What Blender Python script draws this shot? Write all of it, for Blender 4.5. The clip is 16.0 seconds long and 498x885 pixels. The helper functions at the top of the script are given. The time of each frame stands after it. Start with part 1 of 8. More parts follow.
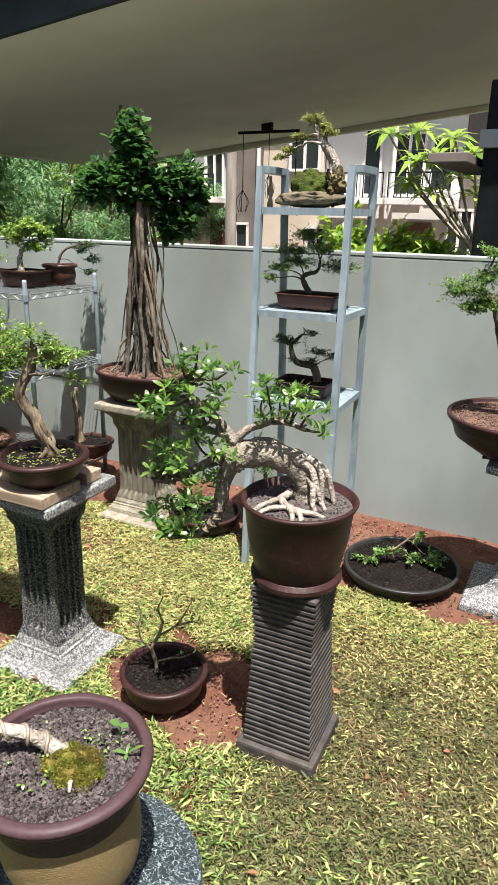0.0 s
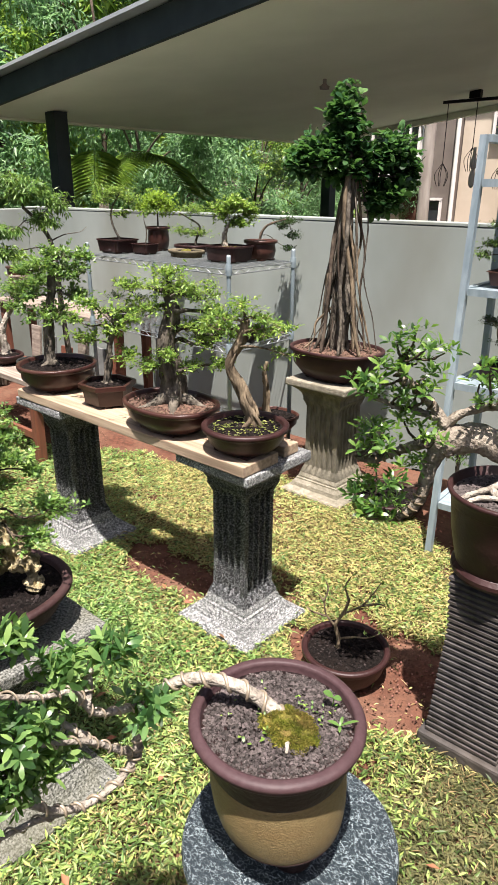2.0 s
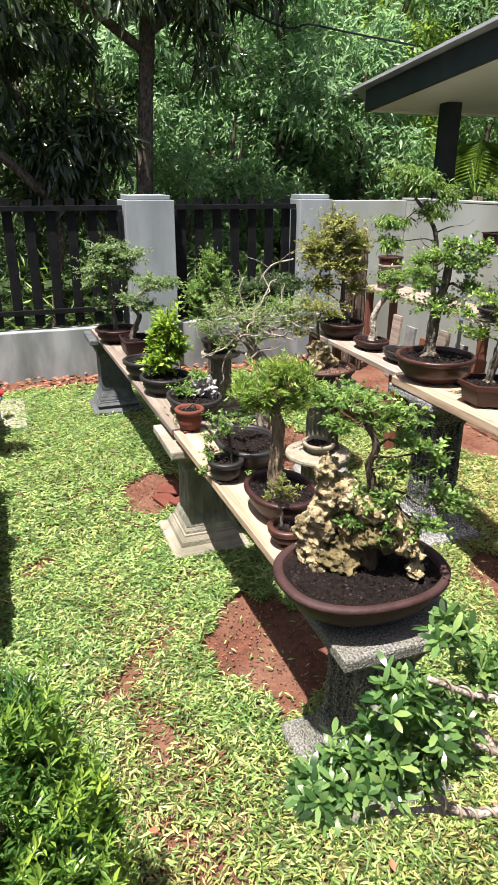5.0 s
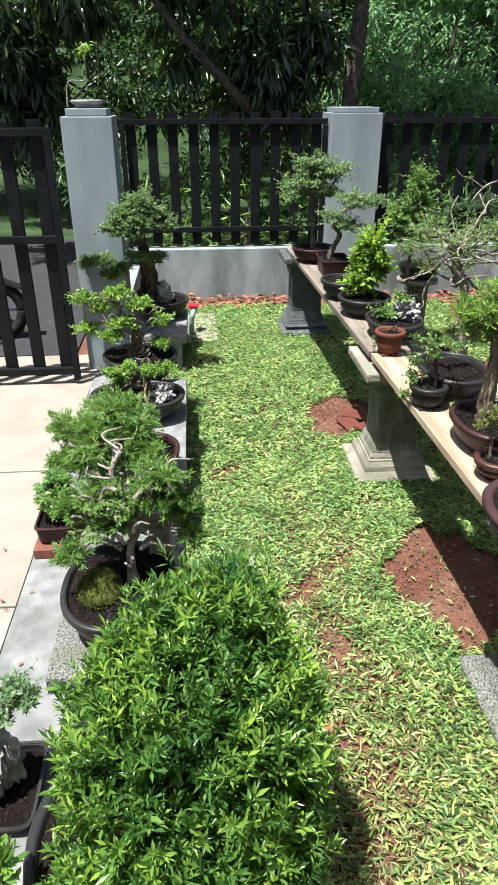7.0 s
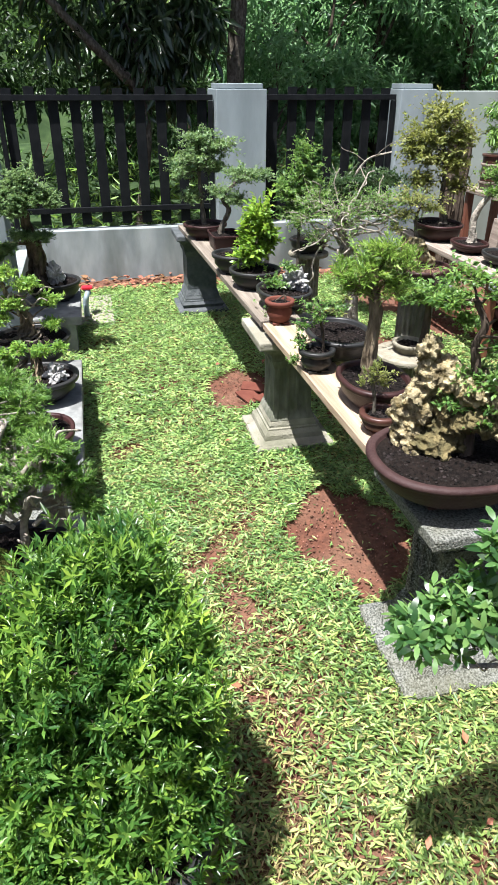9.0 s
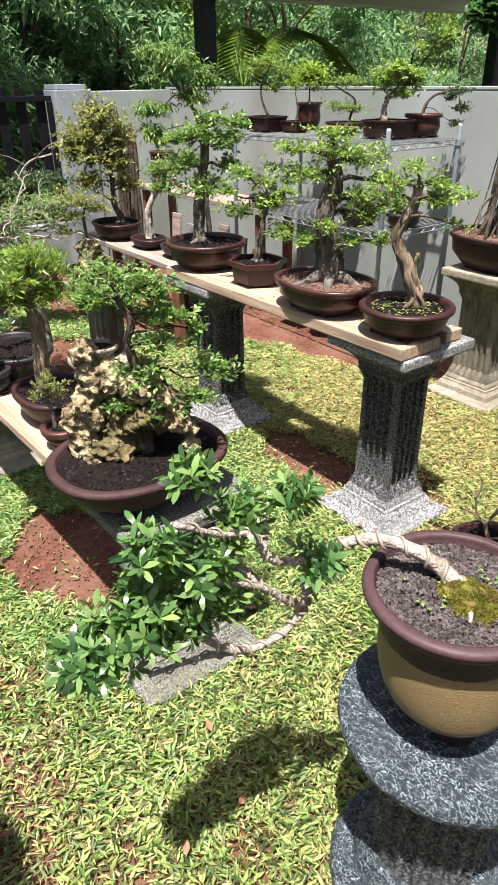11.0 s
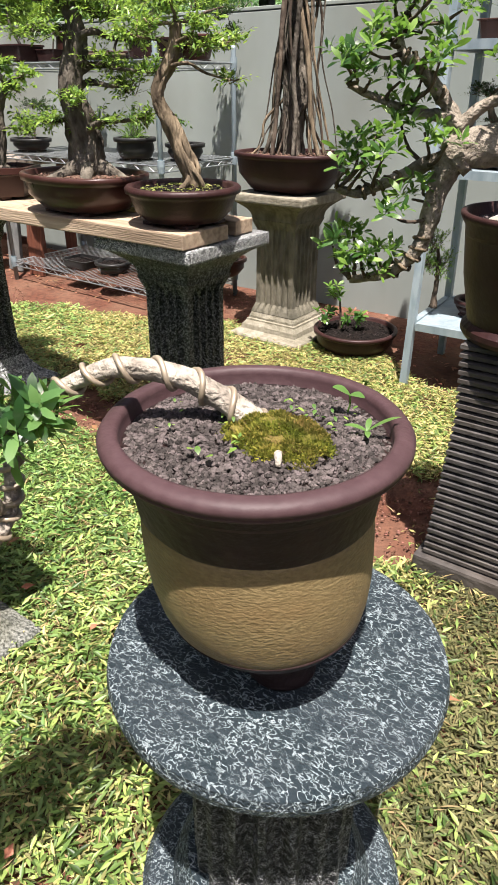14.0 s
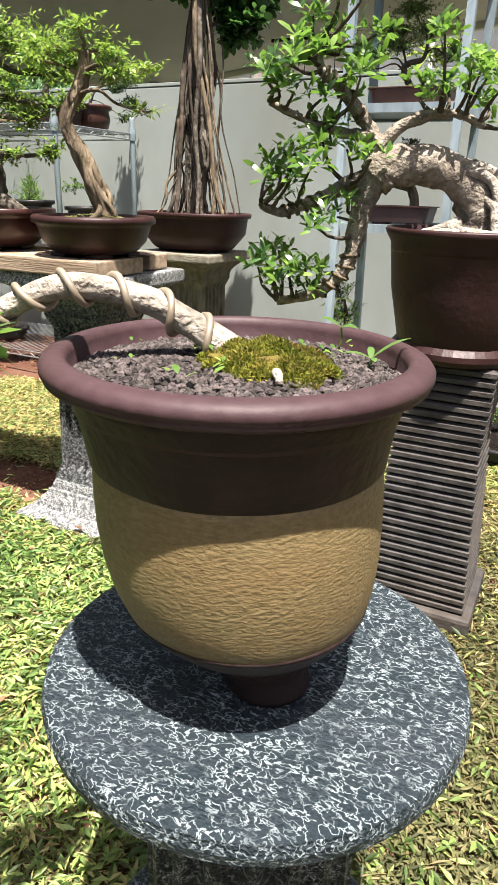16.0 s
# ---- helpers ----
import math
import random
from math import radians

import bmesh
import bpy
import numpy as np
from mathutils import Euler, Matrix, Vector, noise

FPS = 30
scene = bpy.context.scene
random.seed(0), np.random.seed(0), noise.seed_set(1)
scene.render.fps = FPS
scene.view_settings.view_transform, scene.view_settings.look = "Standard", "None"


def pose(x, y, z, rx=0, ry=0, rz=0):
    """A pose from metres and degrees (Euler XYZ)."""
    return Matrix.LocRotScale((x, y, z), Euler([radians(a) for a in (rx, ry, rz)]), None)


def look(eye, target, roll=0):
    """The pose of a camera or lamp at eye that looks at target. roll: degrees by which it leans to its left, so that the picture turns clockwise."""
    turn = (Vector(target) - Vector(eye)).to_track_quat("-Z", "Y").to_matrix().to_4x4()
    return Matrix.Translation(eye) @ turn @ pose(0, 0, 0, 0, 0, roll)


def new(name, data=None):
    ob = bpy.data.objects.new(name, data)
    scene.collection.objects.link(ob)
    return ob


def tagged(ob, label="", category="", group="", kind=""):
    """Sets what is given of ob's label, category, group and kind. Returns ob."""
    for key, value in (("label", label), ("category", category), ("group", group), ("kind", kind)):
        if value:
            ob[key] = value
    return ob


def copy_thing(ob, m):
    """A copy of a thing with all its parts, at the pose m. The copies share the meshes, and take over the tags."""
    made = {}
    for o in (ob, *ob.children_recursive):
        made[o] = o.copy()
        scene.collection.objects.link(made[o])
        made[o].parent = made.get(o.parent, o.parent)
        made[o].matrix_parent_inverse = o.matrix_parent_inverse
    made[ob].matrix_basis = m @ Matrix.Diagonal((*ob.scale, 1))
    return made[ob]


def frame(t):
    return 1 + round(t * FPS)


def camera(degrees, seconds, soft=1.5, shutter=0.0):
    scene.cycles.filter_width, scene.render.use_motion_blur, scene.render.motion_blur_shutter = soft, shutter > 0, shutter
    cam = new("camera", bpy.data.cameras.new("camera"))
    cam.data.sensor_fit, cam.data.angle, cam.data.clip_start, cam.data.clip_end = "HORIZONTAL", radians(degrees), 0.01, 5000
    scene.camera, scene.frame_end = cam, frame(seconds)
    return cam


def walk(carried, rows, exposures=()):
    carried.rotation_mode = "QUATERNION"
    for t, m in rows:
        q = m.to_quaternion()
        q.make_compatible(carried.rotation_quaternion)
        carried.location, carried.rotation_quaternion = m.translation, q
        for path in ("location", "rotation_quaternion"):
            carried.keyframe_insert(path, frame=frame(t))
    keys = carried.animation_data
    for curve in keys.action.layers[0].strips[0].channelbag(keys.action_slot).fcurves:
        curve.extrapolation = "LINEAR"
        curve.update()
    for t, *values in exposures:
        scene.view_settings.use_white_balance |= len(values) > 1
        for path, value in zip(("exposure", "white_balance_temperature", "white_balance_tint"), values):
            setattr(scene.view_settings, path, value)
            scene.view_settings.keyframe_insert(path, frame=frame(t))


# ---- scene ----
cam = camera(41.3, 16.0, soft=0.7)
METRES, EYE, TILT, LEAN, TURN = 1.64, 1.75, -0.5, -1.0, 26.9
ROWS = [
    (0.0, 0.0, 0.0, 0.0, 0.01, -18.64, -0.02),
    (0.5, -0.0177, 0.0002, -0.0024, 2.61, -18.7, 0.04),
    (1.0, -0.0403, -0.0037, 0.0001, 7.4, -19.33, -0.01),
    (1.5, -0.0568, -0.0022, -0.0022, 11.68, -19.44, 0.49),
    (2.0, -0.0739, -0.0031, -0.0059, 14.97, -20.34, 0.61),
    (2.5, -0.0962, -0.0114, -0.008, 18.86, -20.29, 0.59),
    (3.0, -0.1178, -0.0168, -0.0084, 23.37, -20.23, 0.93),
    (3.5, -0.1435, -0.0311, -0.0071, 28.23, -20.16, 0.83),
    (4.0, -0.1661, -0.0382, -0.007, 32.67, -20.18, 0.91),
    (4.5, -0.1864, -0.052, -0.0063, 37.94, -19.75, 1.11),
    (5.0, -0.2084, -0.0683, -0.0099, 43.37, -20.69, 0.14),
    (7.5, -0.2628, -0.1383, -0.0548, 59.35, -26.89, 0.39),
    (8.0, -0.2511, -0.1397, -0.0645, 59.02, -27.2, 0.23),
    (8.5, -0.2311, -0.1289, -0.0722, 54.49, -27.24, 0.08),
    (9.0, -0.2157, -0.1171, -0.0739, 50.21, -27.73, 0.07),
    (9.5, -0.1975, -0.0959, -0.0753, 45.08, -27.87, 0.52),
    (10.0, -0.1812, -0.0687, -0.0785, 38.52, -27.68, 0.85),
    (12.5, -0.1038, 0.0864, -0.1697, 13.35, -29.31, 1.84),
    (13.0, -0.1187, 0.1251, -0.2373, 11.73, -29.81, 1.7),
    (13.5, -0.1289, 0.1577, -0.3096, 10.17, -29.16, 0.94),
    (14.0, -0.1367, 0.1914, -0.353, 9.66, -27.61, 0.78),
    (14.5, -0.1445, 0.2176, -0.3832, 7.74, -26.48, 0.84),
    (15.0, -0.1612, 0.2303, -0.4145, 4.61, -24.65, 0.22),
    (15.5, -0.1844, 0.2277, -0.4389, 2.83, -21.5, -1.48),
    (16.0, -0.1874, 0.225, -0.4575, 0.63, -20.22, -0.55),
]
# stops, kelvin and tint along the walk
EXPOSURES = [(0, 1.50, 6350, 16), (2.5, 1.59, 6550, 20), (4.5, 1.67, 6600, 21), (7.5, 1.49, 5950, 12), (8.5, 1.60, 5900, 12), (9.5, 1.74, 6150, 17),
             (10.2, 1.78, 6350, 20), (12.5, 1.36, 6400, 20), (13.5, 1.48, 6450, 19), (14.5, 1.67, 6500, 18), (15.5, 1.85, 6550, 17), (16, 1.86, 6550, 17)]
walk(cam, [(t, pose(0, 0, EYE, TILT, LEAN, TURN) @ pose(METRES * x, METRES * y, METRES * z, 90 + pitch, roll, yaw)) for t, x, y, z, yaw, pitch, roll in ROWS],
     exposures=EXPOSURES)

# ---- world, sun, exposure ----
SUN_AZ, SUN_EL = 141.0, 71.5      # where the sun stands: degrees clockwise from +y, and above the horizon
world = bpy.data.worlds.new("world")
scene.world = world
world.use_nodes = True
wn = world.node_tree.nodes
sky = wn.new("ShaderNodeTexSky")
sky.sky_type, sky.sun_disc = "NISHITA", False
sky.sun_elevation, sky.sun_rotation = radians(SUN_EL), radians(SUN_AZ)
sky.air_density, sky.dust_density = 1.0, 4.0
world.node_tree.links.new(sky.outputs[0], wn["Background"].inputs[0])
wn["Background"].inputs[1].default_value = 0.053
sun = new("sun", bpy.data.lights.new("sun", "SUN"))
sun.data.energy, sun.data.angle, sun.data.color = 5.0, radians(0.6), (1.0, 0.95, 0.86)
sd = Vector((math.sin(radians(SUN_AZ)) * math.cos(radians(SUN_EL)), math.cos(radians(SUN_AZ)) * math.cos(radians(SUN_EL)), math.sin(radians(SUN_EL))))
sun.matrix_world = look(sd * 30, (0, 0, 0))


# ---- materials ----
def mat(name, c1, c2=None, scale=8.0, rough=0.8, bump=0.0, bscale=60.0, c3=None, scale3=2.0, mix3=0.5, metal=0.0,
        stretch=(1, 1, 1), lo=0.35, hi=0.65, island=0.0, obrand=0.0, spec=0.5, trans=None, tmix=0.36, coords="Object", detail=6.0, ridge=0.0):
    """A noisy surface: two colours mixed by fine noise, a third by coarse patches, and a bump."""
    m = bpy.data.materials.new(name)
    m.use_nodes = True
    nt = m.node_tree
    nd, ln = nt.nodes, nt.links.new
    b = nd["Principled BSDF"]
    b.inputs["Roughness"].default_value, b.inputs["Metallic"].default_value = rough, metal
    b.inputs["Specular IOR Level"].default_value = spec
    tc = nd.new("ShaderNodeTexCoord")
    mp = nd.new("ShaderNodeMapping")
    mp.inputs["Scale"].default_value = stretch
    ln(tc.outputs[coords], mp.inputs[0])
    def noise_at(sc, dt=detail):
        n = nd.new("ShaderNodeTexNoise")
        n.inputs["Scale"].default_value, n.inputs["Detail"].default_value = sc, dt
        ln(mp.outputs[0], n.inputs["Vector"])
        return n
    def ramp(src, a, z):
        r = nd.new("ShaderNodeMapRange")
        r.inputs["From Min"].default_value, r.inputs["From Max"].default_value = a, z
        ln(src, r.inputs["Value"])
        return r.outputs[0]
    def mixed(fac, a, z):
        x = nd.new("ShaderNodeMix")
        x.data_type = "RGBA"
        if fac is not None:
            ln(fac, x.inputs[0])
        for sock, v in ((x.inputs[6], a), (x.inputs[7], z)):
            if isinstance(v, tuple):
                sock.default_value = (*v, 1)
            else:
                ln(v, sock)
        return x.outputs[2]
    if ridge:
        # thin worm-like strokes where the noise crosses its middle, in patches
        nz = noise_at(scale, 3.0)
        nz.inputs["Distortion"].default_value = 0.5
        sub = nd.new("ShaderNodeMath")
        sub.operation = "SUBTRACT"
        ln(nz.outputs[0], sub.inputs[0])
        sub.inputs[1].default_value = 0.5
        ab = nd.new("ShaderNodeMath")
        ab.operation = "ABSOLUTE"
        ln(sub.outputs[0], ab.inputs[0])
        st = ramp(ab.outputs[0], ridge, ridge * 0.35)
        pa = ramp(noise_at(scale * 0.42, 2.0).outputs[0], lo, hi)
        mu = nd.new("ShaderNodeMath")
        mu.operation = "MULTIPLY"
        ln(st, mu.inputs[0])
        ln(pa, mu.inputs[1])
        col = mixed(mu.outputs[0], tuple(c1), tuple(c2))
    else:
        col = mixed(ramp(noise_at(scale).outputs[0], lo, hi), tuple(c1), tuple(c2 or c1))
    if c3:
        f = ramp(noise_at(scale3, 4.0).outputs[0], 0.5 - 0.12, 0.5 + 0.25)
        k = nd.new("ShaderNodeMath")
        k.operation = "MULTIPLY"
        ln(f, k.inputs[0])
        k.inputs[1].default_value = mix3
        col = mixed(k.outputs[0], col, tuple(c3))
    if island or obrand:
        g = nd.new("ShaderNodeNewGeometry" if island else "ShaderNodeObjectInfo")
        hs = nd.new("ShaderNodeHueSaturation")
        src = g.outputs["Random Per Island"] if island else g.outputs["Random"]
        amt = island or obrand
        v = nd.new("ShaderNodeMapRange")
        v.inputs["To Min"].default_value, v.inputs["To Max"].default_value = 1 - amt, 1 + amt
        ln(src, v.inputs["Value"])
        ln(v.outputs[0], hs.inputs["Value"])
        h = nd.new("ShaderNodeMapRange")
        h.inputs["To Min"].default_value, h.inputs["To Max"].default_value = 0.5 + 0.03 * amt, 0.5 - 0.05 * amt
        ln(src, h.inputs["Value"])
        ln(h.outputs[0], hs.inputs["Hue"])
        ln(col, hs.inputs["Color"])
        col = hs.outputs[0]
    ln(col, b.inputs["Base Color"])
    if bump:
        bp = nd.new("ShaderNodeBump")
        bp.inputs["Strength"].default_value, bp.inputs["Distance"].default_value = bump, 0.01
        ln(noise_at(bscale).outputs[0], bp.inputs["Height"])
        ln(bp.outputs[0], b.inputs["Normal"])
    if trans:
        tr = nd.new("ShaderNodeBsdfTranslucent")
        ln(mixed(None, tuple(trans), tuple(trans)), tr.inputs[0])
        ms = nd.new("ShaderNodeMixShader")
        ms.inputs[0].default_value = tmix
        ln(b.outputs[0], ms.inputs[1])
        ln(tr.outputs[0], ms.inputs[2])
        ln(ms.outputs[0], nd["Material Output"].inputs[0])
    return m


def leaf_mat(name, a, b, tr, rough=0.4, island=0.55, spec=0.4, tmix=0.36):
    return mat(name, a, b, 6.0, rough, island=island, trans=tr, spec=spec, tmix=tmix)


M_WALL = mat("painted_plaster", (0.225, 0.263, 0.247), (0.292, 0.334, 0.314), 1.6, 0.7, 0.05, 50, (0.165, 0.172, 0.145), 1.3, 0.8, stretch=(1, 1, 0.55), spec=0.2)
M_PILLAR = mat("grey_paint", (0.175, 0.212, 0.224), (0.240, 0.282, 0.294), 4.0, 0.65, 0.08, 60, (0.110, 0.130, 0.134), 3.0, 0.65, stretch=(1, 1, 0.4), spec=0.3)
M_LOWWALL = mat("weathered_plaster", (0.17, 0.195, 0.20), (0.27, 0.30, 0.30), 6.0, 0.85, 0.2, 50, (0.060, 0.070, 0.058), 4.0, 0.95, stretch=(1, 1, 0.35), spec=0.2)
M_FENCE = mat("black_paint", (0.0035, 0.0045, 0.0055), (0.008, 0.009, 0.010), 12, 0.5, spec=0.15)
M_SOIL = mat("red_earth", (0.112, 0.047, 0.030), (0.062, 0.028, 0.019), 34, 0.95, 1.0, 70, (0.165, 0.100, 0.066), 4.0, 0.6, spec=0.1)
M_DRIVE = mat("pale_concrete", (0.205, 0.188, 0.155), (0.26, 0.238, 0.195), 5, 0.85, 0.1, 80, (0.155, 0.142, 0.115), 1.6, 0.6, spec=0.2)
M_KERB = mat("grey_concrete", (0.120, 0.126, 0.122), (0.200, 0.207, 0.200), 16, 0.85, 0.3, 70, (0.085, 0.085, 0.076), 5, 0.6, spec=0.2)
M_OLDSLAB = mat("worn_speckled_slab", (0.040, 0.044, 0.040), (0.215, 0.222, 0.200), 150, 0.8, 0.9, 160, (0.100, 0.098, 0.058), 7, 0.6, lo=0.36, hi=0.62, spec=0.2)
M_MOSSGREEN = mat("green_moss", (0.045, 0.078, 0.014), (0.095, 0.125, 0.024), 60, 0.95, 1.0, 160, (0.070, 0.060, 0.022), 16, 0.7, island=0.5, spec=0.1)
M_ROAD = mat("asphalt", (0.026, 0.027, 0.028), (0.042, 0.043, 0.044), 30, 0.9, 0.3, 90, (0.02, 0.02, 0.02), 3, 0.5, spec=0.1)
M_DARKCOL = mat("dry_brushed_concrete", (0.008, 0.009, 0.010), (0.46, 0.48, 0.49), 300, 0.5, 0.9, 240, (0.020, 0.023, 0.024), 12, 0.5, lo=0.40, hi=0.62, ridge=0.060, spec=0.25)
M_DARKBASE = mat("dry_brushed_base", (0.050, 0.055, 0.056), (0.55, 0.57, 0.56), 200, 0.65, 0.9, 200, (0.11, 0.115, 0.11), 9, 0.5, lo=0.30, hi=0.55, ridge=0.075, spec=0.2)
M_BLUEDISC = mat("dry_brushed_disc", (0.012, 0.021, 0.026), (0.280, 0.338, 0.350), 150, 0.5, 0.8, 240, (0.033, 0.042, 0.050), 11, 0.5, lo=0.30, hi=0.54, stretch=(0.75, 1.1, 1), ridge=0.036, spec=0.2)
M_STONECOL = mat("cast_stone", (0.09, 0.083, 0.06), (0.18, 0.165, 0.125), 30, 0.85, 0.6, 90, (0.045, 0.045, 0.036), 7, 0.65, stretch=(1, 1, 0.4), spec=0.2)
M_STONEBASE = mat("pale_cast_stone", (0.17, 0.155, 0.115), (0.27, 0.25, 0.195), 30, 0.85, 0.6, 90, (0.09, 0.085, 0.06), 7, 0.6, spec=0.2)
M_MOSSCOL = mat("mossy_concrete", (0.10, 0.10, 0.08), (0.20, 0.20, 0.165), 16, 0.85, 0.5, 60, (0.05, 0.06, 0.035), 6, 0.75, stretch=(1, 1, 0.5), spec=0.2)
M_MOSSBASE = mat("pale_mossy_concrete", (0.17, 0.160, 0.125), (0.30, 0.285, 0.23), 16, 0.85, 0.6, 60, (0.060, 0.065, 0.036), 8, 0.85, spec=0.2)
M_GREYCOL = mat("dark_grey_concrete", (0.045, 0.053, 0.057), (0.10, 0.11, 0.115), 14, 0.6, 0.35, 60, (0.03, 0.034, 0.034), 5, 0.6, spec=0.2)
M_RIB = mat("dark_ribbed_stone", (0.024, 0.023, 0.023), (0.056, 0.053, 0.051), 20, 0.62, 0.3, 80, (0.085, 0.070, 0.054), 4, 0.5, spec=0.2)
M_POT = mat("dark_brown_clay", (0.0195, 0.0072, 0.0070), (0.031, 0.0124, 0.0115), 18, 0.45, 0.12, 80, (0.038, 0.020, 0.018), 6, 0.4, spec=0.25)
M_POTMAT = mat("matt_brown_clay", (0.026, 0.0125, 0.0120), (0.040, 0.0205, 0.0190), 24, 0.65, 0.25, 90, (0.048, 0.030, 0.028), 7, 0.5, spec=0.2)
M_POTGL = mat("glazed_brown_clay", (0.026, 0.0092, 0.0075), (0.046, 0.0185, 0.0145), 7, 0.30, 0.08, 50, (0.055, 0.028, 0.022), 7, 0.4, spec=0.35)
M_POTRED = mat("red_brown_clay", (0.038, 0.0145, 0.0105), (0.060, 0.025, 0.018), 14, 0.42, 0.1, 70, spec=0.35)
M_TERRA = mat("terracotta", (0.085, 0.026, 0.017), (0.125, 0.042, 0.027), 14, 0.75, 0.1, 70, (0.06, 0.02, 0.014), 8, 0.5, spec=0.2)
M_POTBLK = mat("black_plastic", (0.009, 0.0095, 0.010), (0.018, 0.019, 0.019), 14, 0.42, 0.05, 70, (0.03, 0.028, 0.024), 6, 0.4, spec=0.3)
M_POTRIM = mat("matt_purple_clay", (0.042, 0.0220, 0.0240), (0.054, 0.0305, 0.0325), 90, 0.55, 0.08, 120, (0.029, 0.016, 0.016), 9, 0.6, spec=0.25)
M_POTDARK = mat("dark_unglazed_clay", (0.015, 0.0082, 0.008), (0.026, 0.0145, 0.0135), 30, 0.55, 0.25, 90, (0.034, 0.020, 0.018), 8, 0.4, spec=0.25)
M_OCHRE = mat("ochre_crackle_clay", (0.122, 0.096, 0.044), (0.188, 0.146, 0.070), 150, 0.5, 0.26, 190, (0.150, 0.094, 0.040), 9, 0.6, stretch=(1, 1, 2.0), spec=0.3)
M_DIRT = mat("potting_soil", (0.0032, 0.0026, 0.0024), (0.011, 0.0085, 0.0075), 90, 0.95, 1.0, 140, (0.018, 0.012, 0.009), 11, 0.4, spec=0.08)
M_REDDIRT = mat("bark_mulch", (0.055, 0.034, 0.024), (0.150, 0.098, 0.066), 90, 0.95, 1.0, 120, (0.030, 0.022, 0.018), 14, 0.6, island=0.6, spec=0.15)
M_GRIT = mat("lava_grit", (0.046, 0.040, 0.037), (0.095, 0.082, 0.076), 60, 0.9, 0.8, 220, island=0.6, spec=0.15)
M_DARKGRIT = mat("dark_grit", (0.006, 0.005, 0.0045), (0.020, 0.017, 0.015), 30, 0.9, 0.5, 150, island=0.95, spec=0.1)
M_CLOD = mat("earth_clod", (0.135, 0.066, 0.044), (0.200, 0.118, 0.082), 40, 0.95, 0.8, 150, island=0.5, spec=0.1)
M_MOSS = mat("moss", (0.085, 0.090, 0.016), (0.180, 0.180, 0.030), 60, 0.95, 1.0, 160, (0.115, 0.066, 0.030), 16, 0.85, spec=0.1)
M_MOSSTUFT = mat("moss_tuft", (0.075, 0.105, 0.014), (0.205, 0.215, 0.034), 30, 0.9, 0, 60, (0.12, 0.068, 0.030), 26, 0.85, island=0.7, spec=0.1, trans=(0.20, 0.24, 0.03))
M_BARK = mat("grey_bark", (0.058, 0.050, 0.039), (0.165, 0.148, 0.118), 45, 0.85, 1.0, 90, (0.028, 0.023, 0.018), 18, 0.8, stretch=(1, 1, 0.5), spec=0.12)
M_BARKDK = mat("dark_bark", (0.055, 0.042, 0.032), (0.12, 0.095, 0.07), 40, 0.85, 1.0, 90, (0.025, 0.02, 0.016), 14, 0.65, stretch=(1, 1, 0.35), spec=0.12)
M_BARKYL = mat("tan_bark", (0.098, 0.075, 0.049), (0.270, 0.215, 0.142), 50, 0.85, 1.0, 90, (0.032, 0.025, 0.018), 20, 0.9, stretch=(1, 1, 0.3), spec=0.12)
M_FICUSBARK = mat("ficus_bark", (0.165, 0.142, 0.110), (0.300, 0.268, 0.216), 55, 0.85, 1.0, 100, (0.075, 0.062, 0.047), 20, 0.65, spec=0.12)
M_BARKPL = mat("pale_bark", (0.215, 0.192, 0.156), (0.375, 0.345, 0.290), 60, 0.75, 1.0, 110, (0.095, 0.080, 0.062), 26, 0.65, spec=0.12)
M_WIRE = mat("aluminium_wire", (0.25, 0.205, 0.145), (0.32, 0.27, 0.20), 30, 0.45, metal=0.4)
# near-black third colour paints the shade of pits and crevices
M_ROCK = mat("cream_rock", (0.165, 0.128, 0.056), (0.46, 0.40, 0.245), 46, 0.9, 1.0, 110, (0.022, 0.018, 0.010), 34, 0.98, spec=0.12)
M_ROCKGR = mat("grey_rock", (0.22, 0.22, 0.21), (0.42, 0.42, 0.40), 12, 0.9, 0.8, 40, (0.08, 0.08, 0.08), 8, 0.7, spec=0.12)
M_ROCKBR = mat("brown_slab_rock", (0.085, 0.068, 0.042), (0.19, 0.16, 0.11), 20, 0.85, 1.0, 50, (0.04, 0.04, 0.02), 10, 0.7, spec=0.12)
M_ROCKMOSS = mat("mossy_dark_rock", (0.045, 0.042, 0.022), (0.20, 0.16, 0.075), 26, 0.9, 1.0, 80, (0.022, 0.026, 0.010), 12, 0.9, spec=0.12)
M_PLANK = mat("pale_pine", (0.37, 0.295, 0.205), (0.255, 0.19, 0.125), 6, 0.7, 0.3, 30, (0.15, 0.115, 0.08), 3.0, 0.65, stretch=(0.5, 9, 9), obrand=0.12, spec=0.2)
M_OLDWOOD = mat("weathered_wood", (0.26, 0.225, 0.185), (0.175, 0.145, 0.115), 6, 0.8, 0.4, 30, (0.10, 0.08, 0.065), 3, 0.6, stretch=(0.5, 9, 9), obrand=0.2, spec=0.2)
M_REDWOOD = mat("red_stained_wood", (0.16, 0.055, 0.03), (0.10, 0.035, 0.02), 6, 0.6, 0.2, 30, stretch=(9, 9, 0.6))
M_STEEL = mat("galvanised_steel", (0.19, 0.25, 0.275), (0.28, 0.345, 0.37), 30, 0.45, 0.08, 60, (0.12, 0.16, 0.18), 6, 0.6, metal=0.2, stretch=(1, 1, 0.3))
M_CHROME = mat("chrome_wire", (0.24, 0.27, 0.28), (0.34, 0.37, 0.38), 30, 0.35, metal=0.7)
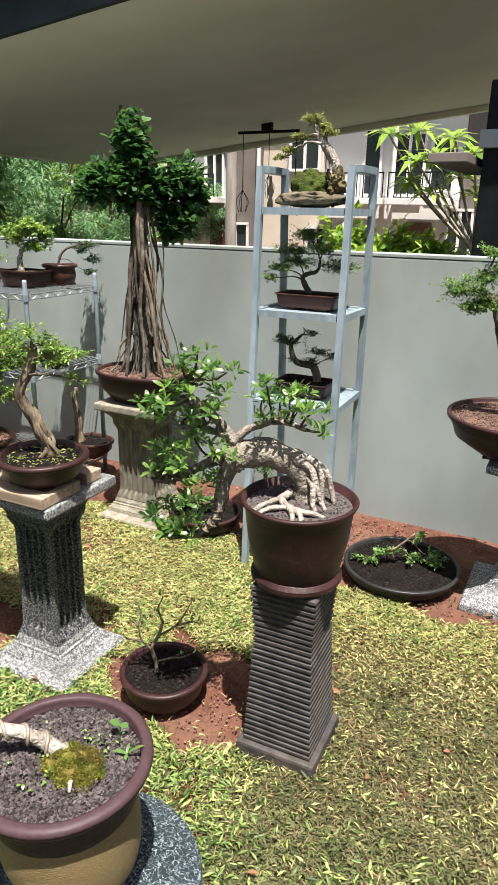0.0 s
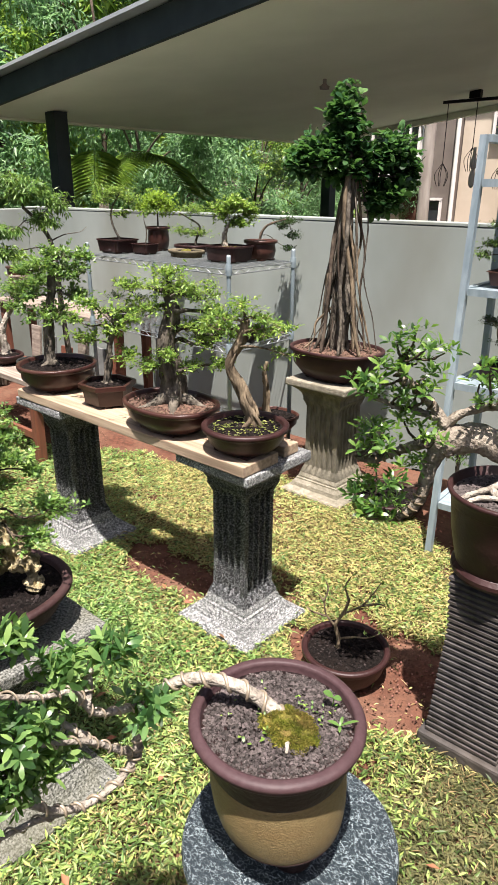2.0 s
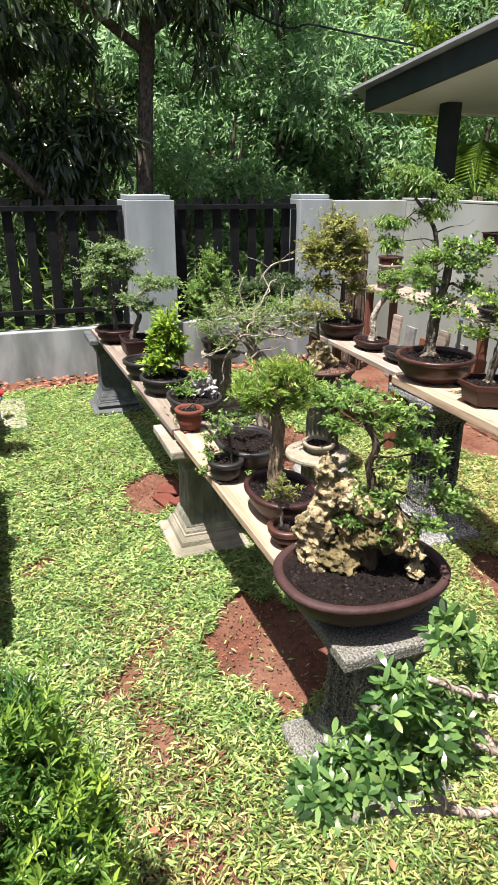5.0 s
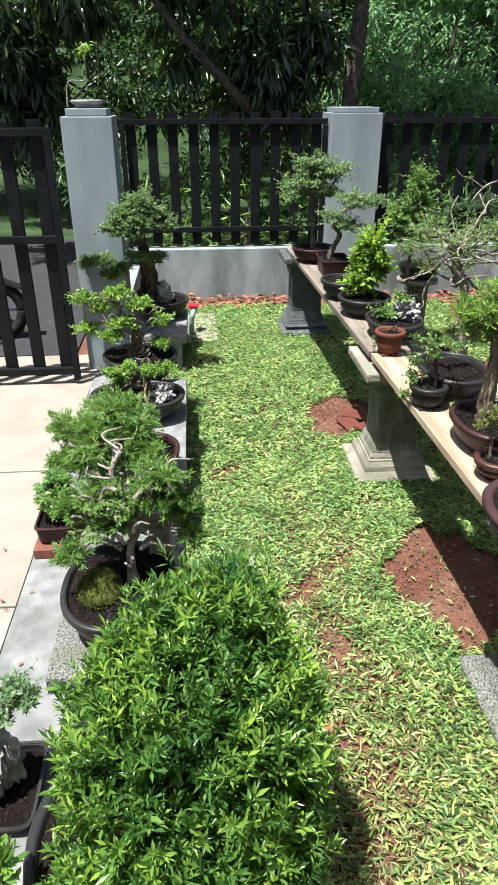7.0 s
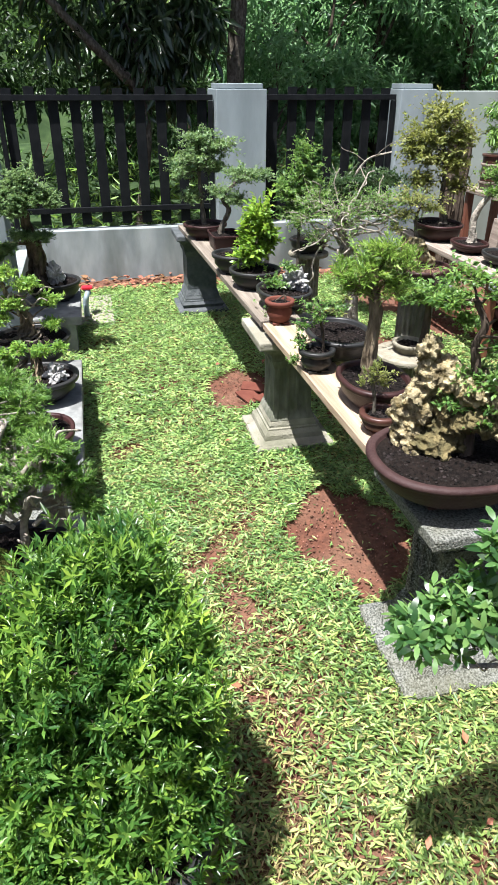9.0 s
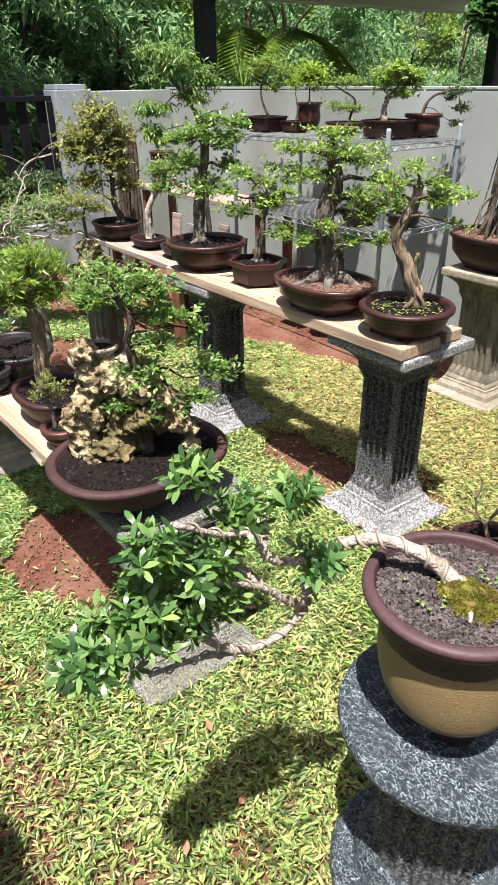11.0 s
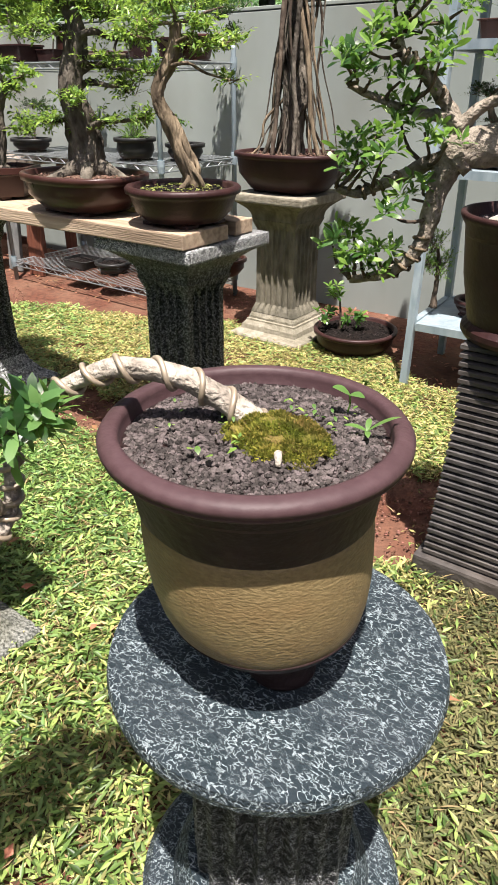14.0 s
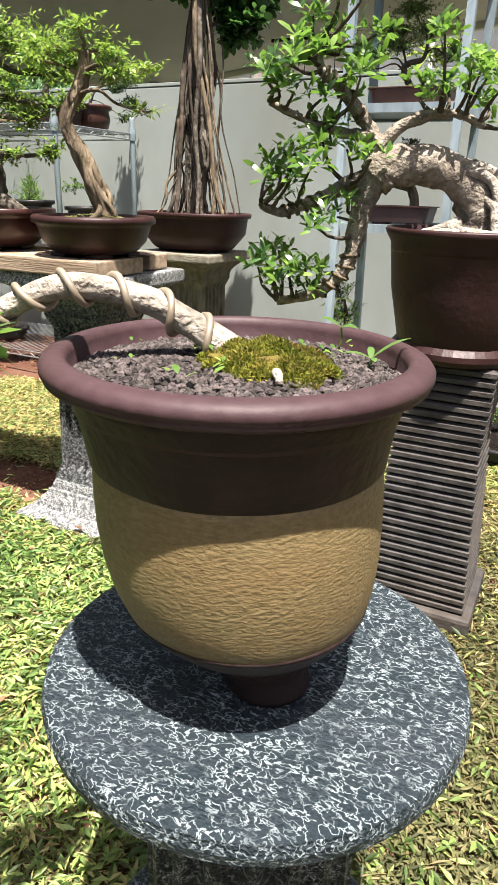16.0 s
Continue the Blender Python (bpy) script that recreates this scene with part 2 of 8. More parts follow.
M_SOFFIT = mat("beige_soffit", (0.70, 0.73, 0.575), (0.77, 0.80, 0.64), 1.5, 0.85, 0.04, 60, (0.63, 0.66, 0.51), 0.6, 0.5)
M_FASCIA = mat("dark_green_paint", (0.020, 0.031, 0.031), (0.030, 0.043, 0.043), 4, 0.6, spec=0.25)
M_SHEET = mat("metal_roof_sheet", (0.32, 0.36, 0.37), (0.40, 0.44, 0.45), 4, 0.5, metal=0.3)
M_HOUSE = mat("white_house_paint", (0.60, 0.59, 0.555), (0.67, 0.66, 0.63), 1.0, 0.8, 0.05, 40, (0.52, 0.50, 0.45), 0.5, 0.4)
M_STONECLAD = mat("cream_stone_cladding", (0.48, 0.415, 0.32), (0.56, 0.49, 0.39), 2.0, 0.8, 0.1, 30, (0.41, 0.345, 0.255), 0.8, 0.5)
M_DARKWIN = mat("dark_window_glass", (0.02, 0.024, 0.027), (0.03, 0.034, 0.037), 2, 0.06)
M_DOORBR = mat("dark_red_door", (0.10, 0.045, 0.032), (0.13, 0.06, 0.042), 6, 0.5)
M_BROWNWALL = mat("brown_wall_paint", (0.12, 0.10, 0.085), (0.16, 0.135, 0.115), 2, 0.8)
M_POLE = mat("old_timber_pole", (0.22, 0.19, 0.16), (0.32, 0.29, 0.25), 9, 0.85, 0.4, 30, stretch=(1, 1, 0.2))
M_TILE = mat("roof_tile", (0.13, 0.11, 0.10), (0.20, 0.17, 0.15), 6, 0.8, 0.3, 30, obrand=0.15)
M_FARGREEN = mat("far_undergrowth", (0.018, 0.036, 0.014), (0.042, 0.070, 0.026), 2.2, 0.95, 1.0, 6, (0.012, 0.020, 0.008), 0.6, 0.6, spec=0.1)
M_DRYLEAF = mat("dry_leaf", (0.24, 0.125, 0.060), (0.15, 0.070, 0.036), 9, 0.7, island=0.5, spec=0.2)
M_GRASS = leaf_mat("grass_blade", (0.094, 0.170, 0.044), (0.192, 0.278, 0.084), (0.30, 0.44, 0.11), 0.40, 0.85, 0.3)
M_GRASSLT = leaf_mat("light_grass_blade", (0.094, 0.200, 0.056), (0.212, 0.335, 0.112), (0.32, 0.50, 0.14), 0.36, 0.85, 0.35)
M_GRASSY = leaf_mat("bleached_grass_blade", (0.285, 0.280, 0.104), (0.415, 0.388, 0.158), (0.46, 0.46, 0.15), 0.6, 0.65, 0.15)
M_STRAW = leaf_mat("dry_straw", (0.205, 0.165, 0.080), (0.32, 0.262, 0.132), (0.26, 0.22, 0.08), 0.7, 0.6, 0.1)
M_THATCH = leaf_mat("dull_thatch_blade", (0.078, 0.088, 0.036), (0.145, 0.146, 0.062), (0.12, 0.13, 0.045), 0.6, 0.6, 0.2)
L_FICUS = leaf_mat("ficus_leaf", (0.026, 0.088, 0.020), (0.082, 0.178, 0.032), (0.18, 0.36, 0.05), 0.32, 0.85, 0.4)
L_BANYAN = leaf_mat("banyan_leaf", (0.020, 0.070, 0.026), (0.046, 0.118, 0.038), (0.08, 0.20, 0.04), 0.20, 0.8)
L_LIGHT = leaf_mat("light_leaf", (0.062, 0.160, 0.030), (0.150, 0.265, 0.048), (0.30, 0.47, 0.07), 0.38, 0.85)
L_BRIGHT = leaf_mat("bright_leaf", (0.105, 0.235, 0.024), (0.165, 0.290, 0.036), (0.34, 0.50, 0.05), 0.4)
L_MID = leaf_mat("mid_green_leaf", (0.060, 0.145, 0.036), (0.115, 0.215, 0.052), (0.22, 0.38, 0.06), 0.36, 0.65)
L_DARK = leaf_mat("dark_green_leaf", (0.020, 0.048, 0.018), (0.035, 0.072, 0.024), (0.06, 0.12, 0.03), 0.4)
L_OLIVE = leaf_mat("olive_leaf", (0.115, 0.155, 0.040), (0.190, 0.205, 0.060), (0.30, 0.33, 0.07), 0.5)
L_JUNIPER = leaf_mat("juniper_needle", (0.060, 0.155, 0.032), (0.115, 0.225, 0.048), (0.22, 0.38, 0.06), 0.45, 0.65)
L_BLUE = leaf_mat("blue_green_leaf", (0.075, 0.145, 0.060), (0.135, 0.210, 0.090), (0.22, 0.34, 0.10), 0.42)
L_BOX = leaf_mat("box_leaf", (0.026, 0.085, 0.024), (0.090, 0.195, 0.038), (0.20, 0.40, 0.06), 0.30, 0.8)
L_BOXTIP = leaf_mat("box_shoot_leaf", (0.036, 0.110, 0.020), (0.110, 0.215, 0.028), (0.22, 0.40, 0.05), 0.32, 0.85)
L_FERN = leaf_mat("feathery_leaf", (0.070, 0.180, 0.030), (0.150, 0.275, 0.044), (0.30, 0.48, 0.06), 0.42, 0.8)
L_CASC = leaf_mat("schefflera_leaf", (0.032, 0.105, 0.034), (0.100, 0.195, 0.056), (0.18, 0.35, 0.06), 0.22, 0.85, 0.5)
L_MANGO = leaf_mat("mango_leaf", (0.028, 0.055, 0.028), (0.055, 0.090, 0.042), (0.08, 0.14, 0.04), 0.24, 0.65, 0.6)
L_WILD = leaf_mat("wild_leaf", (0.068, 0.168, 0.080), (0.145, 0.260, 0.128), (0.25, 0.45, 0.18), 0.42, 0.75, 0.35, 0.45)
L_FRANGI = leaf_mat("frangipani_leaf", (0.11, 0.23, 0.035), (0.18, 0.30, 0.06), (0.38, 0.54, 0.09), 0.4)
L_RED = leaf_mat("red_petal", (0.50, 0.03, 0.02), (0.60, 0.06, 0.03), (0.5, 0.05, 0.02), 0.5)


# ---- mesh helpers ----
def mesh_of(name, verts, faces, material, smooth=False):
    me = bpy.data.meshes.new(name)
    me.from_pydata([tuple(v) for v in verts], [], [tuple(int(i) for i in f) for f in faces])
    me.materials.append(material)
    if smooth:
        me.polygons.foreach_set("use_smooth", [True] * len(me.polygons))
    me.update()
    return me


def part(name, geo, material, parent, label="", smooth=False, kind=""):
    """One mesh object under a thing: geo is (verts, faces) or a bmesh."""
    if isinstance(geo, bmesh.types.BMesh):
        me = bpy.data.meshes.new(name)
        geo.to_mesh(me)
        geo.free()
        me.materials.append(material)
        if smooth:
            me.polygons.foreach_set("use_smooth", [True] * len(me.polygons))
    else:
        me = mesh_of(name, geo[0], geo[1], material, smooth)
    ob = new(name, me)
    if parent is not None:
        ob.parent = parent
    return tagged(ob, label, kind=kind)


def thing(name, at=(0, 0, 0), label="", category="", group="", turn=0.0):
    ob = new(name)
    ob.empty_display_size = 0.05
    ob.matrix_basis = pose(*at, 0, 0, turn)
    return tagged(ob, label, category, group)


def box(x0, y0, z0, x1, y1, z1, bevel=0.0):
    bm = bmesh.new()
    bmesh.ops.create_cube(bm, size=1)
    for v in bm.verts:
        v.co = ((x0 + x1) / 2 + v.co.x * (x1 - x0), (y0 + y1) / 2 + v.co.y * (y1 - y0), (z0 + z1) / 2 + v.co.z * (z1 - z0))
    if bevel:
        bmesh.ops.bevel(bm, geom=bm.edges[:], offset=bevel, segments=2, affect="EDGES", profile=0.6)
    return bm


def structure(name, geo, material, label="", category="", smooth=False):
    ob = part(name, geo, material, None, label, smooth)
    return tagged(ob, category=category, kind="structure")


def loft(sections, cap=True):
    """Joins rings of equal length, each a list of points, into a closed skin."""
    n = len(sections[0])
    verts = [p for s in sections for p in s]
    faces = []
    for k in range(len(sections) - 1):
        for i in range(n):
            j = (i + 1) % n
            faces.append((k * n + i, k * n + j, (k + 1) * n + j, (k + 1) * n + i))
    if cap:
        faces.append(tuple(range(n - 1, -1, -1)))
        m = (len(sections) - 1) * n
        faces.append(tuple(m + i for i in range(n)))
    return verts, faces


def lathe(profile, n=40, sx=1.0, sy=1.0, wobble=0.0, p=2.0):
    """Turns (radius, height) pairs round z; p above 2 squares the plan off."""
    secs = []
    for r, z in profile:
        ring = []
        for i in range(n):
            a = 2 * math.pi * i / n
            c, s = math.cos(a), math.sin(a)
            k = (abs(c) ** p + abs(s) ** p) ** (-1 / p) if p != 2 else 1.0
            w = 1 + wobble * noise.noise(Vector((c * 2, s * 2, z * 9)))
            ring.append((r * k * c * sx * w, r * k * s * sy * w, z))
        secs.append(ring)
    return loft(secs)


def spline(pts, steps=6):
    """A smooth line through the points (Catmull-Rom)."""
    P = [Vector(p) for p in pts]
    if len(P) < 3:
        return [P[0].lerp(P[-1], i / steps) for i in range(steps + 1)]
    Q = [P[0] * 2 - P[1]] + P + [P[-1] * 2 - P[-2]]
    out = []
    for k in range(1, len(Q) - 2):
        a, b, c, d = Q[k - 1:k + 3]
        for i in range(steps):
            t = i / steps
            out.append(0.5 * ((2 * b) + (c - a) * t + (2 * a - 5 * b + 4 * c - d) * t * t + (3 * b - a - 3 * c + d) * t ** 3))
    return out + [P[-1]]


def tube(pts, r0, r1, n=8, rough=0.12, steps=6, flare=0.0, seed=0.0, twist=0.0):
    """A tapering, uneven limb along a smooth line."""
    L = spline(pts, steps)
    secs, up = [], Vector((0.3, 0.9, 0.2))
    for k, p in enumerate(L):
        t = k / (len(L) - 1)
        d = (L[min(k + 1, len(L) - 1)] - L[max(k - 1, 0)]).normalized()
        u = d.cross(up)
        u = u.normalized() if u.length > 1e-3 else Vector((1, 0, 0))
        v = d.cross(u)
        r = r0 + (r1 - r0) * t ** 0.8 + flare * r0 * max(0.0, 1 - t * 5) ** 2
        ring = []
        for i in range(n):
            a = 2 * math.pi * i / n + twist * t
            q = 1 + rough * noise.noise(Vector((math.cos(a) * 1.7 + seed, math.sin(a) * 1.7, t * 9 + seed))) * 2 + rough * 1.1 * noise.noise(Vector((math.cos(a) * 4.5 - seed, math.sin(a) * 4.5, t * 5))) + rough * 0.6 * noise.noise(Vector((math.cos(a) * 6, math.sin(a) * 6 + seed, t * 26)))
            ring.append(p + (u * math.cos(a) + v * math.sin(a)) * r * q)
        secs.append(ring)
    return loft(secs)


def merge(*geos):
    V, F = [], []
    for v, f in geos:
        o = len(V)
        V += list(v)
        F += [tuple(i + o for i in q) for q in f]
    return V, F


def rock(cx, cy, cz, rx, ry, rz, seed, sub=3, amp=0.45, freq=1.8):
    bm = bmesh.new()
    bmesh.ops.create_icosphere(bm, subdivisions=sub, radius=1)
    for v in bm.verts:
        q = v.co * freq + Vector((seed * 7.3, seed * 3.1, seed))
        k = 1 + amp * (0.75 * noise.noise(q) + 0.45 * noise.noise(q * 2.3) + 0.28 * noise.noise(q * 4.9) - 0.85 * max(0.0, noise.noise(q * 3.1 + Vector((9, 4, 2))) - 0.08) - 0.6 * max(0.0, noise.noise(q * 6.5) - 0.1) - (0.5 * max(0.0, noise.noise(q * 11) - 0.05) if sub > 4 else 0.0))
        v.co = Vector((cx + v.co.x * rx * k, cy + v.co.y * ry * k, cz + v.co.z * rz * k))
    return bm


rng = np.random.default_rng(7)


def unit(a):
    return a / np.maximum(np.linalg.norm(a, axis=1, keepdims=True), 1e-6)


def leaf_mesh(name, pos, d, nrm, ln, wd, material, fold=0.18, droop=0.15, simple=False, blunt=False):
    """Many small leaves as one mesh: each a folded blade with a pointed tip."""
    n = len(pos)
    d = unit(d)
    s = unit(np.cross(d, nrm))
    u = unit(np.cross(s, d))
    ln, wd = np.broadcast_to(ln, n)[:, None], np.broadcast_to(wd, n)[:, None]
    if blunt:
        V = np.stack([pos, pos + d * ln * 0.45 + s * wd * 0.46 + u * 0.03 * ln, pos + d * ln * 0.45 - s * wd * 0.46 + u * 0.03 * ln, pos + d * ln * 0.80 + s * wd * 0.38 - u * droop * 0.4 * ln,
                      pos + d * ln * 0.80 - s * wd * 0.38 - u * droop * 0.4 * ln, pos + d * ln - u * droop * ln], 1)
        base = np.array([[0, 1, 2], [1, 3, 4], [1, 4, 2], [3, 5, 4]])
        k = 6
    elif simple:
        V = np.stack([pos, pos + d * ln * 0.5 + s * wd * 0.5, pos + d * ln - u * droop * ln, pos + d * ln * 0.5 - s * wd * 0.5], 1)
        base = np.array([[0, 1, 2], [0, 2, 3]])
        k = 4
    else:
        V = np.stack([pos, pos + d * ln * 0.42 + s * wd * 0.5 + u * fold * wd, pos + d * ln * 0.5, pos + d * ln * 0.42 - s * wd * 0.5 + u * fold * wd,
                      pos + d * ln - u * droop * ln], 1)
        base = np.array([[0, 1, 2], [0, 2, 3], [1, 4, 2], [2, 4, 3]])
        k = 5
    F = (base[None] + (np.arange(n) * k)[:, None, None]).reshape(-1, 3)
    V = V.reshape(-1, 3)
    me = bpy.data.meshes.new(name)
    me.vertices.add(len(V))
    me.vertices.foreach_set("co", V.astype(np.float32).ravel())
    me.loops.add(F.size)
    me.loops.foreach_set("vertex_index", F.astype(np.int32).ravel())
    me.polygons.add(len(F))
    me.polygons.foreach_set("loop_start", np.arange(0, F.size, 3, dtype=np.int32))
    me.update(calc_edges=True)
    me.materials.append(material)
    return me


def ball(n, shell=0.5):
    """Points in a unit ball, more of them near the skin."""
    p = unit(rng.normal(size=(n, 3)))
    return p * (shell + (1 - shell) * rng.random((n, 1)))


def crown(pads, ln, wd, per, style="spray", lumps=9):
    """Leaf places and ways for a crown: each pad (x, y, z, rx, ry, rz) is filled by twigs that fan out from its foot and carry the leaves."""
    P, D, N, T = [], [], [], []
    for x, y, z, rx, ry, rz in pads:
        c, rad = np.array([x, y, z]), np.array([rx, ry, rz])
        vol = (rx * ry * rz) ** (1 / 3)
        total = max(8, int(per * 9 * (vol / 0.08) ** 1.6))
        k = max(5, min(int(45 + total / 60), int(total / (7 if style == "rosette" else 13))))
        foot = c - np.array([0, 0, 0.45 * rz])
        for _ in range(k):
            q = ball(1, 0.75 if style == "tuft" else 0.35)[0]
            e = c + q * rad * (rng.uniform(0.7, 1.75) if style == "spray" else rng.uniform(0.8, 1.5))
            o = foot + rng.normal(size=3) * rad * 0.22
            m = (o + e) / 2 + rng.normal(size=3) * rad * 0.14 + np.array([0, 0, 0.10 * rz])
            T.append((o, m, e))
            way = unit((e - m)[None])[0]
            if style == "rosette":
                ax = unit((way * 0.7 + np.array([0, 0, 0.75]) + rng.normal(size=3) * 0.3)[None])[0]
                side = unit(np.cross(ax, rng.normal(size=3))[None])[0]
                other = np.cross(ax, side)
                j = int(rng.integers(6, 10))
                a = np.arange(j) * 2.4 + rng.random() * 6
                up = np.linspace(0.1, 1.3, j)[:, None]
                dd = np.cos(a)[:, None] * side + np.sin(a)[:, None] * other + ax * up
                P.append(e + ax * up * ln * 0.22)
                D.append(dd)
                N.append(np.repeat(ax[None], j, 0) * 1.2 - dd * 0.25)
                continue
            if style == "tuft":
                ax = unit((way * 0.45 + np.array([0, 0, 0.9]) + rng.normal(size=3) * 0.25)[None])[0]
                side = unit(np.cross(ax, rng.normal(size=3))[None])[0]
                other = np.cross(ax, side)
                a = np.arange(12) * 2.4 + rng.random() * 6
                up = np.linspace(0, 1, 12)[:, None]
                dd = (np.cos(a)[:, None] * side + np.sin(a)[:, None] * other) * (1.1 - 0.6 * up) + ax * (0.45 + 0.8 * up) + rng.normal(size=(12, 3)) * 0.12
                P.append(e + ax * (up - 0.7) * ln * 1.25)
                D.append(dd)
                N.append(np.repeat(ax[None], 12, 0) * 1.2 - dd * 0.25)
                continue
            j = max(3, total // k)
            t = rng.uniform(0.45 if style in ("needle", "spike") else 0.2, 1.0, j)[:, None]
            pos = (1 - t) ** 2 * o + 2 * t * (1 - t) * m + t * t * e
            tang = unit(2 * (1 - t) * (m - o) + 2 * t * (e - m))
            sd = unit(np.cross(tang, rng.normal(size=(j, 3)) * 0.6 + np.array([0, 0, 1.0]))) * np.where(np.arange(j) % 2, 1, -1)[:, None]
            if style == "needle":
                dd = tang * 0.8 + sd * 0.6 + np.array([0, 0, 0.5]) + rng.normal(size=(j, 3)) * 0.35
            elif style == "spike":
                dd = tang + sd * 0.55 + np.array([0, 0, 0.22]) + rng.normal(size=(j, 3)) * 0.22
            elif style == "droop":
                dd = tang * 0.5 + sd * 0.6 + np.array([0, 0, -0.6]) + rng.normal(size=(j, 3)) * 0.3
            else:
                dd = tang * 0.6 + sd * 0.9 + rng.normal(size=(j, 3)) * 0.3 + np.array([0, 0, 0.08])
            P.append(pos + rng.normal(size=(j, 3)) * ln * 0.15)
            D.append(dd)
            N.append(rng.normal(size=(j, 3)) * 0.4 + np.array([0, 0, 1.0]))
    P, D, N = np.concatenate(P), np.concatenate(D), np.concatenate(N)
    sc = rng.uniform(0.6, 1.2, len(P))
    return P, D, N, ln * sc, wd * sc, T


def twig_mesh(T, r, material):
    """Fine three-sided twigs, all in one mesh."""
    V, F = [], []
    for o, m, e in T:
        for i in range(3):
            t = i / 2
            p = (1 - t) ** 2 * o + 2 * t * (1 - t) * m + t * t * e
            q = r * (1 - 0.75 * t)
            k = len(V)
            V += [(p[0] + q, p[1], p[2]), (p[0] - q * 0.5, p[1] + q * 0.87, p[2]), (p[0] - q * 0.5, p[1] - q * 0.87, p[2] + q * 0.4)]
            if i:
                F += [(k - 3 + a, k - 3 + (a + 1) % 3, k + (a + 1) % 3, k + a) for a in range(3)]
    return mesh_of("twig", V, F, material)


def foliage(parent, pads, ln, wd, per, material, style="spray", name="foliage", simple=None, label="", bark=None, blunt=False, tw=0.0016):
    if style == "spray":
        pads = [(x, y, z, a, b, max(c, 0.42 * min(a, b))) for x, y, z, a, b, c in pads]
    P, D, N, a, b, T = crown(pads, ln, wd, per, style)
    if bark:
        ob = new("twig", twig_mesh(T, tw, bark))
        ob.parent = parent
        tagged(ob, kind="stuff")
    me = leaf_mesh(name, P, D, N, a, b, material, simple=(len(P) > 1300 if simple is None else simple), blunt=blunt)
    ob = new(name, me)
    ob.parent = parent
    return tagged(ob, label, kind="stuff")


# ---- the setting: ground, walls, fence, drive ----
def ground_height(x, y):
    return 0.012 * noise.noise(Vector((x * 0.9, y * 0.9, 0))) + 0.006 * noise.noise(Vector((x * 4, y * 4, 3)))


def make_ground():
    xs = sorted(set([-900, -200, -60, -30, -18, -12] + [-9 + 0.12 * i for i in range(92)] + [3, 6, 12, 30, 60, 200, 900]))
    ys = sorted(set([-900, -200, -60, -30, -12, -6, -3] + [-0.8 + 0.12 * i for i in range(38)] + [5, 8, 14, 30, 60, 200, 900]))
    V = [(x, y, ground_height(x, y) - 0.012 if -9 < x < 3 and -0.8 < y < 4 else -0.03) for y in ys for x in xs]
    nx = len(xs)
    F = [(j * nx + i, j * nx + i + 1, (j + 1) * nx + i + 1, (j + 1) * nx + i) for j in range(len(ys) - 1) for i in range(nx - 1)]
    return V, F


structure("ground", make_ground(), M_SOIL, "bare reddish brown earth with crumbs and dry leaves", "ground", True)

wall_n = structure("wall_north", box(-6.55, 3.68, -0.1, 4.2, 3.83, 1.535, 0.006), M_WALL, "grey painted plaster garden wall with faint stains", "wall")
part("coping", box(-6.55, 3.678, 1.538, 4.2, 3.832, 1.556, 0.003), M_WALL, wall_n, "pale top edge of the wall")
structure("wall_low_west", box(-6.62, -1.0, -0.1, -6.45, 2.83, 0.44, 0.006), M_LOWWALL, "low weathered grey plaster wall under the fence", "wall")
structure("wall_low_return", box(-6.45, -1.0, -0.1, -4.96, -0.9, 0.30, 0.006), M_LOWWALL, "low grey plaster kerb wall", "wall")


def pillar(name, x, y, w, h):
    t = structure(name, box(x - w / 2, y - w / 2, -0.1, x + w / 2, y + w / 2, h - 0.03, 0.006), M_PILLAR, "square grey painted masonry gate pillar", "pillar")
    part("cap", box(x - w / 2 + 0.03, y - w / 2 + 0.03, h - 0.028, x + w / 2 - 0.03, y + w / 2 - 0.03, h + 0.012, 0.005), M_PILLAR, t)


structure("wall_west", box(-6.62, 2.835, -0.1, -6.45, 3.675, 1.535, 0.006), M_WALL, "grey painted plaster wall closing the corner", "wall")
# hidden by the wall; added so red earth doesn't tint the soffit's bounce light
structure("carport_floor", box(-9.5, 3.85, -0.1, 4.5, 13.5, -0.005), M_KERB, "unseen grey concrete yard added behind the wall", "floor")

pillar("pillar_1", -6.62, 1.02, 0.44, 1.58)
pillar("pillar_2", -6.60, 2.66, 0.34, 1.58)
pillar("pillar_3", -4.80, -1.00, 0.30, 1.60)


def fence(name, y0, y1, x, z0, z1, rails, label, step=0.165, w=0.085):
    f = thing(name, (x, y0, 0), label, "fence")
    for z in rails:
        part("rail", box(0.0, 0, z - 0.022, 0.035, y1 - y0, z + 0.022, 0.003), M_FENCE, f)
    for yy in (0.0, y1 - y0 - 0.04):
        part("post", box(0.002, yy, z0 - 0.02, 0.04, yy + 0.04, rails[0] - 0.024, 0.003), M_FENCE, f)
    slat = mesh_of("slat", *_slat(w, z1 - z0), M_FENCE)
    n = int((y1 - y0) / step)
    for i in range(n):
        ob = new("slat", slat)
        ob.parent = f
        ob.matrix_basis = pose(-0.014, (i + 0.5) * (y1 - y0) / n, z0 + (0.012 if i % 3 == 1 else 0), 0, 0, 0)
    return f


def _slat(w, h):
    t, c = 0.012, 0.004
    ring = [(-t, -w / 2 + c), (-t + c, -w / 2), (t - c, -w / 2), (t, -w / 2 + c), (t, w / 2 - c), (t - c, w / 2), (-t + c, w / 2), (-t, w / 2 - c)]
    return loft([[(x, y, 0) for x, y in ring], [(x, y, h) for x, y in ring]])


